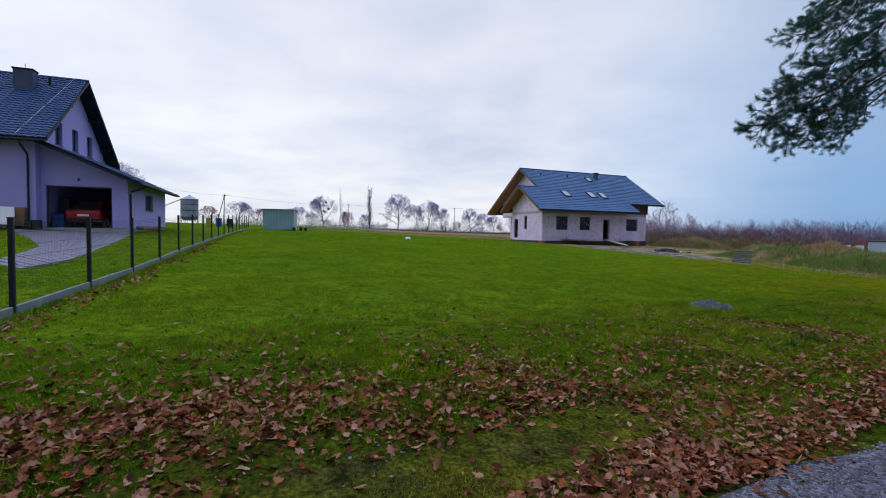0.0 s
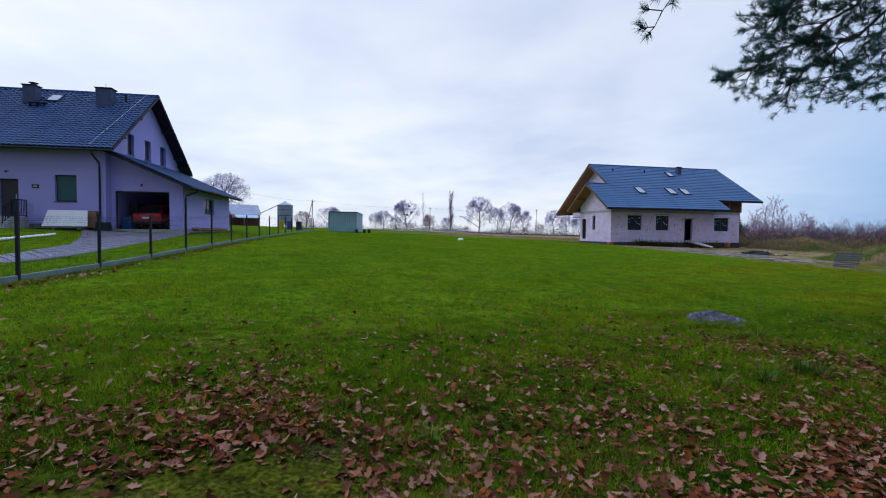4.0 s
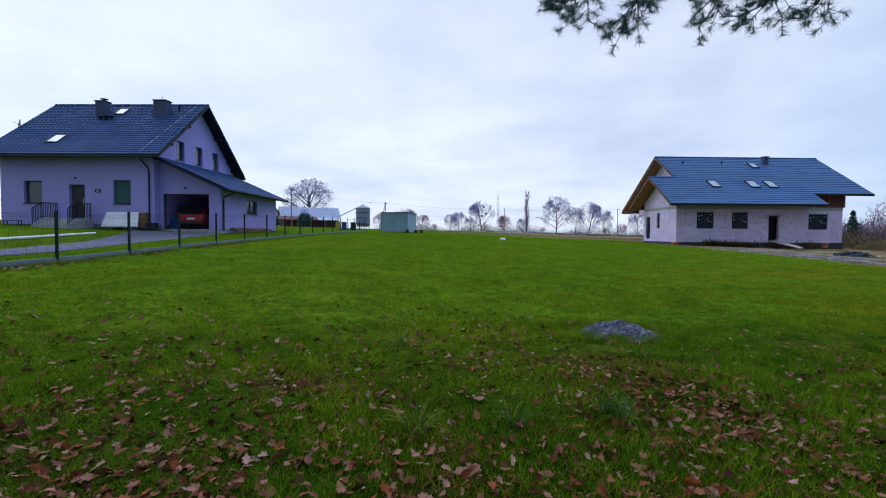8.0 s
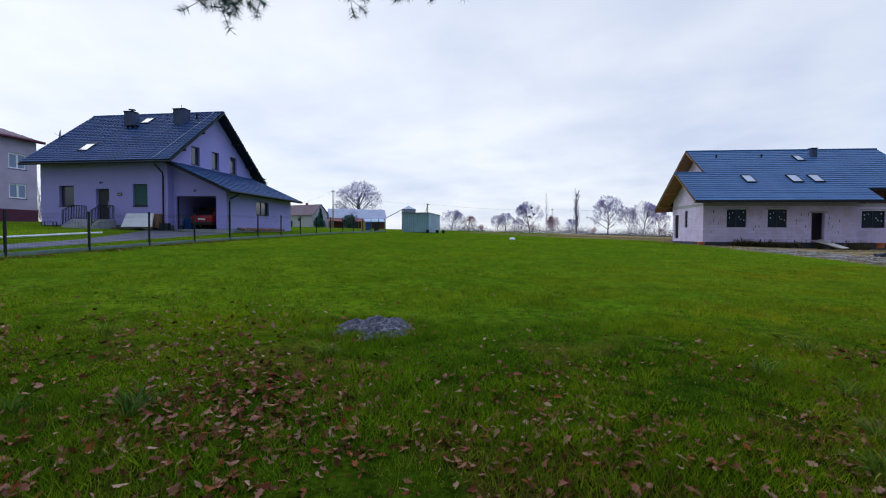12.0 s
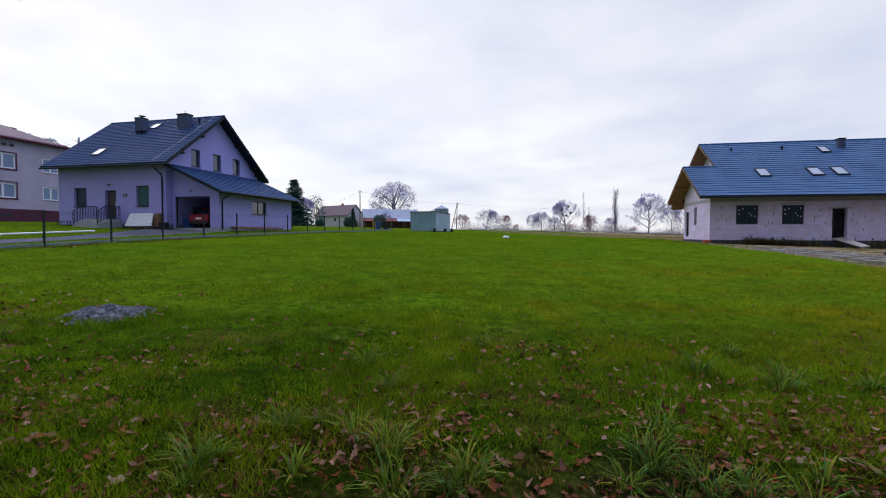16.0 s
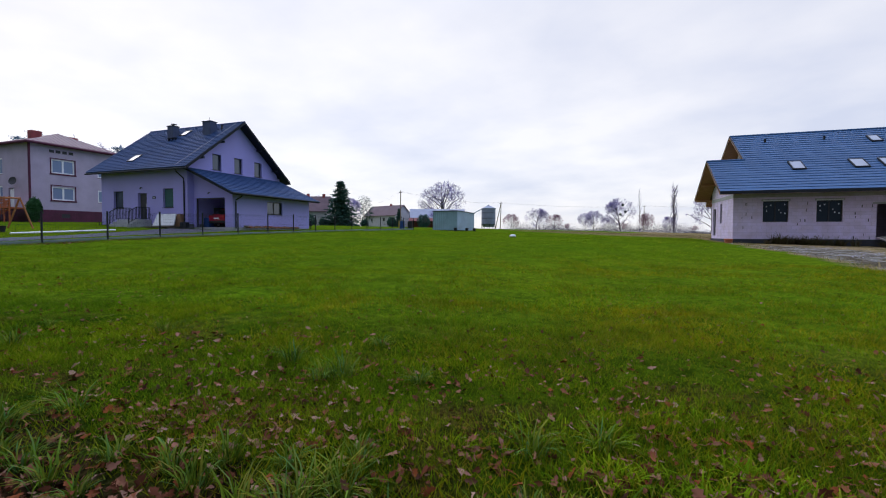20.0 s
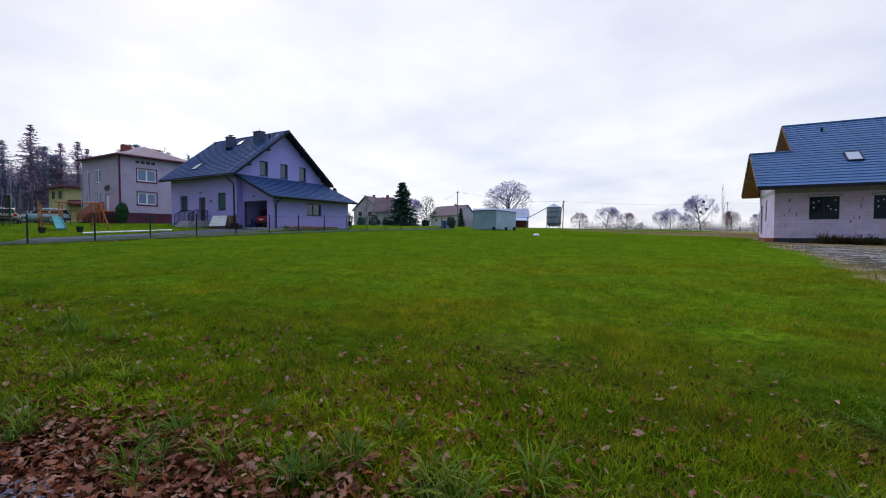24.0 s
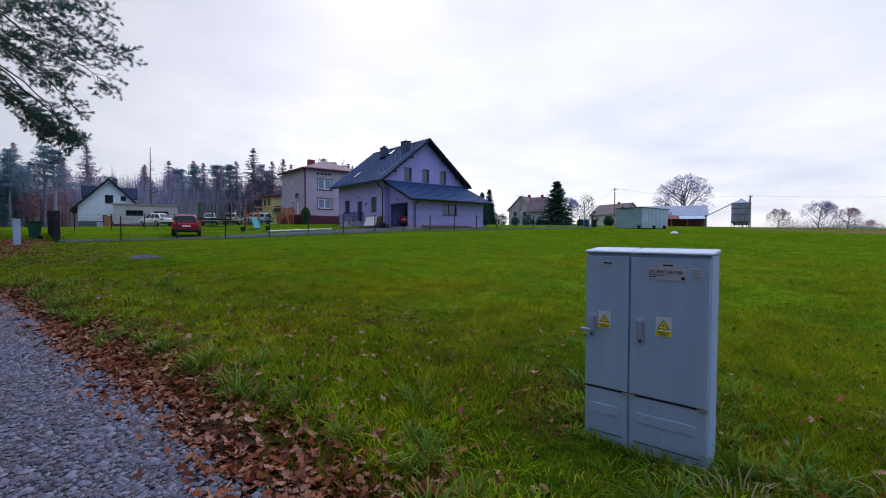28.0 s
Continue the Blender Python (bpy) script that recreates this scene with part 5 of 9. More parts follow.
# turf round the stone heap
a_, r_ = grng.uniform(0, 2 * np.pi, 6900), np.r_[grng.uniform(0.42, 0.78, 4300), grng.uniform(0.27, 0.46, 2600)]
a_[4300:] = grng.normal(-1.1, 0.6, 2600)
tagged(new("heap_grass", tri_mesh("heap_grass", blades(6.05 + r_ * 1.05 * np.cos(a_), 10.12 + r_ * 1.05 * np.sin(a_), 0.105, 0.004, 0.6), GRASS)), "longer grass round the stone heap", "grass", "", "stuff")


def long_tufts(centres, per, hgt, spread, mat_, name, label, thick=1.0):
    """Tufts of long arching blades, three pieces a blade."""
    c = np.repeat(np.array(centres), per, axis=0)
    n = len(c)
    size = np.repeat(grng.uniform(0.6, 1.25, len(centres)), per)
    ang = grng.uniform(0, 2 * np.pi, n)
    rad = spread * np.sqrt(grng.uniform(0, 1, n)) * size
    x, y = c[:, 0] + rad * np.cos(ang), c[:, 1] + rad * np.sin(ang)
    z = gz(x, y) - 0.01
    out = ang + grng.normal(0, 0.7, n)
    L = hgt * size * grng.uniform(0.5, 1.2, n)
    bend = grng.uniform(0.5, 1.25, n)
    w = thick * grng.uniform(0.0026, 0.006, n)
    dx, dy = np.cos(out), np.sin(out)
    px, py = -dy * w, dx * w
    pts = []
    for f, wf in ((0, 1.0), (0.45, 0.9), (0.8, 0.55), (1.0, 0.02)):
        hz = L * (f - 0.55 * bend * f ** 2.2)
        rr = L * bend * 0.75 * f ** 1.6
        bx_, by_, bz_ = x + dx * rr, y + dy * rr, z + hz
        pts.append((np.stack([bx_ - px * wf, by_ - py * wf, bz_], 1), np.stack([bx_ + px * wf, by_ + py * wf, bz_], 1)))
    vs = np.stack([q for pr in pts for q in pr], 1)       # n x 8 x 3
    idx = np.arange(n)[:, None, None] * 8 + np.array([[0, 1, 3, 2], [2, 3, 5, 4], [4, 5, 7, 6]])[None]
    me = bpy.data.meshes.new(name)
    me.vertices.add(n * 8)
    me.vertices.foreach_set("co", vs.astype(np.float32).ravel())
    me.loops.add(n * 12)
    me.loops.foreach_set("vertex_index", idx.astype(np.int32).ravel())
    me.polygons.add(n * 3)
    me.polygons.foreach_set("loop_start", np.arange(0, n * 12, 4, dtype=np.int32))
    me.polygons.foreach_set("loop_total", np.full(n * 3, 4, dtype=np.int32))
    me.update(calc_edges=True)
    me.materials.append(mat_)
    return tagged(new(name, me), label, "grass", "", "stuff")


cs = []
for k in range(110):
    s = grng.uniform(12.5, 27)
    o = (0.42 if s < 20 else 0.66) + abs(grng.normal(0.0, 0.25))
    if grng.uniform() < 0.10:
        o = grng.uniform(1.0, 3.0)
    p = Vector((0, LANE_Y, 0)) + LD * s + LN * o
    cs.append((p.x, p.y))
for k in range(8):
    s, o = grng.uniform(3, 9), grng.uniform(1.0, 4)
    p = Vector((0, LANE_Y, 0)) + LD * s + LN * o
    cs.append((p.x, p.y))
verge = []
for k in range(120):
    s, o = grng.uniform(17.5, 26), 0.75 + abs(grng.normal(0.0, 0.6))
    verge.append((LD.x * s + LN.x * o, LANE_Y + LD.y * s + LN.y * o))
long_tufts(verge, 46, 0.13, 0.14, GRASS, "verge_tufts", "yellow-green tufts of uncut verge grass")
long_tufts(cs, 50, 0.25, 0.06, GRASS_LONG, "grass_tufts", "long arching tufts of verge grass")
cs = [(20.2 + grng.normal(0, 0.55), 16.65 + grng.normal(0, 0.35)) for k in range(46)]
cs = [c for c in cs if not (abs((c[0] - CX) * math.sin(radians(CDEG)) - (c[1] - CY) * math.cos(radians(CDEG)) + 0.15) < 0.22 and 0 < (c[0] - CX) * math.cos(radians(CDEG)) + (c[1] - CY) * math.sin(radians(CDEG)) < CWID)]
cs += [(CX + u * math.cos(radians(CDEG)) + 0.05 * math.sin(radians(CDEG)), CY + u * math.sin(radians(CDEG)) - 0.05 * math.cos(radians(CDEG))) for u in np.arange(0.0, 0.8, 0.09)]
long_tufts(cs, 40, 0.17, 0.09, GRASS_LONG, "cabinet_tufts", "grass grown up round the cabinet's foot")
cs = [(grng.uniform(20.8, 27), grng.uniform(15.5, 26)) for k in range(260)]
long_tufts(cs, 40, 0.21, 0.15, STRAW, "dry_tufts", "dry yellowish tufts in the meadow")

# ---- fallen leaves ----
LEAF = island_ramp("oak_leaves", [(0.22, 0.066, 0.028), (0.34, 0.17, 0.115), (0.11, 0.034, 0.016), (0.25, 0.092, 0.050), (0.40, 0.24, 0.17), (0.17, 0.048, 0.020), (0.05, 0.019, 0.011), (0.24, 0.064, 0.018), (0.29, 0.13, 0.078), (0.085, 0.028, 0.013), (0.19, 0.060, 0.026)], 0.8, 0.06)
LEAF_DARK = island_ramp("rotting_leaves", [(0.10, 0.035, 0.010), (0.20, 0.07, 0.018), (0.045, 0.018, 0.008), (0.26, 0.15, 0.05), (0.13, 0.05, 0.012), (0.30, 0.22, 0.09)], 0.8, 0.08)


def leaf_soup(x, y, size, name, label, lift=0.02, material=None):
    n = len(x)
    # a lobed outline round a midrib, folded a little along it
    ring = [(0.0, -0.5), (0.16, -0.28), (0.10, -0.16), (0.30, 0.0), (0.20, 0.12), (0.27, 0.30), (0.10, 0.36), (0.0, 0.52)]
    out = ring + [(-a, b) for a, b in ring[-2:0:-1]]
    tpl = np.array([(0, 0.0, 0.0)] + [(a, b, 0.55 * abs(a)) for a, b in out])
    k = len(tpl)
    fold = grng.uniform(-0.6, 1.3, n)
    curl = grng.normal(0.1, 0.5, n)
    sz = size * grng.uniform(0.6, 1.25, n)
    P = np.repeat(tpl[None], n, 0)
    P[:, :, 2] = P[:, :, 2] * fold[:, None] + curl[:, None] * P[:, :, 1] ** 2
    P[:, 1:, :2] *= grng.uniform(0.88, 1.12, (n, k - 1, 1))
    P *= sz[:, None, None]
    a, b, c = grng.uniform(0, 2 * np.pi, n), grng.normal(0, 0.45, n), grng.normal(0, 0.45, n)
    ca, sa, cb, sb, cc, sc_ = np.cos(a), np.sin(a), np.cos(b), np.sin(b), np.cos(c), np.sin(c)
    X, Y, Z = P[..., 0], P[..., 1], P[..., 2]
    Y, Z = Y * cb[:, None] - Z * sb[:, None], Y * sb[:, None] + Z * cb[:, None]
    X, Z = X * cc[:, None] + Z * sc_[:, None], -X * sc_[:, None] + Z * cc[:, None]
    X, Y = X * ca[:, None] - Y * sa[:, None], X * sa[:, None] + Y * ca[:, None]
    z0 = gz(x, y) + lift * grng.uniform(0.3, 1.5, n)
    V = np.stack([X + x[:, None], Y + y[:, None], Z + z0[:, None]], -1)
    m = k - 1
    f = np.array([(0, 1 + i, 1 + (i + 1) % m) for i in range(m)])
    idx = np.arange(n)[:, None, None] * k + f[None]
    me = bpy.data.meshes.new(name)
    me.vertices.add(n * k)
    me.vertices.foreach_set("co", V.astype(np.float32).ravel())
    me.loops.add(n * m * 3)
    me.loops.foreach_set("vertex_index", idx.astype(np.int32).ravel())
    me.polygons.add(n * m)
    me.polygons.foreach_set("loop_start", np.arange(0, n * m * 3, 3, dtype=np.int32))
    me.polygons.foreach_set("loop_total", np.full(n * m, 3, dtype=np.int32))
    me.update(calc_edges=True)
    me.materials.append(material or LEAF)
    return tagged(new(name, me), label, "leaves", "", "stuff")


def scatter(n, s0, s1, mean, dev, gate, sc=1.3, bend=False):
    """Leaves strewn along the lane round an offset, in drifts."""
    s, o = grng.uniform(s0, s1, n), grng.normal(mean, dev, n)
    if bend:
        o = o + np.interp(s, [-8, 1, 5, 9], [0.3, 0.05, -0.75, -0.6])
    x, y = LD.x * s + LN.x * o, LANE_Y + LD.y * s + LN.y * o
    ok = grng.uniform(0, 1, n) < 0.55 + gate * patch_noise(x, y, sc, 0.8) + 0.25 * gate * patch_noise(x, y, sc * 3.1, 2.2)
    # the worn mossy strip and the bare patch by the lane stay nearly clear
    ok &= ~((np.abs(o - 0.62 - 0.08 * s) < 0.34) & (s > -1.2) & (s < 2.6) & (grng.uniform(0, 1, n) < 0.85))
    # past the first metres the drifts thin out into the grass
    ok &= ~((s < 14) & (o > -0.1) & bend & (grng.uniform(0, 1, n) < np.interp(s, [2.5, 4.0, 5.6, 14], [0, 0.35, 0.9, 0.7])))
    # few lie out on the gravel near the lane's start
    ok &= ~((s < 9) & (o < np.interp(s, [0, 2, 4, 9], [-0.22, -0.26, -0.42, -0.4])) & (grng.uniform(0, 1, n) < 0.8))
    return x[ok], y[ok]


drifts = [scatter(13500, -8, 9.5, 1.9, 0.62, 0.45, 1.3, True), scatter(3600, -8, 9, 2.8, 1.1, 0.4), scatter(3400, 0.6, 6.4, 0.2, 0.6, 0.45), scatter(1300, 0.4, 2.5, -0.02, 0.2, 0.2), scatter(3200, 2.0, 7.5, -0.2, 0.2, 0.15), scatter(1500, 6, 14, 0.5, 0.5, 0.45), scatter(1500, 13, 27, 0.9, 0.35, 0.45),
          scatter(3000, 7, 30, 2.2, 1.2, 0.5), scatter(350, 5, 30, 5, 1.5, 0.5), scatter(800, 4, 30, -1.2, 0.6, 0.2), scatter(1500, -5, 0.6, 0.9, 0.6, 0.4), scatter(900, 20, 26, 1.6, 0.5, 0.4), scatter(2000, 6.5, 18, 1.0, 0.8, 0.45), scatter(1900, 8.5, 21, 1.5, 0.8, 0.55, 2.1)]
lx, ly = np.concatenate([d[0] for d in drifts]), np.concatenate([d[1] for d in drifts])
leaf_soup(lx, ly, np.where(lx < 3, 0.090, np.where(lx < 7, 0.080, 0.068)), "fallen_leaves", "brown fallen oak leaves on the verge", np.where(lx < 7, 0.027, 0.021))
# the drift between gravel and turf
drifts = [scatter(9500, 18.2, 27, 0.36, 0.23, 0.15), scatter(1800, 14, 18.5, 0.28, 0.2, 0.4), scatter(2400, 18.5, 27, 0.62, 0.24, 0.35)]
leaf_soup(np.concatenate([d[0] for d in drifts]), np.concatenate([d[1] for d in drifts]), 0.080, "lane_leaves", "pinkish brown oak leaves drifted along the gravel", 0.026)
bits = [scatter(11000, -7, 8.5, 2.0, 1.2, 0.3), scatter(2600, 1, 8, -0.15, 0.3, 0.2), scatter(6000, 7, 29, 1.2, 1.2, 0.4), scatter(3500, 12, 29, 0.2, 0.3, 0.3)]
leaf_soup(np.concatenate([d[0] for d in bits]), np.concatenate([d[1] for d in bits]), 0.040, "leaf_bits", "small broken brown leaves in the grass", 0.026)
bits = [scatter(12000, -8, 32, 5.5, 2.6, 0.5, 1.7), scatter(6000, -10, 36, 11, 3.5, 0.5, 1.1), scatter(2500, -2, 6, 5, 2.0, 0.3)]
leaf_soup(np.concatenate([d[0] for d in bits]), np.concatenate([d[1] for d in bits]), 0.036, "leaf_litter", "dark rotting leaf pieces sunk in the meadow grass", 0.03, LEAF_DARK)
ha, hr = grng.uniform(0, 2 * np.pi, 130), grng.uniform(0.40, 0.68, 130)
leaf_soup(6.05 + 1.0 * hr * np.cos(ha), 10.12 + 1.05 * hr * np.sin(ha), 0.07, "heap_leaves", "red-brown leaves caught round the stone heap", 0.05)
fs_ = grng.uniform(-5, 14, 1000)
fo = np.abs(grng.normal(0, 0.26, 1000)) + 0.05
leaf_soup(F0.x + FD.x * fs_ + math.cos(radians(FANG)) * fo, F0.y + FD.y * fs_ + math.sin(radians(FANG)) * fo, 0.10, "fence_leaves", "brown leaves drifted against the fence plinth")


# ---- stones of the lane ----
def stones(x, y, size, z, name, material, label, category="gravel"):
    n = len(x)
    tpl = np.array([(1, 0, -0.2), (0.3, 0.95, -0.2), (-0.8, 0.6, -0.2), (-0.8, -0.6, -0.2), (0.3, -0.95, -0.2), (0.1, 0, 0.75)])
    f = np.array([(0, 1, 5), (1, 2, 5), (2, 3, 5), (3, 4, 5), (4, 0, 5)])
    P = tpl[None] * (1 + grng.normal(0, 0.16, (n, 6, 3)))
    sc = size * np.exp(grng.normal(0, 0.35, n))
    P *= sc[:, None, None] * np.stack([np.ones(n), grng.uniform(0.6, 1, n), grng.uniform(0.45, 0.9, n)], 1)[:, None, :]
    a = grng.uniform(0, 2 * np.pi, n)
    X = P[..., 0] * np.cos(a)[:, None] - P[..., 1] * np.sin(a)[:, None] + x[:, None]
    Y = P[..., 0] * np.sin(a)[:, None] + P[..., 1] * np.cos(a)[:, None] + y[:, None]
    V = np.stack([X, Y, P[..., 2] + z[:, None]], -1)
    idx = np.arange(n)[:, None, None] * 6 + f[None]
    me = bpy.data.meshes.new(name)
    me.vertices.add(n * 6)
    me.vertices.foreach_set("co", V.astype(np.float32).ravel())
    me.loops.add(n * 15)
    me.loops.foreach_set("vertex_index", idx.astype(np.int32).ravel())
    me.polygons.add(n * 5)
    me.polygons.foreach_set("loop_start", np.arange(0, n * 15, 3, dtype=np.int32))
    me.polygons.foreach_set("loop_total", np.full(n * 5, 3, dtype=np.int32))
    me.polygons.foreach_set("use_smooth", np.ones(n * 5, dtype=bool))
    me.update(calc_edges=True)
    me.materials.append(material)
    return tagged(new(name, me), label, category, "", "stuff")


PEBBLE = island_ramp("pebbles", [(0.045, 0.042, 0.07), (0.11, 0.105, 0.15), (0.075, 0.072, 0.105), (0.19, 0.185, 0.24), (0.10, 0.085, 0.095), (0.025, 0.024, 0.038)], 0.75, 0.35)
xa, ya, s, o = lane_area(36000, 13, 25, -2.3, 0.0)
xb, yb, s2, o2 = lane_area(20000, -2, 8, -1.7, 0.06)
s, o = np.r_[s, s2], np.r_[o, o2]
shift = np.interp(s, [-5, 0, 2, 4, 6, 10, 13, 18, 22], [-0.25, -0.22, -0.26, -0.44, -0.5, -0.1, 0.2, 0.36, 0.47])
x, y = np.r_[xa, xb] + LN.x * shift, np.r_[ya, yb] + LN.y * shift
crown_z = gz(x, y) + np.interp(-o, [0, 0.25, 0.6, 1.1, 1.8, 2.6], [-0.03, 0.02, 0.035, 0.042, 0.062, 0.045]) + 0.011
stones(x, y, 0.0150, crown_z, "lane_pebbles", PEBBLE, "loose grey pebbles on the lane")
xc, yc, s, o = lane_area(140, -3.5, 0.6, 0.4, 1.6)
stones(xc, yc, 0.010, gz(xc, yc) + 0.012, "verge_pebbles", PEBBLE, "scattered grey pebbles in the mossy verge")

# ---- heap of chippings in the meadow ----
HEAP = (6.05, 10.12)
heap = thing("gravel_heap", "low heap of grey stone chippings in the grass", "gravel heap", gpose(*HEAP, 78))
bm = bmesh.new()
rings = []
for i in range(9):
    r = i / 8
    ring = []
    for k in range(28):
        a = 2 * math.pi * k / 28
        rr = r * (0.75 + 0.12 * math.sin(3 * a + 1) + 0.07 * math.sin(7 * a))
        h = 0.125 * max(0, 1 - r * r) - 0.03 * (r > 0.95)
        ring.append(bm.verts.new((rr * math.cos(a) * 0.67, rr * math.sin(a) * 0.60, h)))
    rings.append(ring)
for r0, r1 in zip(rings[1:], rings[2:]):
    for k in range(28):
        bm.faces.new((r0[k], r0[(k + 1) % 28], r1[(k + 1) % 28], r1[k]))
bm.faces.new(rings[1])
for v in rings[0]:
    bm.verts.remove(v)
part("mound", bm, GRAVEL, heap, smooth=True)
a, r = grng.uniform(0, 2 * np.pi, 4200), np.sqrt(grng.uniform(0, 1.0, 4200)) ** 0.85
x, y = r * np.cos(a) * (0.51 + 0.08 * np.sin(3 * a + 1) + 0.06 * np.sin(7 * a)), r * np.sin(a) * (0.45 + 0.06 * np.sin(3 * a + 1) + 0.05 * np.sin(7 * a))
st = stones(x, y, 0.016, 0.13 * np.clip(1 - (r * 0.98) ** 2, 0, 1) * (1 + 0.3 * np.sin(5 * x * 3 + 1) * np.cos(y * 13)) + 0.006 + grng.uniform(0, 0.02, len(x)), "gravel", island_ramp("dark_chippings", [(0.03, 0.03, 0.042), (0.09, 0.09, 0.115), (0.045, 0.044, 0.058), (0.20, 0.20, 0.23), (0.016, 0.016, 0.022)], 0.8, 0.2), "", "")
st.parent = heap

st["kind"] = "stuff"


# ---- trees ----
def tube_arrays(segs, sides):
    """Triangles of plain tapered tubes for many segments (p0, p1, r0, r1)."""
    p0 = np.array([s[0] for s in segs])
    p1 = np.array([s[1] for s in segs])
    r0 = np.array([s[2] for s in segs])[:, None]
    r1 = np.array([s[3] for s in segs])[:, None]
    d = p1 - p0
    d = d / np.maximum(np.linalg.norm(d, axis=1, keepdims=True), 1e-9)
    ref = np.where(np.abs(d[:, 2:3]) > 0.9, np.array([[1.0, 0, 0]]), np.array([[0, 0, 1.0]]))
    a = np.cross(d, ref)
    a /= np.maximum(np.linalg.norm(a, axis=1, keepdims=True), 1e-9)
    b = np.cross(d, a)
    tris = []
    for k in range(sides):
        t0, t1 = 2 * np.pi * k / sides, 2 * np.pi * (k + 1) / sides
        e0 = a * np.cos(t0) + b * np.sin(t0)
        e1 = a * np.cos(t1) + b * np.sin(t1)
        q0, q1, q2, q3 = p0 + e0 * r0, p0 + e1 * r0, p1 + e1 * r1, p1 + e0 * r1
        tris += [np.stack([q0, q1, q2], 1), np.stack([q0, q2, q3], 1)]
    return np.concatenate(tris)


def ribbons(segs, seed):
    """Two triangles for each thin twig."""
    rg = np.random.default_rng(seed)
    p0, p1 = np.array([s[0] for s in segs]), np.array([s[1] for s in segs])
    r0, r1 = np.array([s[2] for s in segs])[:, None], np.array([s[3] for s in segs])[:, None]
    a = np.cross(p1 - p0, rg.normal(0, 1, p0.shape))
    a /= np.maximum(np.linalg.norm(a, axis=1, keepdims=True), 1e-9)
    q0, q1, q2, q3 = p0 - a * r0, p0 + a * r0, p1 + a * r1, p1 - a * r1
    return np.concatenate([np.stack([q0, q1, q2], 1), np.stack([q0, q2, q3], 1)])


def grow(seed, h, r, levels, first, ratio, angle, kids, up_pull=0.15, lean=0.05, crooked=0.25, first_at=0.3, spread=0.0):
    """Segments of a bare broadleaf tree, sorted into trunk and limbs, and twigs."""
    rg = random.Random(seed)
    big, small = [], []

    def branch(p, d, length, rad, lev):
        n = 5 if lev == 0 else (4 if lev < 3 else 2)
        step = length / n
        pts = [p]
        dirs = [d]
        for i in range(n):
            d = (d + Vector((rg.gauss(0, 1), rg.gauss(0, 1), rg.gauss(0, 0.6))) * crooked * (0.35 if lev == 0 else 0.5) + Vector((0, 0, up_pull * (0 if lev == 0 else 1)))).normalized()
            q = p + d * step
            ra, rb = rad * (1 - 0.75 * i / n), rad * (1 - 0.75 * (i + 1) / n)
            (big if lev <= 1 else small).append((tuple(p), tuple(q), ra, rb))
            p = q
            pts.append(p)
            dirs.append(d)
        if lev >= levels:
            return
        cnt = kids[min(lev, len(kids) - 1)]
        for c in range(cnt):
            f = first_at + (1 - first_at) * (c + rg.random()) / cnt if lev == 0 else 0.25 + 0.75 * (c + rg.random()) / cnt
            i = min(int(f * n), n - 1)
            q = pts[i].lerp(pts[i + 1], f * n - i)
            az = rg.uniform(0, 2 * math.pi)
            side = dirs[i].orthogonal().normalized()
            side = Matrix.Rotation(az, 3, dirs[i]) @ side
            th = radians(angle * rg.uniform(0.7, 1.25))
            nd = (dirs[i] * math.cos(th) + side * math.sin(th)).normalized()
            reach = length * ratio * rg.uniform(0.7, 1.15) * (1.15 - 0.5 * f if lev == 0 else 1)
            if spread:
                # keep within, and fill, a rounded crown
                k = (spread * h, spread * h, 0.44 * h)
                o_ = Vector((q.x / k[0], q.y / k[1], (q.z - 0.56 * h) / k[2]))
                e_ = Vector((nd.x / k[0], nd.y / k[1], nd.z / k[2]))
                aa, bb, cc = e_.dot(e_), o_.dot(e_), o_.dot(o_) - 1
                room = (-bb + math.sqrt(max(0, bb * bb - aa * cc))) / aa
                reach = max(0.04 * h, room * rg.uniform(0.85, 1.05) if lev == 0 else min(reach, room))
            branch(q, nd, reach, rad * 0.5 * (1.1 - 0.4 * f), lev + 1)
    branch(Vector((0, 0, -0.2)), Vector((rg.gauss(0, lean), rg.gauss(0, lean), 1)).normalized(), h * first, r, 0)
    return big, small


def tree_meshes(name, seed, twig=0.011, bark=None, **kw):
    big, small = grow(seed, **kw)
    return tri_mesh(name + "_trunk", tube_arrays(big, 4), bark or BARK), tri_mesh(name + "_crown", ribbons([(a, b, max(c, twig), max(d, twig * 0.65)) for a, b, c, d in small], seed), TWIG_HAZE)


def bare_tree(meshes, x, y, h, unit, label, name="bare_tree", wide=1.0, turn=0.0, group="", crown_mat=None, sink=0.0, category="tree"):
    t = thing(name, label, category, gpose(x, y, turn, -sink), group)
    s = h / unit
    m = Matrix.Diagonal((s * wide, s * wide, s, 1))
    part("trunk", meshes[0], BARK, t, m=m)
    c = part("crown", meshes[1], TWIG_HAZE, t, m=m)
    if crown_mat:
        c.material_slots[0].link = 'OBJECT'
        c.material_slots[0].material = crown_mat
    return t


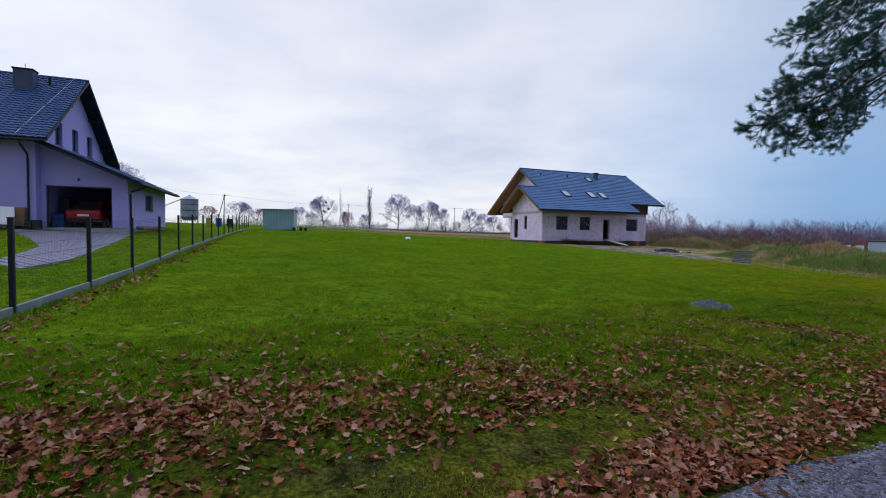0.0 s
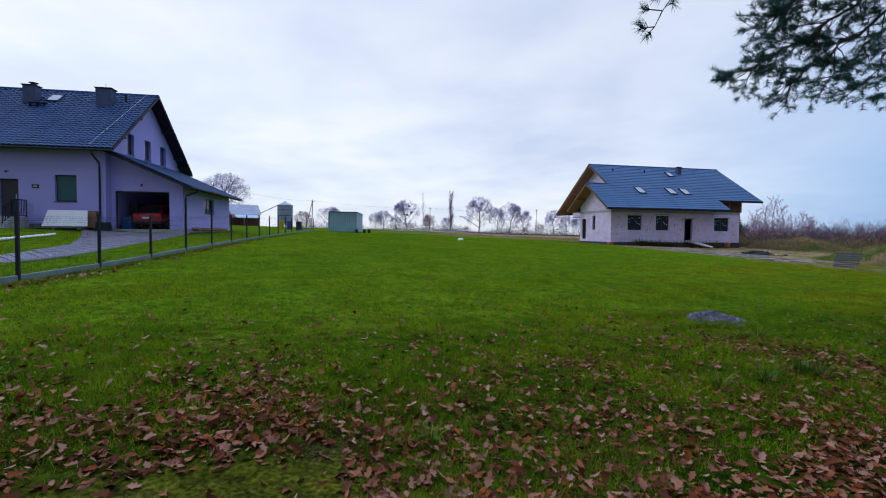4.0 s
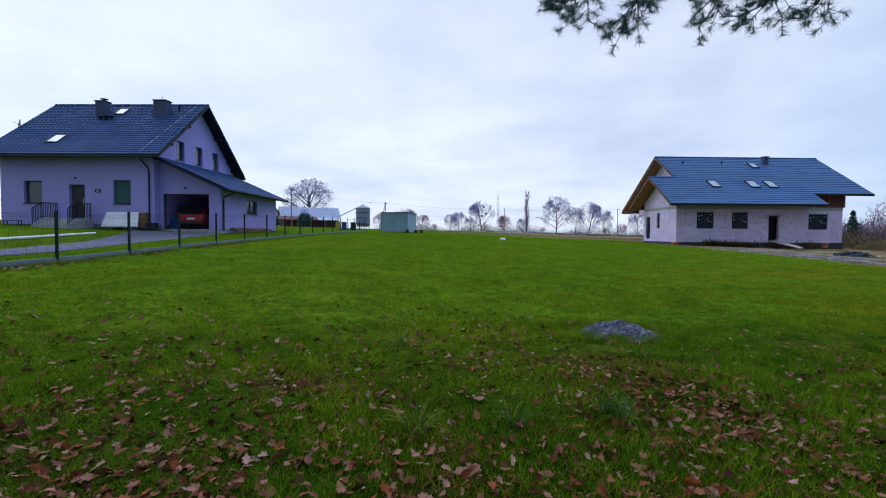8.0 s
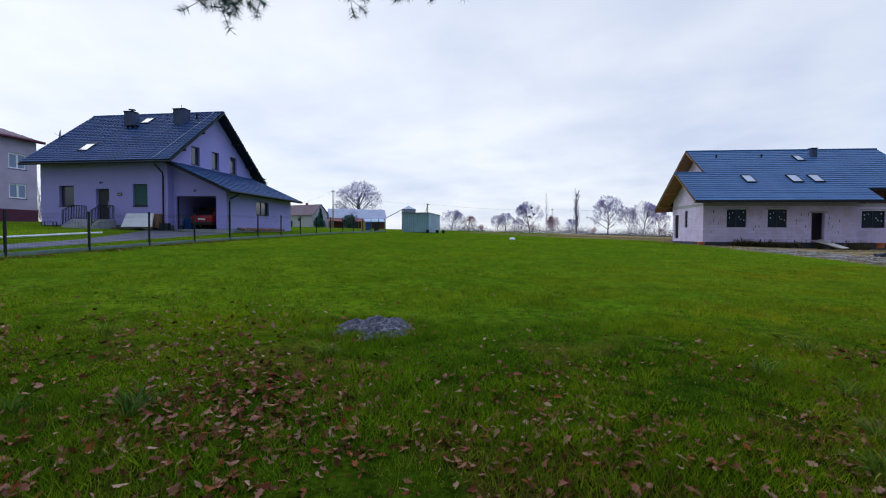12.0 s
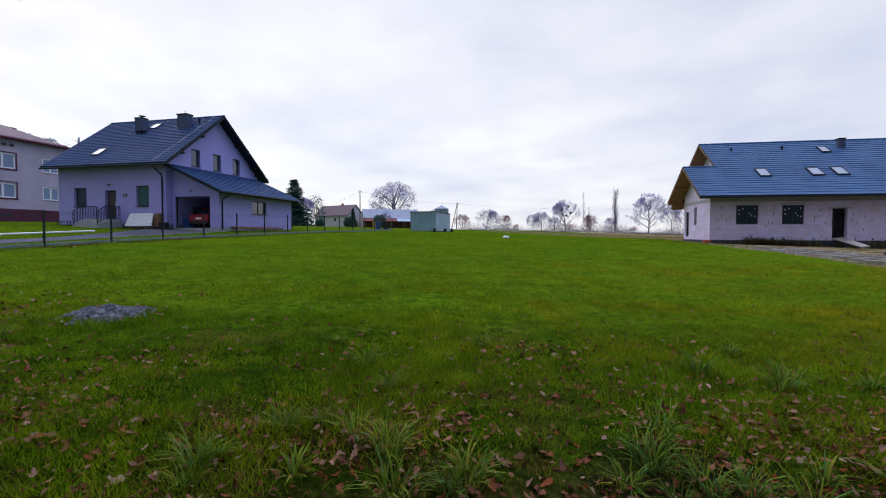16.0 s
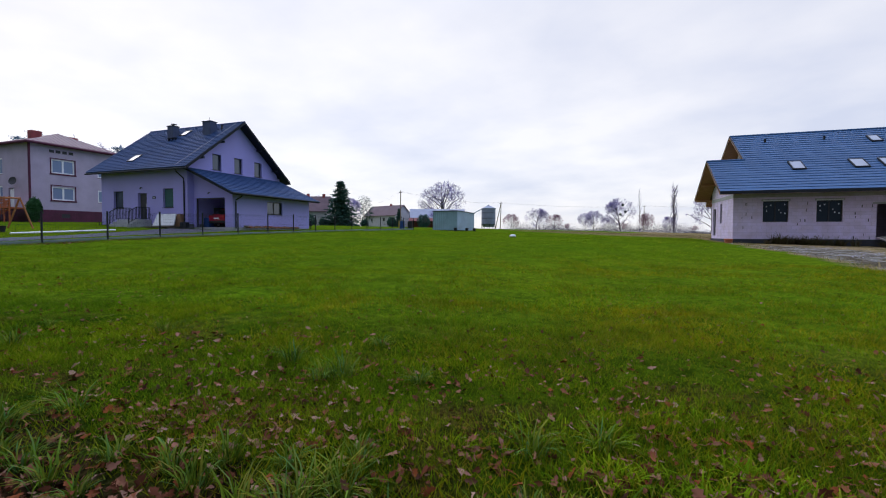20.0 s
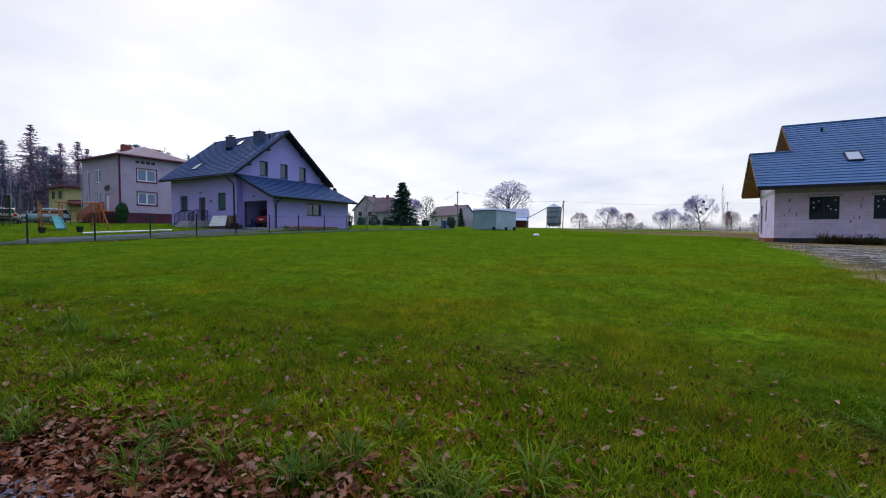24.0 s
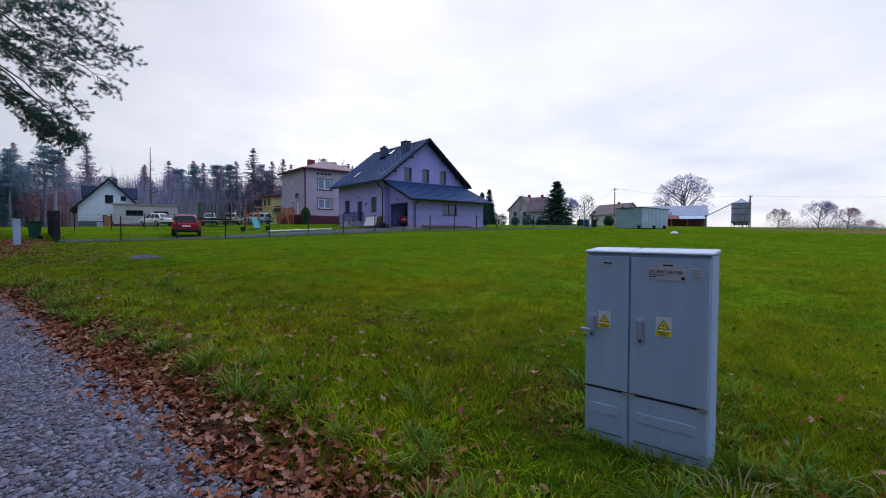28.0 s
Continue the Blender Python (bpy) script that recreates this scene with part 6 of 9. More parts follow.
ROUND = [tree_meshes("round_tree", 20 + i, twig=0.024, h=10, r=0.17, levels=4, first=0.85, ratio=0.6, angle=50, kids=(17, 7, 5, 4), up_pull=0.05, first_at=0.15, crooked=0.2, spread=0.40) for i in range(4)]
OAK = tree_meshes("old_tree", 31, twig=0.02, h=10, r=0.34, levels=4, first=0.7, ratio=0.62, angle=56, kids=(13, 7, 5, 4), up_pull=0.04, crooked=0.3, first_at=0.24, spread=0.52)
SLIM = [tree_meshes("slim_tree", 40 + i, twig=0.017, h=10, r=0.08, levels=3, first=0.98, ratio=0.24, angle=45, kids=(26, 6, 4), up_pull=0.16, first_at=0.25, crooked=0.14) for i in range(3)]
POPLAR = tree_meshes("poplar", 50, twig=0.022, h=10, r=0.14, levels=3, first=0.98, ratio=0.22, angle=32, kids=(70, 8, 5), up_pull=0.16, first_at=0.06, crooked=0.07, lean=0.01)
BIRCH = [tree_meshes("birch", 140 + i, twig=0.014, bark=BARK_HAZE, h=10, r=0.055, levels=4, first=0.97, ratio=0.23, angle=38, kids=(40, 7, 5, 3), up_pull=0.05, first_at=0.15, crooked=0.11, lean=0.02) for i in range(2)]
SHRUB = [tree_meshes("shrub", 60 + i, twig=0.013, h=4, r=0.022, levels=3, first=0.5, ratio=0.75, angle=38, kids=(14, 7, 5), up_pull=0.1, first_at=0.02) for i in range(2)]


def conifer_meshes(seed, h, base_r, bare, droop, layers, per, dens, needle, gap=0.0, sparse=1.0, leaf=None, ragged=0.0):
    """A conifer: whorls of boughs set with flat needle sprays. Returns trunk and crown meshes."""
    rg = np.random.default_rng(seed)
    segs = [((0, 0, -0.2), (0, 0, h * 0.5), 0.018 * h, 0.011 * h), ((0, 0, h * 0.5), (0, 0, h), 0.011 * h, 0.002 * h)]
    tris = []
    for i in range(layers):
        f = min(0.985, max(0.0, (i + rg.uniform(-0.8, 0.8)) / layers))
        z = h * (bare + (1 - bare) * f)
        L0 = base_r * (1 - f) ** 0.85 + 0.12
        for k in range(per):
            if rg.uniform() < gap:
                continue
            a = 2 * np.pi * (k + rg.uniform(0, 1)) / per
            g_ = min(0.985, max(0.0, f + rg.uniform(-1.6, 1.6) / layers))
            z = h * (bare + (1 - bare) * g_)
            L0 = base_r * (1 - g_) ** 0.85 + 0.12
            L = L0 * rg.uniform(0.65 - 0.4 * ragged, 1.15 + 0.35 * ragged)
            dirv = np.array([np.cos(a), np.sin(a), 0])
            n = max(2, int(L / dens))
            tip = np.array([0, 0, z]) + dirv * L + np.array([0, 0, (-droop + ragged * rg.uniform(-0.1, 0.6)) * L])
            segs.append(((0, 0, z), tuple(tip), 0.012 * L + 0.008, 0.004))
            for j in range(n):
                g = (j + 0.6) / n
                c = np.array([0, 0, z]) * (1 - g) + tip * g + rg.normal(0, 0.05 * L, 3) * np.array([1, 1, 0.6])
                for q in range(int(3 * sparse)):
                    d = rg.normal(0, 1, 3) * np.array([1, 1, 0.45]) + dirv * 0.9 - np.array([0, 0, 0.25])
                    d = d / np.linalg.norm(d) * needle * rg.uniform(0.6, 1.3)
                    s = np.cross(d, rg.normal(0, 1, 3))
                    s = s / max(np.linalg.norm(s), 1e-6) * needle * 0.26
                    tris.append((c - s, c + s, c + d))
    return tri_mesh("conifer_trunk", tube_arrays(segs, 5), BARK_HAZE if leaf else BARK_PINE), tri_mesh("conifer_crown", np.array(tris), leaf or SPRUCE)


def conifer(meshes, x, y, s, label, name, turn=0.0, wide=1.0, group="", sink=0.0):
    t = thing(name, label, "tree", gpose(x, y, turn, -sink), group)
    m = Matrix.Diagonal((s * wide, s * wide, s, 1))
    part("trunk", meshes[0], BARK_PINE, t, m=m)
    part("crown", meshes[1], SPRUCE, t, m=m)
    return t


SPRUCE_M = conifer_meshes(70, 13, 3.3, 0.05, 0.2, 44, 9, 0.34, 0.6)
def pine_meshes(seed, h=15.0):
    """A slender pine: bare stem, short dead limbs and a ragged crown of soft needle clumps."""
    rg = np.random.default_rng(seed)
    segs = [((0, 0, -0.2), (0.1, 0, h * 0.5), 0.014 * h, 0.010 * h), ((0.1, 0, h * 0.5), (0, 0.1, h * 0.97), 0.010 * h, 0.002 * h)]
    tris = []
    for k in range(44):
        f = rg.uniform(0, 1) ** 0.85
        z = h * (0.42 + 0.56 * f)
        a, L = rg.uniform(0, 2 * np.pi), (2.3 * (1 - f) ** 0.8 + 0.15) * rg.uniform(0.3, 1.1)
        c = np.array([L * np.cos(a), L * np.sin(a), z + 0.18 * L])
        segs.append(((0, 0, z), tuple(c), 0.04, 0.012))
        n = 60
        g = rg.uniform(0.35, 1.1, (n, 1))
        p = np.array([0, 0, z]) * (1 - g) + c * g + rg.normal(0, 1, (n, 3)) * np.array([0.28, 0.28, 0.13])
        d = rg.normal(0, 1, (n, 3)) + np.array([0, 0, 0.3])
        d *= 0.30 / np.linalg.norm(d, axis=1, keepdims=True)
        s_ = np.cross(d, rg.normal(0, 1, (n, 3)))
        s_ *= 0.06 / np.maximum(np.linalg.norm(s_, axis=1, keepdims=True), 1e-6)
        tris.append(np.stack([p - s_, p + s_, p + d], 1))
    for k in range(10):
        z, a, L = h * rg.uniform(0.2, 0.5), rg.uniform(0, 2 * np.pi), rg.uniform(0.5, 1.6)
        segs.append(((0, 0, z), (L * np.cos(a), L * np.sin(a), z + 0.1), 0.03, 0.01))
    return tri_mesh("pine_trunk", tube_arrays(segs, 5), BARK_HAZE), tri_mesh("pine_crown", np.concatenate(tris), NEEDLE_HAZE)


# wood-edge spruce, its needles lightened to teal as if through haze
SPRUCE_HAZE = conifer_meshes(71, 13, 3.0, 0.05, 0.2, 44, 8, 0.30, 0.45, 0.1, 1.0, island_ramp("haze_spruce_needles", [(0.07, 0.15, 0.15), (0.11, 0.20, 0.18), (0.08, 0.16, 0.19)], 0.8, 0.05, 0.4), 0.3)
PINE_M = [pine_meshes(80 + i) for i in range(4)]
LARCH_M = [conifer_meshes(90 + i, 16, 2.4, 0.18, 0.05, 80, 4, 0.2, 0.3, 0.15, 1.0, LARCH_HAZE, 0.5) for i in range(3)]

# ---- neighbours' plots ----
PAVER = mat("grey_pavers", (0.23, 0.22, 0.28), 0.9, 0.2, 3, 40, 0.3, per_object=0.15)
pave = tagged(new("driveway"), "grey block paved driveway to the garage", "driveway", "", "structure")
EDGE_T = [0.0, 0.12, 0.3, 0.6, 1.0]
EDGE_A = ([-9.7, -10.2, -11.4, -13.5, -17.3], [10.3, 12.3, 14.7, 18.6, 25.2])      # field side
EDGE_B = ([-10.9, -12.5, -13.5, -16.5, -21.6], [10.8, 13.5, 15.1, 18.0, 22.4])
bm = bmesh.new()
NL, NW = 58, 13
for i in range(NL):
    for j in range(NW):
        q = []
        for di, dj in ((0, 0), (1, 0), (1, 1), (0, 1)):
            f, g = (i + di) / NL, (j + dj) / NW
            a = np.array([np.interp(f, EDGE_T, EDGE_A[0]), np.interp(f, EDGE_T, EDGE_A[1])])
            b_ = np.array([np.interp(f, EDGE_T, EDGE_B[0]), np.interp(f, EDGE_T, EDGE_B[1])])
            p = a + (b_ - a) * g
            q.append(p)
        c = sum(q) / 4
        z = float(gz(c[0], c[1])) + 0.03
        pts = [tuple(c + (p - c) * 0.96) for p in q]
        hexa(bm, [(x, y, z - 0.05) for x, y in pts] + [(x, y, z + 0.004 * ((i * 7 + j * 3) % 3)) for x, y in pts])
part("pavers", bm, PAVER, pave)["kind"] = "stuff"

# front steps and rails of the lavender house
steps = thing("entrance_steps", "grey concrete entrance steps with black railings", "steps", pose(*GPOS, 0, 0, GDEG))
for k, (v0, z) in enumerate(((-1.2, 0.60), (-1.5, 0.42), (-1.8, 0.24))):
    box_part("step", (-6.2, -3.9, v0, -0.01 if k == 0 else v0 + 0.3, -0.3, z), CONCRETE, steps, "", 0.01)


def railing(parent, pts, h, gap=0.11):
    bm = bmesh.new()
    for p, q in zip(pts, pts[1:]):
        p, q = Vector(p), Vector(q)
        tube(bm, [p + Vector((0, 0, h)), q + Vector((0, 0, h))], 0.025, 6)
        tube(bm, [p + Vector((0, 0, 0.08)), q + Vector((0, 0, 0.08))], 0.015, 5)
        n = max(1, int((q - p).length / gap))
        for i in range(n + 1):
            r = p.lerp(q, i / n)
            tube(bm, [r + Vector((0, 0, 0.0 if i in (0, n) else 0.08)), r + Vector((0, 0, h))], 0.028 if i in (0, n) else 0.02, 5)
    return part("railing", bm, ANTHRACITE, parent)


railing(steps, [(-6.12, -0.1, 0.6), (-6.12, -1.15, 0.6), (-6.12, -1.8, 0.2)], 0.95)
railing(steps, [(-3.98, -0.1, 0.6), (-3.98, -1.15, 0.6), (-3.98, -1.8, 0.2)], 0.95)
for u, v, z in ((-4.9, -0.06, 3.15), (1.7, LE_V0 - 0.06, 2.62)):
    bm = bmesh.new()
    tube(bm, [(u, v + 0.05, z), (u, v - 0.1, z + 0.03), (u, v - 0.14, z - 0.08)], [0.03, 0.025, 0.06], 8)
    part("wall_lamp", bm, STEEL_DARK, house)
box_part("house_plate", (-3.75, -3.4, -0.02, -0.002, 2.25, 2.45), ANTHRACITE, house, "small dark wall plate")
box_part("plate_bar", (-3.68, -3.47, -0.026, -0.021, 2.31, 2.39), ALLOY, house)
for v in (1.0, 3.0, 7.2, 9.2):
    box_part("purlin_end", (0.02, 0.6, v - 0.07, v + 0.07, g_under(v) - 0.22, g_under(v) - 0.06), ANTHRACITE, house)
bm = bmesh.new()
tube(bm, [(-0.55, -0.62, G_RIDGE - 5.72 * G_SL + 0.13), (0.05, G_RV - 0.1, G_RIDGE + 0.1)], 0.007, 4)
part("lightning_wire", bm, ALLOY, house, "bright lightning conductor wire")
bm = bmesh.new()
tube(bm, [(-0.9, 4.2, g_roof(4.2)), (-0.9, 4.2, g_roof(4.2) + 0.42)], [0.06, 0.08], 8)
part("vent_pipe", bm, ANTHRACITE, house)
dish = thing("satellite_dish", "grey satellite dish on the far gable", "satellite dish", pose(*GPOS, 0, 0, GDEG) @ Matrix.Translation((-10.6, 2.2, 6.75)) @ Matrix.Rotation(radians(75), 4, "Z") @ Matrix.Scale(0.75, 4))
bm = bmesh.new()
lathe(bm, [(0.02, 0.0), (0.25, 0.04), (0.42, 0.12), (0.44, 0.13), (0.25, 0.02)], 14, m=pose(-0.1, 0, 0.4, 90, 0, 60))
part("reflector", bm, GALV, dish)
bm = bmesh.new()
tube(bm, [(0.35, 0, 0), (-0.1, 0, 0.1), (-0.1, 0, 0.4)], 0.025, 6)
tube(bm, [(-0.1, 0, 0.25), (-0.7, -0.3, 0.4)], 0.015, 5)
part("mast", bm, STEEL_DARK, dish)

# things before the house
boards = thing("panel_stack", "white sheet panels leaning on a pallet by the wall", "panel stack", pose(*GPOS, 0, 0, GDEG) @ Matrix.Translation((-2.85, -0.75, 0.0)))
for k in range(2):
    bm = bmesh.new()
    o = 0.05 * k
    hexa(bm, [(0, o, 0.12), (2.25, o, 0.12), (2.25, o + 0.03, 0.12), (0, o + 0.03, 0.12), (0.12, o + 0.35, 1.02), (2.1, o + 0.35, 1.02), (2.1, o + 0.38, 1.02), (0.12, o + 0.38, 1.02)])
    part("panel", bm, WHITE, boards)
pallet = thing("pallet", "weathered wooden pallet with a cardboard box", "pallet", pose(*GPOS, 0, 0, GDEG) @ Matrix.Translation((-3.4, -1.0, -0.05)))
for j in range(5):
    box_part("slat", (0, 2.6, 0.02 + j * 0.2, 0.14 + j * 0.2, 0.08, 0.1), TIMBER_OLD, pallet)
for j in range(3):
    box_part("bearer", (0.05 + j * 1.2, 0.15 + j * 1.2, 0.02, 0.94, 0.0, 0.08), TIMBER_OLD, pallet)
crate = thing("cardboard_crate", "brown cardboard crate on the pallet", "crate", pose(*GPOS, 0, 0, GDEG) @ Matrix.Translation((-0.95, -0.32, 0.05)))
box_part("body", (0, 0.58, 0, 0.3, 0, 0.95), CARDBOARD, crate, "", 0.01)
box_part("flap", (0.02, 0.58, -0.02, -0.003, 0.55, 0.93), CARDBOARD, crate)
for x, lab in ((-0.35, "dark planter box by the downpipe"), (0.0, "dark planter box by the garage")):
    pl = thing("planter", lab, "planter", pose(*GPOS, 0, 0, GDEG) @ Matrix.Translation((x, -0.42, -0.05)))
    box_part("tub", (0, 0.3, 0, 0.3, 0, 0.42), ANTHRACITE, pl, "", 0.01)
plank = thing("white_pole", "long white plastic pole lying on the lawn", "pole", Matrix())
bm = bmesh.new()
pa, pb = Vector((-15.0, 13.0, float(gz(-15.0, 13.0)) + 0.08)), Vector((-18.0, 18.1, float(gz(-18, 18.1)) + 0.08))
tube(bm, [pa, pa.lerp(pb, 0.5), pb], 0.05, 8)
part("pole", bm, WHITE, plank)
garden_bench = thing("garden_bench", "small dark garden bench by the house wall", "bench", pose(*GPOS, 0, 0, GDEG) @ Matrix.Translation((-8.9, -0.9, 0.0)))
for j in range(3):
    box_part("slat", (0, 1.1, 0.1 * j, 0.1 * j + 0.08, 0.42, 0.45), ANTHRACITE, garden_bench)
for x in (0.08, 1.0):
    for y in (0.02, 0.24):
        box_part("leg", (x, x + 0.04, y, y + 0.04, -0.05, 0.42), ANTHRACITE, garden_bench)
bm = bmesh.new()
rgx = random.Random(5)
pile = thing("firewood_row", "low row of split firewood along the garage wall", "firewood", pose(*GPOS, 0, 0, GDEG) @ Matrix.Translation((LE_U + 0.1, 1.6, -0.15)))
for k in range(34):
    bm = bmesh.new()
    v = 0.18 * k + rgx.uniform(-0.03, 0.03)
    tube(bm, [(0.0, v, 0.14 + rgx.uniform(0, 0.1)), (0.35, v + rgx.uniform(-0.08, 0.08), 0.14 + rgx.uniform(0, 0.08))], rgx.uniform(0.06, 0.09), 6)
    part("log", bm, (TIMBER_OLD, TIMBER, TERRACOTTA)[k % 3], pile)
for du, dv in ((4.4, 9.0), (4.5, 10.2)):
    ch_ = thing("garden_chair", "dark garden chair behind the garage corner", "chair", pose(*GPOS, 0, 0, GDEG + 30) @ Matrix.Translation((du + 3.2, dv - 2.6, -0.15)), "garden chairs")
    box_part("seat", (0, 0.5, 0, 0.5, 0.40, 0.44), ANTHRACITE, ch_)
    box_part("backrest", (0, 0.5, 0.46, 0.5, 0.44, 0.95), ANTHRACITE, ch_)
    for x in (0.02, 0.44):
        for y in (0.02, 0.44):
            box_part("leg", (x, x + 0.04, y, y + 0.04, 0, 0.40), ANTHRACITE, ch_)


# ---- cars ----
def car(x, y, turn, paint, label, estate=True, scale=1.0, name="car", z=None):
    """A five-door car, its nose along +x."""
    m = gpose(x, y, turn) if z is None else pose(x, y, z, 0, 0, turn)
    c = thing(name, label, "car", m @ Matrix.Scale(scale, 4))
    L, W = 4.25, 0.88
    # lower body: rounded sections from tail to nose
    prof = [(-2.12, 0.42, 0.80, 0.78), (-2.05, 0.30, 0.93, 0.84), (-1.3, 0.26, 0.97, W), (0.0, 0.25, 0.96, W), (0.95, 0.26, 0.95, W), (1.55, 0.27, 0.86, 0.86), (1.98, 0.30, 0.72, 0.78), (2.12, 0.40, 0.58, 0.66)]
    bm = bmesh.new()
    rings = []
    for px, z0, z1, w in prof:
        h = z1 - z0
        sec = [(-w * 0.86, z0), (-w * 0.98, z0 + h * 0.25), (-w, z0 + h * 0.6), (-w * 0.93, z1 - 0.05), (-w * 0.8, z1), (w * 0.8, z1), (w * 0.93, z1 - 0.05), (w, z0 + h * 0.6), (w * 0.98, z0 + h * 0.25), (w * 0.86, z0)]
        rings.append([bm.verts.new((px, a, b)) for a, b in sec])
    for r0, r1 in zip(rings, rings[1:]):
        for k in range(10):
            bm.faces.new((r0[k], r0[(k + 1) % 10], r1[(k + 1) % 10], r1[k]))
    bm.faces.new(rings[0])
    bm.faces.new(rings[-1][::-1])
    bevel(bm, 0.03)
    part("body", bm, paint, c, smooth=False)
    rear_top = -1.88 if estate else -1.35
    base = [(-2.06 if estate else -1.95, 0.93, 0.78), (1.05, 0.93, 0.78)]
    top = [(rear_top, 1.44, 0.60), (0.28, 1.46, 0.62)]
    bm = bmesh.new()
    rings = []
    mid_x = (rear_top + 0.28) / 2
    for px, z1, w in ((base[0][0], 0.96, 0.74), (rear_top - 0.03, 1.36, 0.60), (rear_top + 0.16, 1.475, 0.58), (mid_x, 1.53, 0.60), (0.16, 1.49, 0.60), (0.38, 1.40, 0.63), (1.08, 0.95, 0.74)):
        zb = 0.90
        sec = [(-0.79, zb), (-w - 0.25 * (0.79 - w), (zb + z1) / 2), (-w - 0.02, z1 - 0.09), (-w + 0.10, z1), (w - 0.10, z1), (w + 0.02, z1 - 0.09), (w + 0.25 * (0.79 - w), (zb + z1) / 2), (0.79, zb)]
        rings.append([bm.verts.new((px, a, b)) for a, b in sec])
    for r0, r1 in zip(rings, rings[1:]):
        for k in range(8):
            bm.faces.new((r0[k], r0[(k + 1) % 8], r1[(k + 1) % 8], r1[k]))
    bm.faces.new(rings[0])
    bm.faces.new(rings[-1][::-1])
    cab_ = part("cabin", bm, paint, c)
    if estate:
        for sg in (-1, 1):
            bm = bmesh.new()
            tube(bm, [(rear_top + 0.2, sg * 0.56, 1.50), (rear_top + 0.3, sg * 0.56, 1.57), (-0.1, sg * 0.57, 1.57), (0.0, sg * 0.57, 1.50)], 0.018, 6)
            part("roof_rail", bm, ALLOY, c, "bright roof rail")

    def pane(nm, q, off):
        bm = bmesh.new()
        q = [Vector(p) for p in q]
        n = (q[1] - q[0]).cross(q[3] - q[0]).normalized() * off
        cen = sum(q, Vector()) / 4
        q = [cen + (p - cen) * 0.84 for p in q]
        hexa(bm, q + [p + n for p in q])
        part(nm, bm, GLASS, cab_)
    b0, b1, t0, t1 = base[0], base[1], top[0], top[1]
    pane("rear_window", [(b0[0], b0[2], b0[1] + 0.02), (b0[0], -b0[2], b0[1] + 0.02), (t0[0], -t0[2], t0[1]), (t0[0], t0[2], t0[1])], 0.012)
    pane("windscreen", [(b1[0], -b1[2], b1[1]), (b1[0], b1[2], b1[1]), (t1[0], t1[2], t1[1]), (t1[0], -t1[2], t1[1])], 0.012)
    for sg in (-1, 1):
        for f0, f1 in ((0.03, 0.33), (0.36, 0.66), (0.69, 0.97)):
            qa = Vector((b0[0], sg * b0[2], b0[1])).lerp(Vector((b1[0], sg * b1[2], b1[1])), f0)
            qb = Vector((b0[0], sg * b0[2], b0[1])).lerp(Vector((b1[0], sg * b1[2], b1[1])), f1)
            qd = Vector((t0[0], sg * t0[2], t0[1])).lerp(Vector((t1[0], sg * t1[2], t1[1])), f0)
            qc = Vector((t0[0], sg * t0[2], t0[1])).lerp(Vector((t1[0], sg * t1[2], t1[1])), f1)
            pane("side_window", [qa, qb, qc, qd] if sg < 0 else [qb, qa, qd, qc], 0.012)
        box_part("tail_light", (-2.14, -1.98, sg * 0.66 - 0.13, sg * 0.66 + 0.13, 0.72, 0.92), LAMP_RED, c, "red tail light", 0.02)
        box_part("headlight", (1.86, 2.06, sg * 0.6 - 0.14, sg * 0.6 + 0.14, 0.58, 0.70), ALLOY, c, "clear headlight", 0.02)
        box_part("mirror", (0.72, 0.86, sg * 0.97 - 0.07, sg * 0.97 + 0.07, 0.92, 1.04), paint, c, "", 0.02)
    box_part("bumper", (-2.17, -2.02, -0.8, 0.8, 0.30, 0.50), RUBBER, c, "dark rear bumper", 0.03)
    box_part("number_plate", (-2.155, -2.135, -0.26, 0.26, 0.62, 0.73), WHITE, c)
    for wx in (-1.3, 1.28):
        for sg in (-1, 1):
            wheel = new("wheel")
            wheel.parent = c
            wheel.matrix_basis = pose(wx, sg * 0.80, 0.31, 90, 0, 0)
            bm = bmesh.new()
            lathe(bm, [(0.2, -0.10), (0.28, -0.11), (0.31, -0.08), (0.31, 0.08), (0.28, 0.11), (0.2, 0.10)], 18)
            part("tyre", bm, RUBBER, wheel)
            bm = bmesh.new()
            lathe(bm, [(0.02, -0.115), (0.19, -0.108), (0.20, 0.108), (0.02, 0.115)], 10)
            part("rim", bm, ALLOY, wheel)
    return c


car(-11.2, 8.15, 190, RED_CAR, "red estate car parked on the lawn behind the fence", scale=0.9)
gc = pose(*GPOS, 0, 0, GDEG) @ Matrix.Translation((1.62, 3.3, 0.0))
car(gc.translation.x, gc.translation.y, GDEG + 90, RED_CAR, "red car parked in the open garage", estate=False, z=GPOS[2] + 0.02, scale=1.0)
car(-35.75, 0.6, 227, WHITE_CAR, "white hatchback parked by the flat annexe", estate=False, scale=0.94)
car(-38.9, 5.6, 185, mat("silver_car_paint", (0.42, 0.45, 0.52), 0.3, 0.05, 2, 30, 0, spec=0.6), "silver car parked on the grass", estate=False, scale=0.95)
car(-39.3, 8.0, 180, mat("beige_car_paint", (0.42, 0.36, 0.30), 0.3, 0.05, 2, 30, 0, spec=0.5), "beige car parked on the grass", scale=0.95)
car(-44.3, 10.4, 237, BLUE_CAR, "pale blue estate car parked before the grey house")
gb = thing("garage_shelf", "dark boxes and tools along the garage wall", "shelf", pose(*GPOS, 0, 0, GDEG) @ Matrix.Translation((0.1, 1.3, 0.0)))
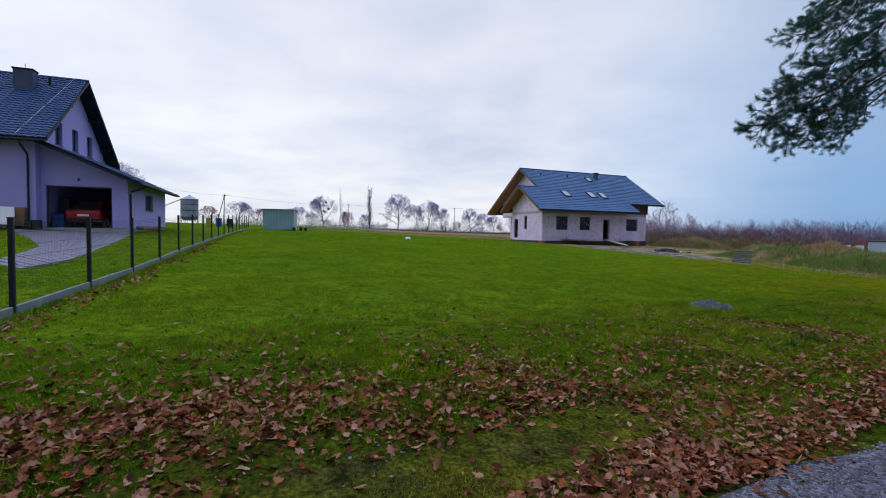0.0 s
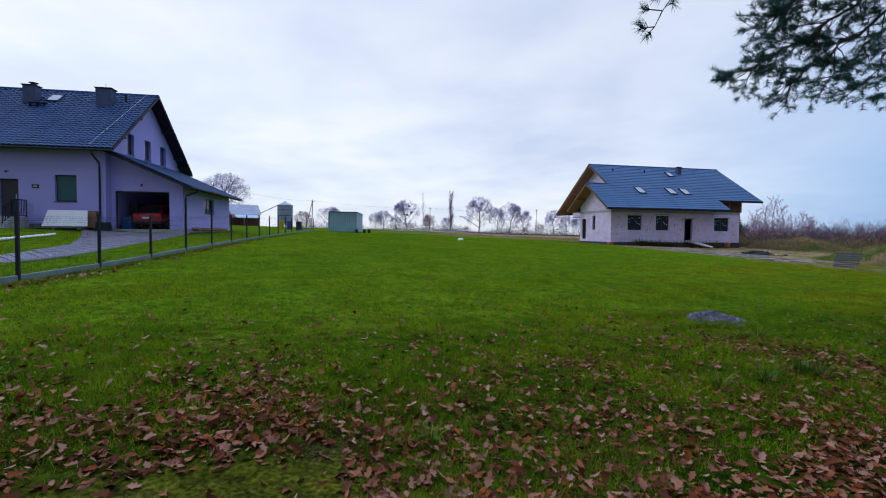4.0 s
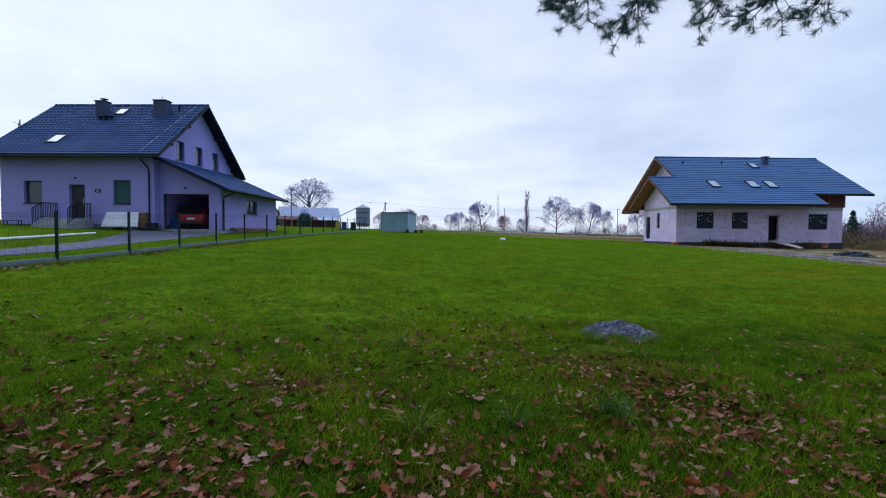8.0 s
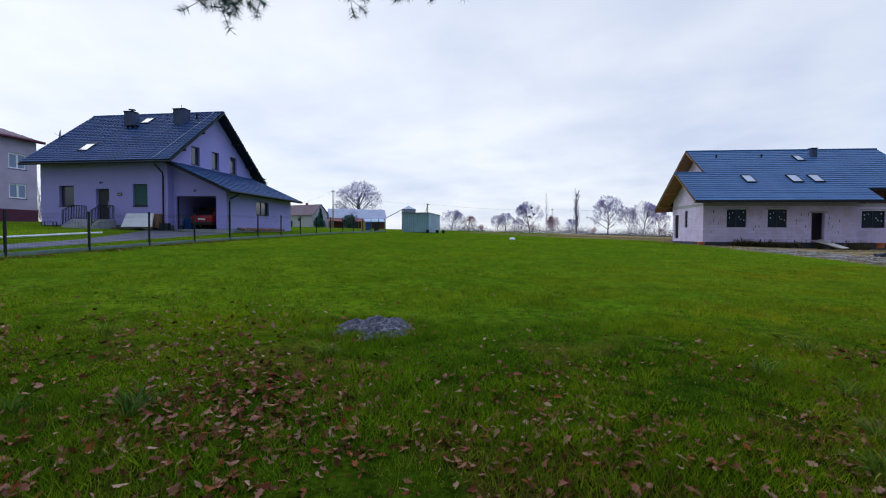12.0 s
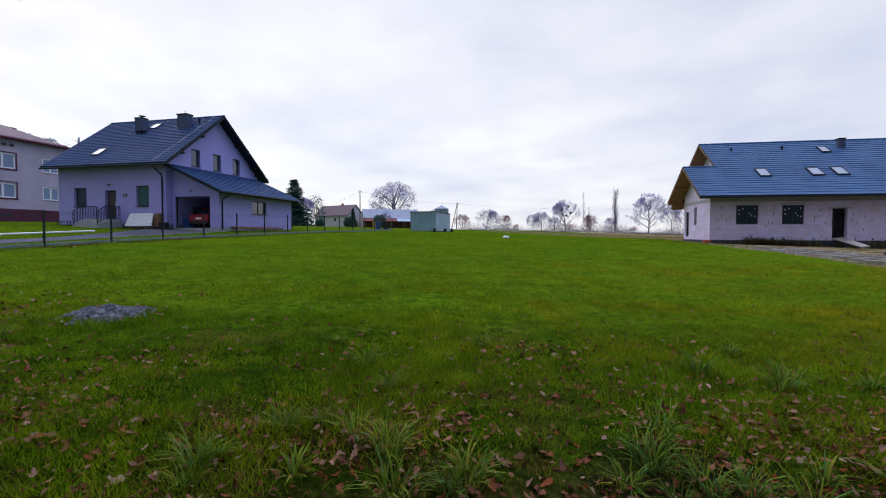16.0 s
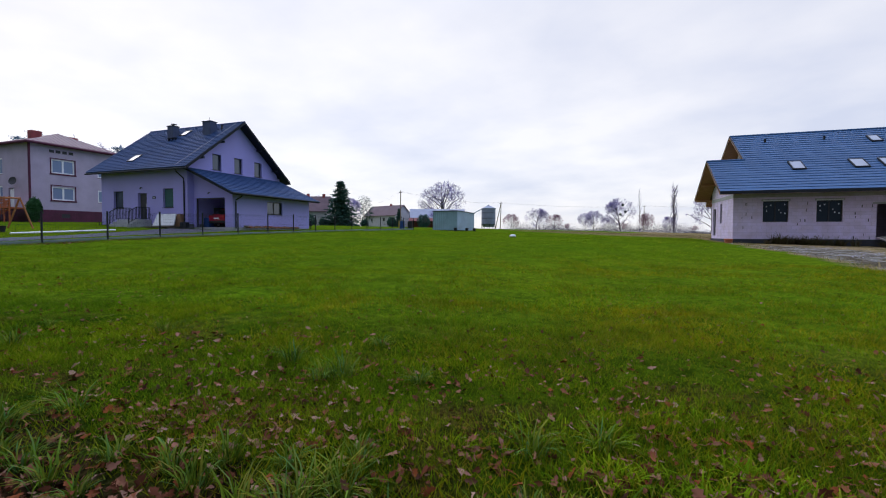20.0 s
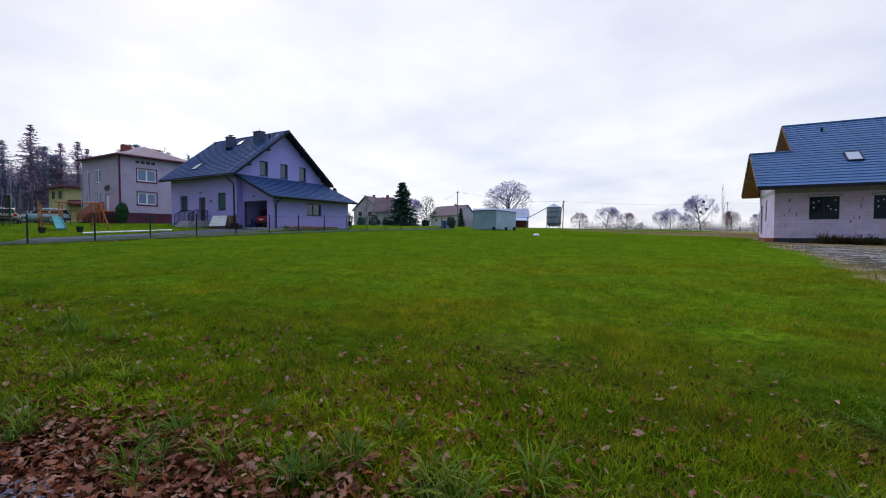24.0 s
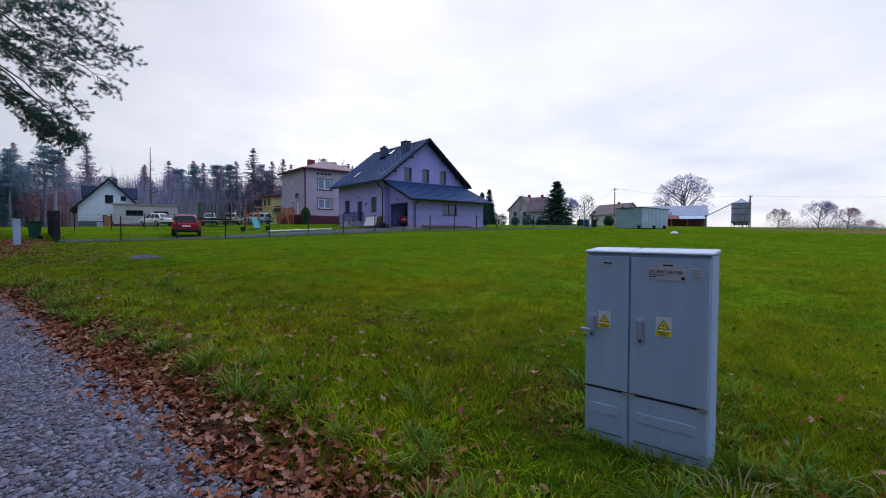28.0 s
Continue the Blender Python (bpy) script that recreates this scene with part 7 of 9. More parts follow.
box_part("crate", (0.05, 0.6, 0.0, 0.8, 0, 0.75), PLASTIC_BLUE, gb, "blue plastic crate", 0.02)
box_part("cupboard", (0.02, 0.5, 1.0, 3.0, 0, 1.6), STEEL_DARK, gb, "", 0.01)

# ---- two-storey cube house ----
BDEG, BPOS = 20.3, (-40.87, 16.84, 1.82)
bh = thing("cube_house", "two-storey grey stucco house with wine-red hipped roof", "house", pose(*BPOS, 0, 0, BDEG) @ Matrix.Scale(0.93, 4))
BU, BV, BHt = -9.5, 9.0, 8.15
bl_open = [(-8.25, -7.5, 3.2, 6.7), (-6.1, -4.7, 5.05, 6.75), (-6.1, -4.75, 2.45, 3.85), (-3.7, -2.75, 1.35, 3.6)]
br_open = [(1.87, 4.03, 5.22, 6.7), (1.87, 4.03, 2.4, 3.8), (6.4, 8.0, 5.22, 6.7), (6.4, 8.0, 2.4, 3.8)]
ft = lambda a: BHt
wall_part(bh, STUCCO_B, 'u', BU, 0, (0, 0.35), 1.35, ft, bl_open, name="wall")
wall_part(bh, STUCCO_B, 'v', 0.35, BV, (-0.35, 0), 1.35, ft, br_open, name="wall")
wall_part(bh, STUCCO_B, 'u', BU, -0.35, (BV - 0.35, BV), 1.35, ft, name="wall")
wall_part(bh, STUCCO_B, 'v', 0.35, BV - 0.35, (BU, BU + 0.35), 1.35, ft, name="wall")
box_part("socle", (BU - 0.03, 0.03, -0.03, BV + 0.03, -0.6, 1.35), MAROON, bh, "maroon painted socle")
box_part("cellar_window", (0.031, 0.05, 2.7, 3.5, 0.55, 0.95), FRAME_DARK, bh)
box_part("interior", (BU + 0.6, -0.8, 0.9, BV - 0.6, 1.4, BHt - 0.1), CURTAIN, bh, "pale curtains behind the panes")
for i, (a0, a1, z0, z1) in enumerate(br_open):
    window(bh, 'v', a0, a1, z0, z1, 0.0, 0.06, WHITE, PANE_PALE, 2, fw=0.13, out=1, sill_m=MAROON)
for i, (a0, a1, z0, z1) in enumerate(bl_open[:3]):
    window(bh, 'u', a0, a1, z0, z1, 0.0, 0.06, WHITE, PANE_PALE, 2 if i else 1, fw=0.13, sill_m=MAROON)
# the window's warm glow is put into this cloth's colour
box_part("curtain", (-0.79, -0.72, 1.9, 4.0, 5.2, 6.75), mat("glow_orange_curtain", (0.62, 0.22, 0.10), 0.9, 0.2, 4, 40, 0.2), bh, "curtain coloured orange for the glow in the upper window")
box_part("door", (-3.62, -2.83, 0.1, 0.2, 1.4, 3.5), WHITE, bh, "white front door with grey panel")
for v0 in (1.7, 2.3, 2.9, 3.5):
    box_part("attic_vent", (0.002, 0.03, v0, v0 + 0.42, 7.35, 7.65), FRAME_DARK, bh)
for a, b, z in ((1.75, 4.15, 5.16), (1.75, 4.15, 2.34)):
    box_part("window_surround", (0.004, 0.03, a, a + 0.1, z + 0.05, z + 1.58), MAROON, bh)
    box_part("window_surround", (0.004, 0.03, b - 0.1, b, z + 0.05, z + 1.58), MAROON, bh)
    box_part("window_surround", (0.004, 0.03, a, b, z + 1.582, z + 1.66), MAROON, bh)
    box_part("window_surround", (0.004, 0.05, a - 0.05, b + 0.05, z - 0.09, z + 0.048), MAROON, bh)
apex_a, apex_b = (BU / 2 - 1.2, BV / 2), (BU / 2 + 1.2, BV / 2)
bm = bmesh.new()
ov = 0.45
c0 = [bm.verts.new(p) for p in ((BU - ov, -ov, BHt), (ov, -ov, BHt), (ov, BV + ov, BHt), (BU - ov, BV + ov, BHt))]
c1 = [bm.verts.new(p) for p in ((apex_a[0], apex_a[1], BHt + 1.95), (apex_b[0], apex_b[1], BHt + 1.95))]
bm.faces.new((c0[0], c0[1], c1[1], c1[0]))
bm.faces.new((c0[1], c0[2], c1[1]))
bm.faces.new((c0[2], c0[3], c1[0], c1[1]))
bm.faces.new((c0[3], c0[0], c1[0]))
bm.faces.new(c0[::-1])
rf = part("roof", bm, ROOF_B, bh, "wine-red ribbed sheet roof")
for k in range(19):
    bm = bmesh.new()
    f = (k + 0.5) / 19
    p = Vector((ov, -ov + (BV + 2 * ov) * f, BHt + 0.02))
    g = 1 - abs(f - 0.5) * 2
    q = Vector((apex_b[0] + (ov - apex_b[0]) * (1 - g), p.y, BHt + 0.02 + 1.95 * g))
    tube(bm, [p, q], 0.025, 4)
    part("roof_rib", bm, ROOF_B, rf)
for a, b in (((BU - ov, -ov), (ov, -ov)), ((ov, -ov), (ov, BV + ov))):
    bm = bmesh.new()
    tube(bm, [(a[0], a[1], BHt - 0.05), (b[0], b[1], BHt - 0.05)], 0.15, 6)
    part("gutter", bm, MAROON, bh)
bm = bmesh.new()
tube(bm, [(0.08, -0.1, BHt - 0.1), (0.08, -0.1, 0.0)], 0.11, 6)
part("downpipe", bm, MAROON, bh)
bm = bmesh.new()
tube(bm, [(BU - 0.3, -0.4, BHt - 0.1), (BU - 0.1, -0.1, BHt - 0.6), (BU - 0.1, -0.1, 0)], 0.06, 6)
part("downpipe", bm, ALLOY, bh)
for u0, v0 in ((-4.6, 2.2), (-4.9, 6.0)):
    box_part("chimney", (u0, u0 + 0.65, v0, v0 + 1.0, BHt + 0.6, BHt + 1.95), BRICK_RED, bh, "red brick chimney", 0.01)
bm = bmesh.new()
lathe(bm, [(0.03, 0.0), (0.3, 0.05), (0.42, 0.12), (0.3, 0.02)], 12, m=pose(-2.0, -0.4, 4.2, 80, 0, 20))
part("wall_dish", bm, STEEL_DARK, bh)
# wooden stair with rails before its door
ws = thing("wooden_stair", "red-brown wooden stair and landing with board railings", "stair", pose(*BPOS, 0, 0, BDEG) @ Matrix.Scale(0.93, 4) @ Matrix.Translation((1.9, -0.2, 0.1)))
box_part("landing", (-4.1, -1.2, -1.9, -0.02, 1.2, 1.32), STAIR_WOOD, ws)
for k in range(7):
    box_part("tread", (-4.1 - 0.5 * (k + 1), -4.1 - 0.5 * k, -1.85, -0.5, 1.06 - 0.17 * k, 1.12 - 0.17 * k), STAIR_WOOD, ws)
for u in (-4.1, -3.1, -2.1, -1.25):
    box_part("post", (u, u + 0.12, -1.94, -1.84, -0.2, 2.35), STAIR_WOOD, ws)
for z in (1.22, 1.5, 1.78, 2.06):
    box_part("rail", (-4.1, -1.15, -2.0, -1.95, z, z + 0.19), STAIR_WOOD, ws)
for v in (-1.95, -0.5):
    for k in range(4):
        bm = bmesh.new()
        z = 0.27 * k
        lo, hi = (-7.7, v, 0.05 + z), (-4.12, v, 1.22 + z)
        hexa(bm, [lo, hi, (hi[0], v + 0.04, hi[2]), (lo[0], v + 0.04, lo[2]), (lo[0], v, lo[2] + 0.18), (hi[0], v, hi[2] + 0.18), (hi[0], v + 0.04, hi[2] + 0.18), (lo[0], v + 0.04, lo[2] + 0.18)])
        part("stair_rail", bm, STAIR_WOOD, ws)
    for u in (-7.6, -6.4, -5.2):
        z = 1.2 + (u + 4.1) * 0.326
        box_part("stair_post", (u, u + 0.1, v + 0.045, v + 0.13, -0.2, z + 1.1), STAIR_WOOD, ws)


def foliage(n, shape, size, seed, material, name="crown"):
    """Small leaf pieces filling a shape: shape(u) maps three uniform numbers to points."""
    rg = np.random.default_rng(seed)
    c = shape(rg.uniform(0, 1, (n, 3)))
    d1, d2 = rg.normal(0, 1, (n, 3)), rg.normal(0, 1, (n, 3))
    d1 *= size / np.linalg.norm(d1, axis=1, keepdims=True)
    d2 *= size * 0.6 / np.linalg.norm(d2, axis=1, keepdims=True)
    return tri_mesh(name, np.stack([c - d2, c + d2, c + d1], 1), material)


def egg(rx, ry, rz, cz):
    def f(u):
        a, ct = 2 * np.pi * u[:, 0], 2 * u[:, 1] - 1
        st = np.sqrt(1 - ct ** 2)
        r = u[:, 2] ** 0.25 * (1 + 0.12 * np.sin(5 * a + 7 * ct))
        return np.stack([rx * r * st * np.cos(a), ry * r * st * np.sin(a), cz + rz * r * ct], 1)
    return f


def bush(x, y, rx, rz, label, seed=1, material=None, n=1600, size=0.12, name="bush", trunk=True):
    t = thing(name, label, "bush", gpose(x, y))
    if trunk:
        bm = bmesh.new()
        tube(bm, [(0, 0, -0.1), (0.03, 0.02, rz)], [0.08, 0.03], 6)
        part("trunk", bm, BARK, t)
    part("crown", foliage(n, egg(rx, rx, rz, rz * 1.05), size, seed, material or HEDGE), None, t)
    return t


bush(-37.8, 16.70, 0.56, 1.07, "clipped green evergreen shrub beside the house", 3, CLIPPED, 5200, 0.10)

# play frame with slide, pots
pf = thing("play_frame", "small wooden play tower with a teal slide", "play frame", gpose(-21.4, 10.9, 100))
for x in (0, 1.1):
    for y in (0, 1.0):
        box_part("post", (x, x + 0.09, y, y + 0.09, 0, 1.75 + 0.3 * (y > 0)), ORANGE_WOOD, pf)
box_part("platform", (0, 1.2, 0, 1.1, 0.85, 0.92), ORANGE_WOOD, pf)
for z in (0.35, 1.1, 1.3):
    box_part("rail", (0, 1.2, -0.03, -0.003, z, z + 0.1), ORANGE_WOOD, pf)
bm = bmesh.new()
hexa(bm, [(0.55, -1.5, 0.05), (1.05, -1.5, 0.05), (1.05, -0.04, 0.85), (0.55, -0.04, 0.85), (0.55, -1.5, 0.13), (1.05, -1.5, 0.13), (1.05, -0.04, 0.97), (0.55, -0.04, 0.97)])
sl = part("slide", bm, TEAL, pf, "teal plastic slide")
for x in (0.52, 1.05):
    bm = bmesh.new()
    hexa(bm, [(x, -1.5, 0.05), (x + 0.03, -1.5, 0.05), (x + 0.03, -0.04, 0.85), (x, -0.04, 0.85), (x, -1.5, 0.24), (x + 0.03, -1.5, 0.24), (x + 0.03, -0.04, 1.1), (x, -0.04, 1.1)])
    part("slide_side", bm, TEAL, sl)
sw_ = thing("swing_frame", "wooden swing beam on an A-frame by the play tower", "swing", gpose(-22.6, 14.17))
for dx, dy in ((0.35, 0.55), (-0.35, -0.55)):
    bm = bmesh.new()
    tube(bm, [(dx, dy, 0), (0, 0, 1.95)], 0.055, 6)
    part("leg", bm, ORANGE_WOOD, sw_)
bm = bmesh.new()
tube(bm, [(0, 0, 1.9), (1.15, -2.5, 1.85)], 0.06, 6)
part("beam", bm, ORANGE_WOOD, sw_)
for f in (0.35, 0.65):
    bm = bmesh.new()
    tube(bm, [(1.15 * f, -2.5 * f, 1.86), (1.15 * f, -2.5 * f, 0.5)], 0.012, 4)
    part("rope", bm, STEEL_DARK, sw_)
for px, py in ((-16.8, 11.1), (-17.8, 12.9)):
    pt_ = thing("flower_pot", "black plant pot standing on the lawn", "pot", gpose(px, py), "pots on the lawn")
    bm = bmesh.new()
    lathe(bm, [(0.14, 0), (0.2, 0.3), (0.22, 0.32), (0.22, 0.36), (0.18, 0.36)], 12)
    part("pot", bm, RUBBER, pt_)
# trampoline: padded bright green uprights and a dark mat
tr = thing("trampoline", "round trampoline with bright green padded uprights", "trampoline", gpose(-30.9, 7.2))
for k in range(4):
    a = 2 * math.pi * k / 4 + 0.3
    bm = bmesh.new()
    tube(bm, [(1.6 * math.cos(a), 1.6 * math.sin(a), 0), (1.6 * math.cos(a), 1.6 * math.sin(a), 2.6)], 0.05, 8)
    part("upright", bm, GREEN_PAD, tr)
bm = bmesh.new()
lathe(bm, [(0.1, 0.72), (1.7, 0.72), (1.72, 0.80), (1.55, 0.82), (0.1, 0.80)], 24)
part("mat", bm, RUBBER, tr)
bm = bmesh.new()
for k in range(72):
    a = 2 * math.pi * k / 72
    tube(bm, [(1.55 * math.cos(a), 1.55 * math.sin(a), 0.8), (1.55 * math.cos(a), 1.55 * math.sin(a), 2.5)], 0.012, 3)
part("net", bm, RUBBER, tr, "dark safety net")

# ---- white house with a flat annexe ----
wh = thing("white_house", "white rendered house with dark gable roof", "house", pose(-48.2, -11.1, 1.6, 0, 0, 107))
# its gable faces along local -y; u runs across the gable
render_m = mat("white_render", (0.66, 0.74, 0.84), 0.9, 0.06, 0.8, 60, 0.2)
Wd, Wl, We, Wr = 6.6, 9.0, 2.75, 6.25


def w_top(a):
    return Wr - 0.15 - abs(a - Wd / 2) * (Wr - We) / (Wd / 2)


w_top.breaks = (Wd / 2,)
wall_part(wh, render_m, 'u', 0, Wd, (-9.0 * 0, 0.3), 0.6, w_top, [(2.85, 3.75, 3.0, 4.1), (4.55, 5.15, 3.4, 4.0), (2.6, 3.0, 0.65, 1.45)], name="wall")
wall_part(wh, render_m, 'u', 0, Wd, (Wl - 0.3, Wl), 0.6, w_top, name="wall")
wall_part(wh, render_m, 'v', 0.3, Wl - 0.3, (0, 0.3), 0.6, lambda a: We, name="wall")
wall_part(wh, render_m, 'v', 0.3, Wl - 0.3, (Wd - 0.3, Wd), 0.6, lambda a: We, name="wall")
box_part("socle", (0.02, Wd - 0.02, 0.02, Wl - 0.02, -0.5, 0.6), PLASTER_SOCLE, wh)
for a0, a1, z0, z1 in ((2.85, 3.75, 3.0, 4.1), (4.55, 5.15, 3.4, 4.0), (2.6, 3.0, 0.65, 1.45)):
    window(wh, 'u', a0, a1, z0, z1, 0.0, 0.1)
wsl = (Wr - We) / (Wd / 2)
ROOF_W = mat("dark_grey_tile", (0.075, 0.095, 0.16), 0.8, 0.2, 1.0, 20, 0.2, spec=0.1)
for sg in (-1, 1):
    bm = bmesh.new()
    ue = Wd / 2 + sg * (Wd / 2 + 0.75)
    ze = Wr - (Wd / 2 + 0.75) * wsl
    hexa(bm, [(ue, -0.5, ze - 0.2), (Wd / 2, -0.5, Wr - 0.2), (Wd / 2, Wl + 0.4, Wr - 0.2), (ue, Wl + 0.4, ze - 0.2), (ue, -0.5, ze + 0.05), (Wd / 2, -0.5, Wr + 0.05), (Wd / 2, Wl + 0.4, Wr + 0.05), (ue, Wl + 0.4, ze + 0.05)])
    part("roof", bm, ROOF_W, wh)
    bm = bmesh.new()
    hexa(bm, [(ue, -0.56, ze - 0.28), (Wd / 2, -0.56, Wr - 0.28), (Wd / 2, -0.504, Wr - 0.28), (ue, -0.504, ze - 0.28), (ue, -0.56, ze + 0.08), (Wd / 2, -0.56, Wr + 0.08), (Wd / 2, -0.504, Wr + 0.08), (ue, -0.504, ze + 0.08)])
    part("verge_board", bm, ANTHRACITE, wh)
    box_part("dormer_roof", (Wd / 2 - 3.0 if sg < 0 else Wd / 2 + 0.6, Wd / 2 - 0.6 if sg < 0 else Wd / 2 + 3.3, 2.2, 5.6, 3.9, 5.35), ROOF_W, wh, "slate dormer")
box_part("chimney", (3.7, 4.3, 2.6, 3.2, 5.0, 6.6), CHIMNEY, wh)
an = thing("flat_annexe", "pale flat-roofed garage annexe with dark long windows", "garage", pose(-42.6, -5.5, 1.4, 0, 0, 104))
render_m = mat("cream_render", (0.47, 0.45, 0.47), 0.9, 0.08, 0.8, 60, 0.2)
wall_part(an, render_m, 'u', 0, 6.75, (0, 0.3), 0.3, lambda a: 2.72, [(1.25, 3.05, 1.35, 2.05), (4.15, 5.75, 1.25, 2.0)], name="wall")
wall_part(an, render_m, 'v', 0.3, 6, (0, 0.3), 0.3, lambda a: 2.72, name="wall")
wall_part(an, render_m, 'v', 0.3, 6, (6.45, 6.75), 0.3, lambda a: 2.72, name="wall")
box_part("roof", (-0.15, 6.9, -0.15, 6.2, 2.724, 2.85), CONCRETE, an)
box_part("socle", (0.02, 6.73, 0.02, 5.9, -0.5, 0.3), MAROON, an)
for a0, a1, z0, z1 in ((1.25, 3.05, 1.35, 2.05), (4.15, 5.75, 1.25, 2.0)):
    window(an, 'u', a0, a1, z0, z1, 0.0, 0.1, mullions=3, sill=False)
box_part("door", (-0.9, -0.1, -0.1, -0.02, 0, 1.3), TIMBER, an, "brown wooden side door")
box_part("utility_box", (-1.6, -1.0, -0.5, -0.2, -0.2, 0.5), CAB_TOP, an)
yh = thing("yellow_house", "pale yellow house with balconies far behind", "house", pose(-62.5, 10.6, 2.2, 0, 0, 20))
box_part("wall", (-0.5, 4.4, 0, 8, -0.5, 4.6), mat("yellow_render", (0.45, 0.42, 0.20), 0.9, 0.08, 0.8, 60, 0.2), yh)
box_part("roof", (-0.9, 4.9, -0.5, 8.4, 4.6, 4.85), MAROON, yh, "", 0.02)
box_part("balcony", (3.0, 5.6, 0.3, 4.0, 2.3, 3.0), MAROON, yh, "", 0.02)
for u in (0.5, 2.6):
    box_part("window", (u, u + 0.9, -0.03, -0.003, 3.2, 4.2), FRAME_DARK, yh)

# ---- by the gate: bin, second cabinet, dark gate panels ----
cab2 = thing("service_cabinet", "pale grey service cabinet beside the lane", "electricity cabinet", gpose(-3.6, 2.63, 30))
box_part("body", (-0.2, 0.2, -0.12, 0.12, -0.1, 1.18), CAB, cab2, "", 0.01)
box_part("roof_cap", (-0.22, 0.22, -0.14, 0.14, 1.181, 1.22), CAB_TOP, cab2, "", 0.008)
box_part("door", (0.03, 0.19, -0.13, -0.121, 0.1, 1.1), CAB, cab2)
wb = thing("wheelie_bin", "dark green wheeled rubbish bin by the gate", "bin", gpose(-9.6, 0.75, 20))
bm = bmesh.new()
hexa(bm, [(-0.22, -0.22, 0.08), (0.22, -0.22, 0.08), (0.22, 0.24, 0.08), (-0.22, 0.24, 0.08), (-0.28, -0.3, 0.95), (0.28, -0.3, 0.95), (0.28, 0.32, 0.95), (-0.28, 0.32, 0.95)])
bevel(bm, 0.02)
part("body", bm, PLASTIC_GREEN, wb)
box_part("lid", (-0.3, 0.3, -0.32, 0.34, 0.955, 1.02), RUBBER, wb, "black lid", 0.02)
for sg in (-1, 1):
    bm = bmesh.new()
    lathe(bm, [(0.03, -0.02), (0.1, -0.02), (0.1, 0.02), (0.03, 0.02)], 12, m=pose(sg * 0.24, 0.25, 0.1, 0, 90, 0))
    part("wheel", bm, RUBBER, wb)
gate = thing("gate_fence", "anthracite panel fence and gate along the lane", "fence", Matrix())
ga, gb_ = Vector((-6.43, 3.05, 0)), Vector((-19.0, -2.4, 0))
for i in range(5):
    p, q = ga.lerp(gb_, i / 5), ga.lerp(gb_, (i + 0.93) / 5)
    z = float(gz(p.x, p.y))
    d = (q - p).normalized()
    ang = math.degrees(math.atan2(d.y, d.x))
    ln = (q - p).length
    mm = pose(p.x, p.y, z, 0, 0, ang)
    box_part("pillar", (-0.12, 0.12, -0.12, 0.12, -0.1, 1.62), ANTHRACITE, gate, "", 0.01, m=mm)
    for k in range(6):
        box_part("slat", (0.14, ln, -0.02, 0.02, 0.12 + 0.23 * k, 0.32 + 0.23 * k), ANTHRACITE, gate, m=mm)
rear = thing("rear_fence", "thin wire fence across the back lawn", "fence", Matrix())
ra, rb_ = Vector((-20.6, -4.0, 0)), Vector((-33, 12.5, 0))
for i in range(9):
    p = ra.lerp(rb_, i / 8)
    z = float(gz(p.x, p.y))
    box_part("post", (-0.03, 0.03, -0.03, 0.03, -0.1, 1.4), ANTHRACITE, rear, m=pose(p.x, p.y, z))
for h in (0.5, 1.3):
    bm = bmesh.new()
    tube(bm, [(ra.lerp(rb_, i / 8).x, ra.lerp(rb_, i / 8).y, float(gz(ra.lerp(rb_, i / 8).x, ra.lerp(rb_, i / 8).y)) + h) for i in range(9)], 0.012, 4)
    part("wire", bm, ANTHRACITE, rear)

# ---- farm and houses beyond the field ----
FAR_WALL = mat("far_render", (0.50, 0.49, 0.53), 0.9, 0.1, 0.5, 30, 0.1)
FAR_ROOF = mat("far_tile", (0.15, 0.10, 0.115), 0.8, 0.2, 0.6, 20, 0.1)
barn = thing("barn", "long farm barn with pale sheet roof and grey boarded gable", "barn", pose(-110.2, 136.8, 4.7, 0, 0, 46.5))
box_part("wall", (0, 21, 0, 9, -3, 2.8), RUST_RED, barn, "dull red boarded wall")
bm = bmesh.new()
hexa(bm, [(21.0, 0, -3), (21.3, 0, -3), (21.3, 9, -3), (21.0, 9, -3), (21.0, 0, 2.8), (21.3, 0, 2.8), (21.3, 9, 2.8), (21.0, 9, 2.8)])
hexa(bm, [(21.0, 0, 2.8), (21.3, 0, 2.8), (21.3, 9, 2.8), (21.0, 9, 2.8), (21.0, 4.4, 6.1), (21.3, 4.4, 6.1), (21.3, 4.6, 6.1), (21.0, 4.6, 6.1)])
part("gable_wall", bm, FAR_WALL, barn)
for v0 in (-0.6, 9.6):
    bm = bmesh.new()
    hexa(bm, [(-0.5, v0, 2.5), (21.8, v0, 2.5), (21.8, 4.5, 6.2), (-0.5, 4.5, 6.2), (-0.5, v0, 2.62), (21.8, v0, 2.62), (21.8, 4.5, 6.34), (-0.5, 4.5, 6.34)])
    part("roof", bm, mat("pale_sheet_roof", (0.35, 0.38, 0.47), 0.6, 0.15, 0.5, 10, 0.1, spec=0.2), barn)
for u0, u1, m_ in ((-1, 12.5, RUST_RED), (12.6, 20.5, GALV)):
    bm = bmesh.new()
    hexa(bm, [(u0, -4.5, 1.2), (u1, -4.5, 1.2), (u1, -0.62, 2.4), (u0, -0.62, 2.4), (u0, -4.5, 1.3), (u1, -4.5, 1.3), (u1, -0.62, 2.5), (u0, -0.62, 2.5)])
    part("lean_to_roof", bm, m_, barn)
for u in (0, 5, 10, 15, 20):
    box_part("post", (u, u + 0.25, -4.4, -4.15, -3, 1.19), TIMBER_OLD, barn)
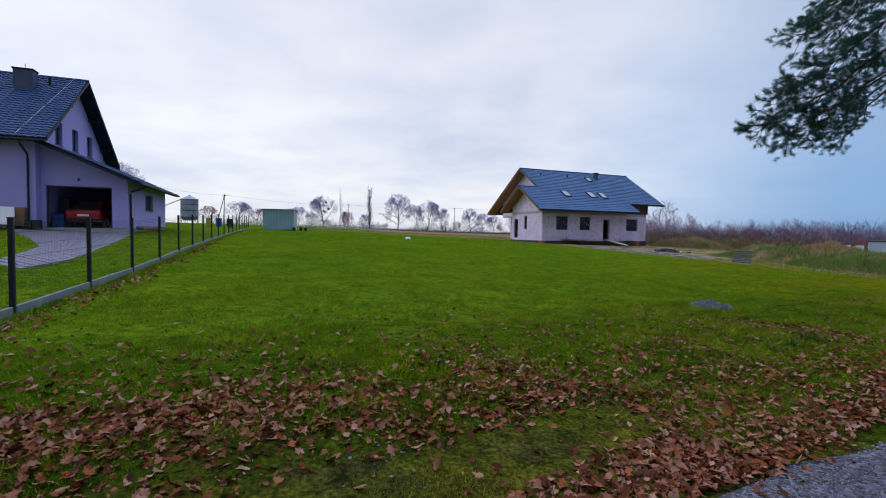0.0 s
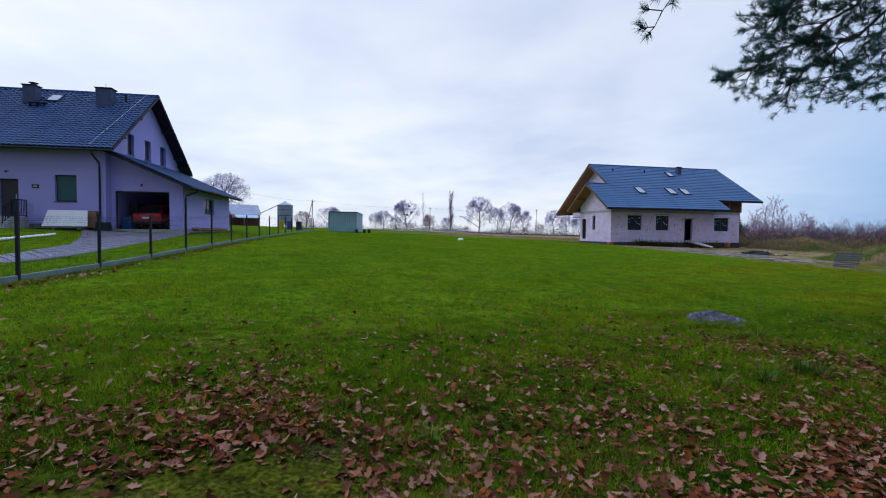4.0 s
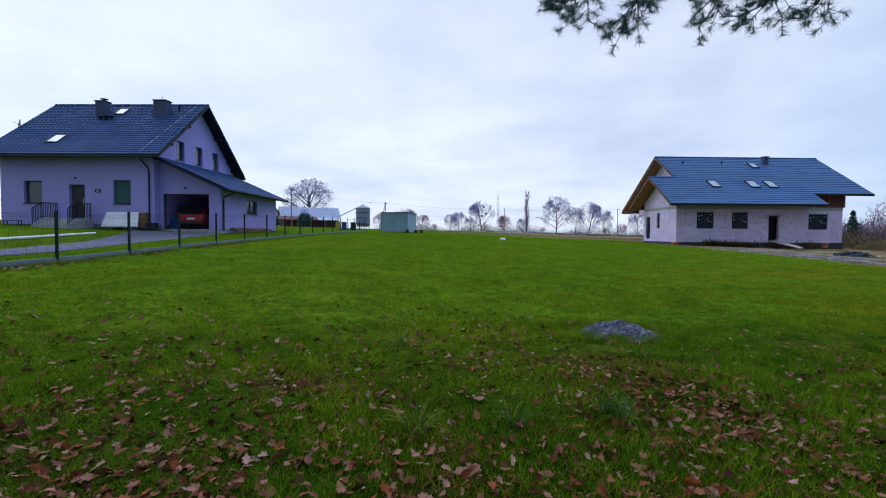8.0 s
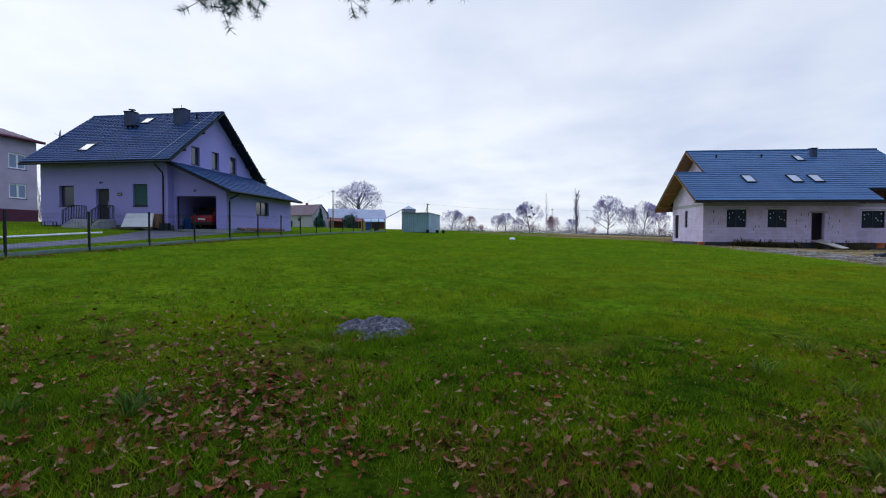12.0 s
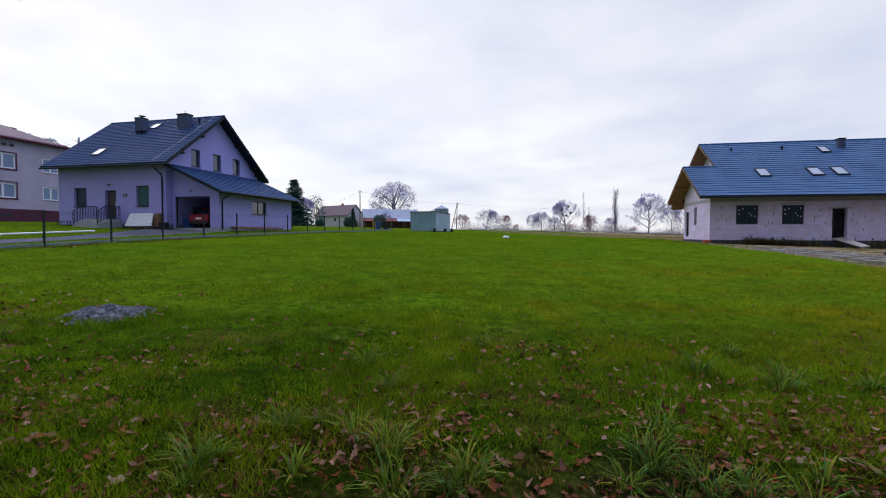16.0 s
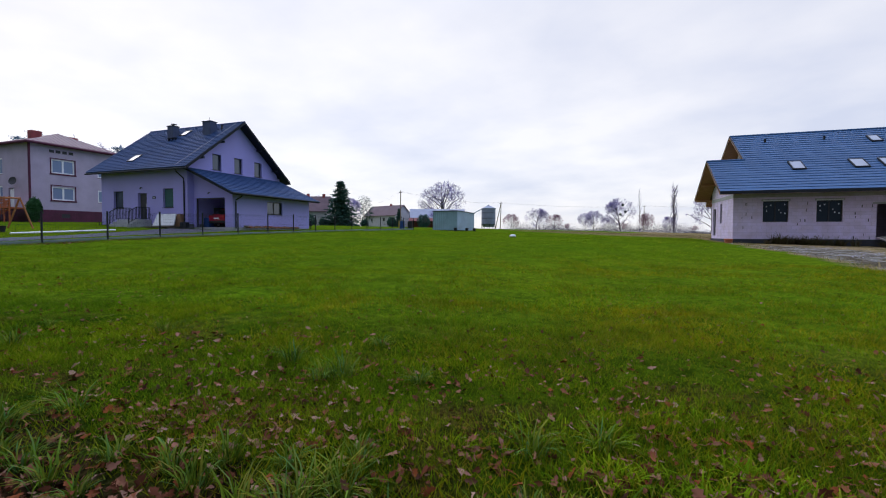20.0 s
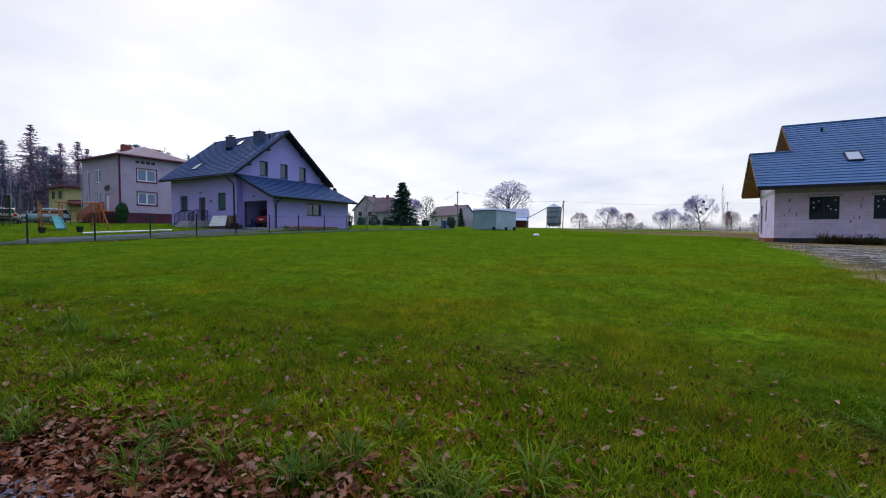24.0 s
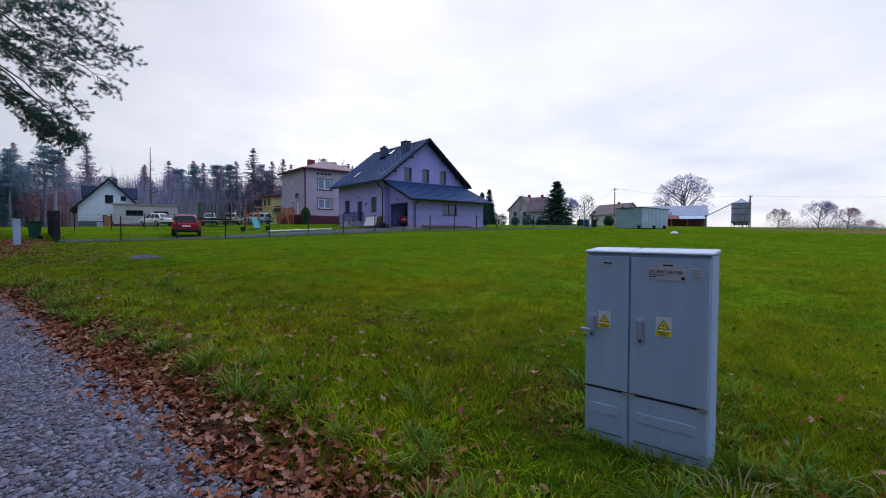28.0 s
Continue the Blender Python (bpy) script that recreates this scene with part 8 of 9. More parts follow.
silo = thing("silo", "grey corrugated steel grain silo with hopper foot and conical roof", "silo", pose(-92.04, 163.86, 2.6) @ Matrix.Scale(0.915, 4))
bm = bmesh.new()
prof = [(2.3, 1.4), (2.4, 1.5), (3.1, 2.64)]
z = 2.64
while z < 9.6:
    prof += [(3.12, z), (3.19, z + 0.18), (3.12, z + 0.36)]
    z += 0.36
lathe(bm, prof, 28)
part("shell", bm, SILO, silo)
bm = bmesh.new()
lathe(bm, [(3.35, 9.62), (3.35, 9.78), (0.4, 11.1), (0.3, 11.4), (0.05, 11.45)], 28)
part("roof", bm, mat("pale_steel", (0.30, 0.34, 0.42), 0.6, 0.15, 0.5, 20, 0.05), silo, "pale conical roof")
for k in range(8):
    a = 2 * math.pi * k / 8
    bm = bmesh.new()
    tube(bm, [(3.1 * math.cos(a), 3.1 * math.sin(a), -1.5), (3.1 * math.cos(a), 3.1 * math.sin(a), 2.8)], 0.11, 6)
    part("leg", bm, STEEL_DARK, silo)
for z in (2.6, 5.2, 7.6):
    bm = bmesh.new()
    lathe(bm, [(3.2, z), (3.26, z), (3.26, z + 0.2), (3.2, z + 0.2)], 28)
    part("band", bm, STEEL_DARK, silo)
bm = bmesh.new()
tube(bm, [(0, 0, 11.2), (-16, -8, 2.0)], 0.2, 6)
part("auger", bm, GALV, silo, "slanting filling auger")


def far_house(x, y, z, turn, w, l, eave, ridge, label, wing=False, wall_m=None, roof_m=None):
    h = thing("far_house", label, "house", pose(x, y, z, 0, 0, turn))

    def tp(a):
        return ridge - 0.1 - abs(a - w / 2) * (ridge - eave) / (w / 2)
    tp.breaks = (w / 2,)
    wall_part(h, wall_m or FAR_WALL, 'u', 0, w, (0, 0.4), -4, tp, name="wall")
    wall_part(h, wall_m or FAR_WALL, 'u', 0, w, (l - 0.4, l), -4, tp, name="wall")
    wall_part(h, wall_m or FAR_WALL, 'v', 0.4, l - 0.4, (0, 0.4), -4, lambda a: eave, name="wall")
    wall_part(h, wall_m or FAR_WALL, 'v', 0.4, l - 0.4, (w - 0.4, w), -4, lambda a: eave, name="wall")
    sl = (ridge - eave) / (w / 2)
    for sg in (-1, 1):
        ue, ze = w / 2 + sg * (w / 2 + 0.5), ridge - (w / 2 + 0.5) * sl
        bm = bmesh.new()
        hexa(bm, [(ue, -0.5, ze), (w / 2, -0.5, ridge), (w / 2, l + 0.5, ridge), (ue, l + 0.5, ze), (ue, -0.5, ze + 0.2), (w / 2, -0.5, ridge + 0.2), (w / 2, l + 0.5, ridge + 0.2), (ue, l + 0.5, ze + 0.2)])
        part("roof", bm, roof_m or FAR_ROOF, h)
    for u in (w * 0.2, w * 0.6):
        for zz in (1.0, 3.9):
            if zz + 1.3 < tp(u):
                box_part("window", (u, u + 1.1, -0.03, -0.004, zz, zz + 1.3), FRAME_DARK, h)
    for v in (l * 0.2, l * 0.6):
        box_part("window", (w + 0.004, w + 0.03, v, v + 1.2, 1.0, 2.3), FRAME_DARK, h)
    box_part("chimney", (w * 0.5 - 0.35, w * 0.5 + 0.35, l * 0.6, l * 0.6 + 0.7, ridge - 0.5, ridge + 0.9), BRICK_RED, h)
    return h


far_house(-111.4, 83.9, 2.6, 35, 8.5, 10, 6.0, 10.2, "grey rendered house with brown gable roof among trees")
far_house(-103.9, 89.4, 2.6, -50, 7, 5, 5.2, 9.2, "side wing of the grey rendered house")
far_house(-138.7, 145.9, 5.2, -90, 9.0, 19.3, 3.6, 7.6, "low old cottage with a brown roof")
conifer(SPRUCE_M, -88.8, 87.3, 1.02, "tall dark green spruce beside the houses", "spruce", 20, 1.6)
conifer(SPRUCE_M, -97, 70, 0.85, "dark spruce behind the lavender house", "spruce", 80)
conifer(SPRUCE_M, -93, 66, 0.75, "dark spruce behind the lavender house", "spruce", 140)
conifer(SPRUCE_M, -104, 74, 0.6, "dark spruce behind the lavender house", "spruce", 10)
for i, (x, y, r) in enumerate(((-95, 73, 1.6), (-93.5, 76.5, 1.2), (-92.5, 80, 1.5), (-91.5, 83.5, 1.1), (-99, 92, 1.4), (-96, 96, 1.2))):
    bush(x, y, r, r * 1.2, "dark evergreen hedge bush behind the back lawn", 40 + i, SPRUCE, 500, 0.35)
bare_tree(SLIM[1], -96, 79, 9.5, 10.2, "bare reddish birch behind the lavender house", "birch", 1.5, 10, "farm trees", TWIG_RED)
for x, y, r, s in ((-114.2, 116.7, 3.2, 2), (-76, 95, 1.3, 4), (-80, 112, 2.0, 5), (-99, 88, 1.8, 6), (-84, 92, 1.0, 7)):
    bush(x, y, r, r * (1.9 if r > 3 else 1.1), "dark evergreen garden bush by the far houses", s, SPRUCE, 900, 0.4)
conifer(SPRUCE_M, -96.5, 117.1, 0.55, "dark spruce before the old cottage", "spruce", 33)
bare_tree(OAK, -132.4, 182.0, 22.4, 9.2, "large old bare tree beside the barn", "bare_oak", 1.0, 30, sink=0)
for x, y, h in ((-112, 150, 9), (-118, 157, 8), (-106, 145, 7), (-128, 160, 9), (-96, 95, 9), (-110, 96, 10)):
    bare_tree(ROUND[int(abs(x)) % 4], x, y, h, 9.5, "bare garden tree near the farm", "bare_tree", 1.1, x * 7, "farm trees")
FAR_TREES = [(-95, 209, 11, 1.25), (-88, 214, 8, 1.2), (-74, 218, 8.4, 1.0), (-70, 219, 9.2, 1.2), (-59, 223, 15, 1.05), (-48, 226, 8, 1.0), (-23, 229, 17.5, 0.95), (-14, 230, 12.5, 0.8), (-8, 231, 15.6, 0.9), (-1, 231, 11.5, 0.9), (14, 230, 12, 0.9), (20, 226, 9.5, 1.0), (26, 228, 9.0, 1.1), (-40, 232, 7, 1.1), (-66, 226, 7, 1.1), (-104, 200, 8, 1.2), (34, 224, 9, 1.0), (42, 220, 8.5, 1.1)]
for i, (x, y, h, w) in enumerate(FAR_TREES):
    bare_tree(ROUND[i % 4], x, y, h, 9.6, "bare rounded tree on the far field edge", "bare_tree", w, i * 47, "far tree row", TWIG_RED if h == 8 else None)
bare_tree(POPLAR, -37, 227, 20.3, 10.3, "tall narrow bare poplar on the far field edge", "poplar", 0.85, 0)
bare_tree(SLIM[0], -51, 225, 19, 10.2, "slender bare tree on the far field edge", "bare_tree", 0.45, 0)
for i, (x, y, h, w) in enumerate(((-49, 224, 9.5, 1.5), (7, 231, 7.0, 1.9), (-56, 222, 5, 2.0), (0, 226, 4.5, 2.2), (-30, 230, 4, 2.2), (-82, 216, 4.5, 2.2), (28, 224, 6, 2.0))):
    bare_tree(SHRUB[i % 2], x, y, h, 3.6, "reddish bare shrub on the far field edge", "shrub", w * 0.5, i * 60, "far shrubs", TWIG_RED, category="shrub")
# mistletoe in the tallest rounded tree
for dx, dz in ((-1.8, 10.5), (1.2, 12.3), (2.4, 9.2), (0.2, 8.0)):
    mt = thing("mistletoe", "dark ball of mistletoe in a bare tree", "mistletoe", gpose(-59 + dx, 222.5, 0, dz), "mistletoe balls")
    part("twigs", foliage(220, egg(0.55, 0.55, 0.5, 0), 0.3, int(dz * 10), HEDGE, "twigs"), None, mt)


def pole(x, y, h, label="weathered wooden power pole", lean=0.0, brace=False):
    p = thing("power_pole", label, "pole", gpose(x, y), "power poles")
    bm = bmesh.new()
    tube(bm, [(0, 0, -0.3), (lean, 0, h)], [0.16, 0.10], 7)
    part("shaft", bm, TIMBER_OLD, p)
    if brace:
        bm = bmesh.new()
        tube(bm, [(-2.2, 0.4, -0.3), (lean - 0.1, 0, h * 0.94)], [0.14, 0.10], 7)
        part("brace", bm, TIMBER_OLD, p)
    box_part("crossarm", (lean - 0.6, lean + 0.6, -0.05, 0.05, h - 0.5, h - 0.38), STEEL_DARK, p)
    return Vector((x + lean, y, float(gz(x, y)) + h - 0.4))


P = [pole(-62.6, 85.55, 11.3 - float(gz(-62.6, 85.55))), pole(-62.1, 127.7, 10.9 - float(gz(-62.1, 127.7)), lean=0.3, brace=True), pole(-43, 205, 11), pole(5, 205, 11.5), pole(-104, 108, 8)]
for k, (a, b) in enumerate(((P[0], P[1]), (P[1], P[2]), (P[2], P[3]), (P[0], P[4]), (P[3], P[3] + Vector((70, -8, 0))))):
    for o in (-0.5, 0.5):
        cbl = thing("power_line", "thin sagging overhead power line", "cable", Matrix(), "power lines")
        bm = bmesh.new()
        tube(bm, [a.lerp(b, t / 10) + Vector((o, 0, 0.15 - 4 * 0.9 * (t / 10) * (1 - t / 10))) for t in range(11)], 0.009, 3)
        part("wire", bm, STEEL_DARK, cbl)
# field side: blue drums and white block
for dx, dy, mt_, lab in ((0, 0, PLASTIC_BLUE, "blue plastic drum by the field fence"), (1.0, 0.4, RUBBER, "black plastic drum by the field fence"), (-1.9, 1.6, mat("yellow_plastic", (0.4, 0.3, 0.02), 0.5), "yellow plastic drum by the field fence")):
    d = thing("drum", lab, "drum", gpose(-24.6 + dx, 49.5 + dy), "drums by the fence")
    bm = bmesh.new()
    lathe(bm, [(0.29, 0), (0.31, 0.05), (0.31, 0.3), (0.33, 0.32), (0.31, 0.34), (0.31, 0.6), (0.33, 0.62), (0.31, 0.64), (0.31, 0.9), (0.28, 0.95)], 14)
    part("barrel", bm, mt_, d)
wtub = thing("white_tub", "white upturned tub lying in the meadow", "tub", gpose(-3.2, 41.2))
bm = bmesh.new()
lathe(bm, [(0.27, 0.0), (0.26, 0.10), (0.18, 0.19), (0.07, 0.21)], 14)
part("shell", bm, WHITE, wtub, smooth=True)
for dx in (-0.3, 1.6, 2.9):
    tf = thing("junk_pot", "small dark pot beside the shed", "pot", gpose(-16.6 + dx * 0.1, 50.6 + dx, 0), "pots by the shed")
    bm = bmesh.new()
    lathe(bm, [(0.14, 0), (0.2, 0.36), (0.17, 0.38)], 10)
    part("pot", bm, RUBBER, tf)

# ---- rubble and mounds by the unfinished house ----
for u, v, lab in ((-0.4, -0.6, "terracotta plastic drain shaft by the house corner"), (13.4, -0.2, "orange drain shaft by the house front")):
    b_ = thing("drain_shaft", lab, "drain shaft", pose(*UPOS, 0, 0, UDEG) @ Matrix.Translation((u, v, -0.42)))
    bm = bmesh.new()
    lathe(bm, [(0.24, 0), (0.26, 0.3), (0.30, 0.32), (0.30, 0.42), (0.25, 0.44)], 14)
    part("pipe", bm, TERRACOTTA, b_)
PLANK = mat("pale_scaffold_board", (0.40, 0.35, 0.32), 0.8, 0.25, 2, 40, 0.2, stretch=(1, 6, 6))
for k in range(3):
    pk = thing("plank", "pale scaffold plank leaning as a ramp to the doorway", "plank", pose(*UPOS, 0, 0, UDEG), "planks at the doorway")
    bm = bmesh.new()
    o = 0.28 * k
    a, b = Vector((8.45 + o, -0.05, 0.12 + 0.04 * k)), Vector((7.5 + o * 1.7, -4.7 + 0.5 * k, -0.40))
    side = Vector((0.11, 0.02, 0))
    hexa(bm, [a - side, b - side, b + side, a + side] + [p + Vector((0, 0, 0.07)) for p in (a - side, b - side, b + side, a + side)])
    part("board", bm, PLANK, pk)
rub = thing("rubble_heap", "dark heap of tarpaulin and building rubble", "rubble", gpose(20.2, 40.6) @ Matrix.Scale(0.82, 4))
rg = random.Random(9)
bm = bmesh.new()
lathe(bm, [(1.35, 0.0), (1.1, 0.12), (0.8, 0.22), (0.4, 0.27), (0.1, 0.25)], 16)
for v in bm.verts:
    v.co += Vector((rg.uniform(-0.2, 0.2), rg.uniform(-0.15, 0.15), rg.uniform(-0.05, 0.12) if v.co.z > 0.01 else -0.03))
part("tarpaulin", bm, TARP, rub)
for k in range(16):
    a, r = rg.uniform(0, 6.28), rg.uniform(0.8, 2.4)
    s_ = rg.uniform(0.05, 0.14)
    bm = bmesh.new()
    bx(bm, -s_, s_, -s_ * 0.6, s_ * 0.6, -0.05, s_ * 0.7)
    bevel(bm, 0.02)
    part("lump", bm, (CONCRETE, BITUMEN, TIMBER_OLD, WHITE)[k % 4], rub, m=pose(r * math.cos(a), r * math.sin(a), 0.02, rg.uniform(-15, 15), rg.uniform(-15, 15), rg.uniform(0, 180)))
for k in range(5):
    bm = bmesh.new()
    bx(bm, -1.1, 1.1, -0.06, 0.06, 0, 0.04)
    part("batten", bm, TIMBER_OLD, rub, m=pose(rg.uniform(-1.5, 1.5), rg.uniform(-1, 1.5), 0.16, rg.uniform(-8, 8), rg.uniform(-12, 12), rg.uniform(0, 180)))
PALLET = mat("weathered_tarred_board", (0.10, 0.095, 0.12), 0.9, 0.35, 3, 30, 0.3)
pal = thing("leaning_pallet", "dark tarred pallet leaning on the earth bank", "pallet", gpose(19.15, 28.85, 298) @ Matrix.Scale(0.86, 4))
for k in range(7):
    z = 0.03 + 0.13 * k
    bm = bmesh.new()
    bx(bm, -0.7 + 0.04 * (k % 3), 0.7 - 0.05 * (k % 2), 0.12 * k * 0.35, 0.12 * k * 0.35 + 0.02, z, z + (0.10, 0.085, 0.07)[k % 3])
    part("slat", bm, PALLET, pal, m=pose(0.03 * math.sin(5 * k), 0, 0, 0, 1.5 * math.sin(3 * k + 1), 0))
for x in (-0.55, 0.0, 0.5):
    bm = bmesh.new()
    hexa(bm, [(x, 0.03, 0), (x + 0.08, 0.03, 0), (x + 0.08, 0.12, 0), (x, 0.12, 0), (x, 0.33, 0.95), (x + 0.08, 0.33, 0.95), (x + 0.08, 0.42, 0.95), (x, 0.42, 0.95)])
    part("bearer", bm, TIMBER_OLD, pal)
EARTH = mat("weedy_earth", (0.10, 0.085, 0.04), 0.95, 0.3, 0.7, 14, 0.9, col2=(0.24, 0.145, 0.07), spec=0.0)
RANK = island_ramp("rank_weeds", [(0.05, 0.15, 0.02), (0.12, 0.24, 0.03), (0.20, 0.22, 0.06), (0.05, 0.21, 0.05), (0.28, 0.24, 0.09), (0.08, 0.20, 0.03)], 0.9, 0.0, 0.3)


def earth_mound(cx, cy, rx, ry, h, turn, seed, label, dry=0.45):
    t = thing("earth_mound", label, "mound", gpose(cx, cy, turn))
    rgm = np.random.default_rng(seed)
    n, rings = 40, 12
    vs, fs = [], []

    def hh(x, y):
        r = np.hypot(x / rx, y / ry)
        return h * np.clip(1 - r ** 1.8, 0, 1) * (1 + 0.28 * np.sin(x * 1.3 + seed) * np.cos(y * 1.1 + seed) + 0.07 * np.sin(x * 3.3 + 2 * seed) * np.cos(y * 2.9 + seed)) - 0.12
    for i in range(rings + 1):
        for k in range(n):
            a = 2 * np.pi * k / n
            r = i / rings * (1 + 0.1 * np.sin(3 * a + seed))
            x, y = rx * r * np.cos(a), ry * r * np.sin(a)
            vs.append((x, y, float(hh(x, y)) + rgm.normal(0, 0.03)))
    for i in range(rings):
        for k in range(n):
            fs.append((i * n + k, i * n + (k + 1) % n, (i + 1) * n + (k + 1) % n, (i + 1) * n + k))
    me = bpy.data.meshes.new("earth")
    me.from_pydata(vs, [], fs)
    me.materials.append(EARTH)
    for p in me.polygons:
        p.use_smooth = True
    part("earth", me, EARTH, t)
    # weeds in clumps, with bare soil left between them near the crown
    nc = 560
    m = nc * 55
    a, r = rgm.uniform(0, 2 * np.pi, nc), np.sqrt(rgm.uniform(0.02, 0.95, nc))
    cx_, cy_ = rx * r * np.cos(a), ry * r * np.sin(a)
    high = hh(cx_, cy_) / h
    tall = rgm.uniform(0.35, 1.3, nc) * np.where(high > 0.72, 0.5, 1.0)
    x = np.repeat(cx_, 55) + rgm.normal(0, 0.24, m)
    y = np.repeat(cy_, 55) + rgm.normal(0, 0.24, m)
    ins = np.hypot(x / rx, y / ry) < 1
    x, y, tall = x[ins], y[ins], np.repeat(tall, 55)[ins]
    m = len(x)
    a = rgm.uniform(0, 2 * np.pi, m)
    z = hh(x, y)
    la, hgt = rgm.uniform(0, 2 * np.pi, m), rgm.uniform(0.12, 0.40, m) * tall
    v = np.empty((m, 3, 3))
    w = 0.014
    v[:, 0] = np.stack([x - w * np.cos(a), y - w * np.sin(a), z - 0.02], 1)
    v[:, 1] = np.stack([x + w * np.cos(a), y + w * np.sin(a), z - 0.02], 1)
    v[:, 2] = np.stack([x + hgt * 0.5 * np.cos(la), y + hgt * 0.5 * np.sin(la), z + hgt], 1)
    # dry stalks on the crown, green weeds in clumps lower down
    sel = z / h + 0.45 * np.sin(x * 0.9 + seed) * np.sin(y * 1.2 + 2 * seed) + rgm.normal(0, 0.12, m) > 1.0 - dry * 1.1
    part("weed_cover", tri_mesh("weed_cover", v[~sel], RANK), RANK, t)["kind"] = "stuff"
    part("dry_cover", tri_mesh("dry_cover", v[sel], STRAW), STRAW, t, "tan dry stalks")["kind"] = "stuff"
    return t


earth_mound(26.8, 33.0, 7.5, 4.2, 1.38, -62, 3, "long earth bank overgrown with weeds and dry grass", 0.22)
earth_mound(25.5, 25.0, 6.5, 3.0, 1.2, -75, 5, "earth bank overgrown with weeds", 0.2)
earth_mound(31.5, 57.5, 5.0, 3.6, 1.25, -20, 7, "weedy spoil heap beside the unfinished house", 1.0)
redbox = thing("skip_container", "pale blue-grey ribbed skip container with a red lifting arm", "container", pose(41.17, 43.63, 0.0, 0, 0, -43.4))
box_part("body", (0, 6, 0, 2.2, -1.0, 1.0), GALV, redbox, "", 0.03)
for k in range(12):
    box_part("rib", (0.1 + 0.5 * k, 0.2 + 0.5 * k, -0.06, -0.003, -0.8, 0.95), GALV, redbox)
box_part("top_rail", (-0.05, 6.05, -0.08, 2.25, 1.003, 1.14), STEEL_DARK, redbox, "dark top rail", 0.02)
bm = bmesh.new()
hexa(bm, [(-1.25, -0.05, 0.42), (0.0, -0.05, 0.98), (0.0, 0.1, 0.98), (-1.25, 0.1, 0.42), (-1.25, -0.05, 0.56), (0.0, -0.05, 1.12), (0.0, 0.1, 1.12), (-1.25, 0.1, 0.56)])
part("lifting_arm", bm, mat("red_paint", (0.40, 0.03, 0.03), 0.5), redbox, "red painted lifting arm")
wbag = thing("sacks", "pale bulk sacks behind the bank", "sacks", pose(39.65, 45.1, -0.75, 0, 0, -43.4))
for k in range(2):
    box_part("sack", (k * 0.95, k * 0.95 + 0.9, 0, 0.9, 0.3, 1.35), CAB_TOP, wbag, "", 0.08)

# stones and broken blocks strewn over the trodden plot
px_, py_ = grng.uniform(11, 26, 2600), grng.uniform(30, 47, 2600)
pe = px_ - (10.6 + (46.5 - py_) * 0.38)
ok = (pe > 0.6 + 1.2 * patch_noise(px_, py_, 0.7, 1.0)) & (pe < 7) & (patch_noise(px_, py_, 0.55, 0.3) > -0.15) & ((py_ - 48.89) * 0.924 - (px_ - 10.72) * 0.383 < -0.6)
stones(px_[ok], py_[ok], 0.036, gz(px_[ok], py_[ok]), "plot_rubble", island_ramp("pale_rubble", [(0.22, 0.21, 0.24), (0.34, 0.33, 0.37), (0.14, 0.13, 0.15), (0.26, 0.21, 0.17)], 0.9, 0.1), "pale rubble strewn over the building plot", "rubble")
# dead weeds grown up against the bare wall
WEED_DEAD = island_ramp("dead_weeds", [(0.06, 0.045, 0.03), (0.11, 0.085, 0.05), (0.07, 0.09, 0.03), (0.15, 0.11, 0.07)], 0.9, 0.0, 0.2)
cu, su = math.cos(radians(UDEG)), math.sin(radians(UDEG))
wall_foot = [(grng.normal(4.2, 0.9), grng.uniform(-1.1, -0.35)) for k in range(26)] + [(grng.uniform(1.0, 12), grng.uniform(-1.6, -0.5)) for k in range(14)]
long_tufts([(UPOS[0] + u * cu - v * su, UPOS[1] + u * su + v * cu) for u, v in wall_foot], 40, 0.9, 0.22, WEED_DEAD, "wall_weeds", "dead brown weeds along the bare block wall", 4.0)
# dry tufts over the plot
n = 26000
x, y = grng.uniform(11, 62, n), grng.uniform(20, 80, n)
e = x - (10.6 + (46.5 - y) * 0.38)
ok = (e > 0.2) & ~((x - 10.7) * 0.924 + (y - 48.9) * 0.383 > -0.3) | ((e > 5) & (x > 28))
ok &= ~((e > 0.8) & (e < 5.5) & (y > 28) & (y < 45) & (grng.uniform(0, 1, n) < 0.8))
v = blades(x[ok], y[ok], 0.28, 0.018, 0.7)
tagged(new("dry_grass", tri_mesh("dry_grass", v, STRAW)), "dry straw-coloured grass on the building plot", "grass", "", "stuff")
n = 9000
x, y = grng.uniform(-22, 14, n), grng.uniform(58, 86, n)
ok = (y + 0.35 * x > 61)
tagged(new("field_edge_grass", tri_mesh("field_edge_grass", blades(x[ok], y[ok], 0.16, 0.03, 0.8), STRAW)), "dry grass along the far field edge", "grass", "", "stuff")

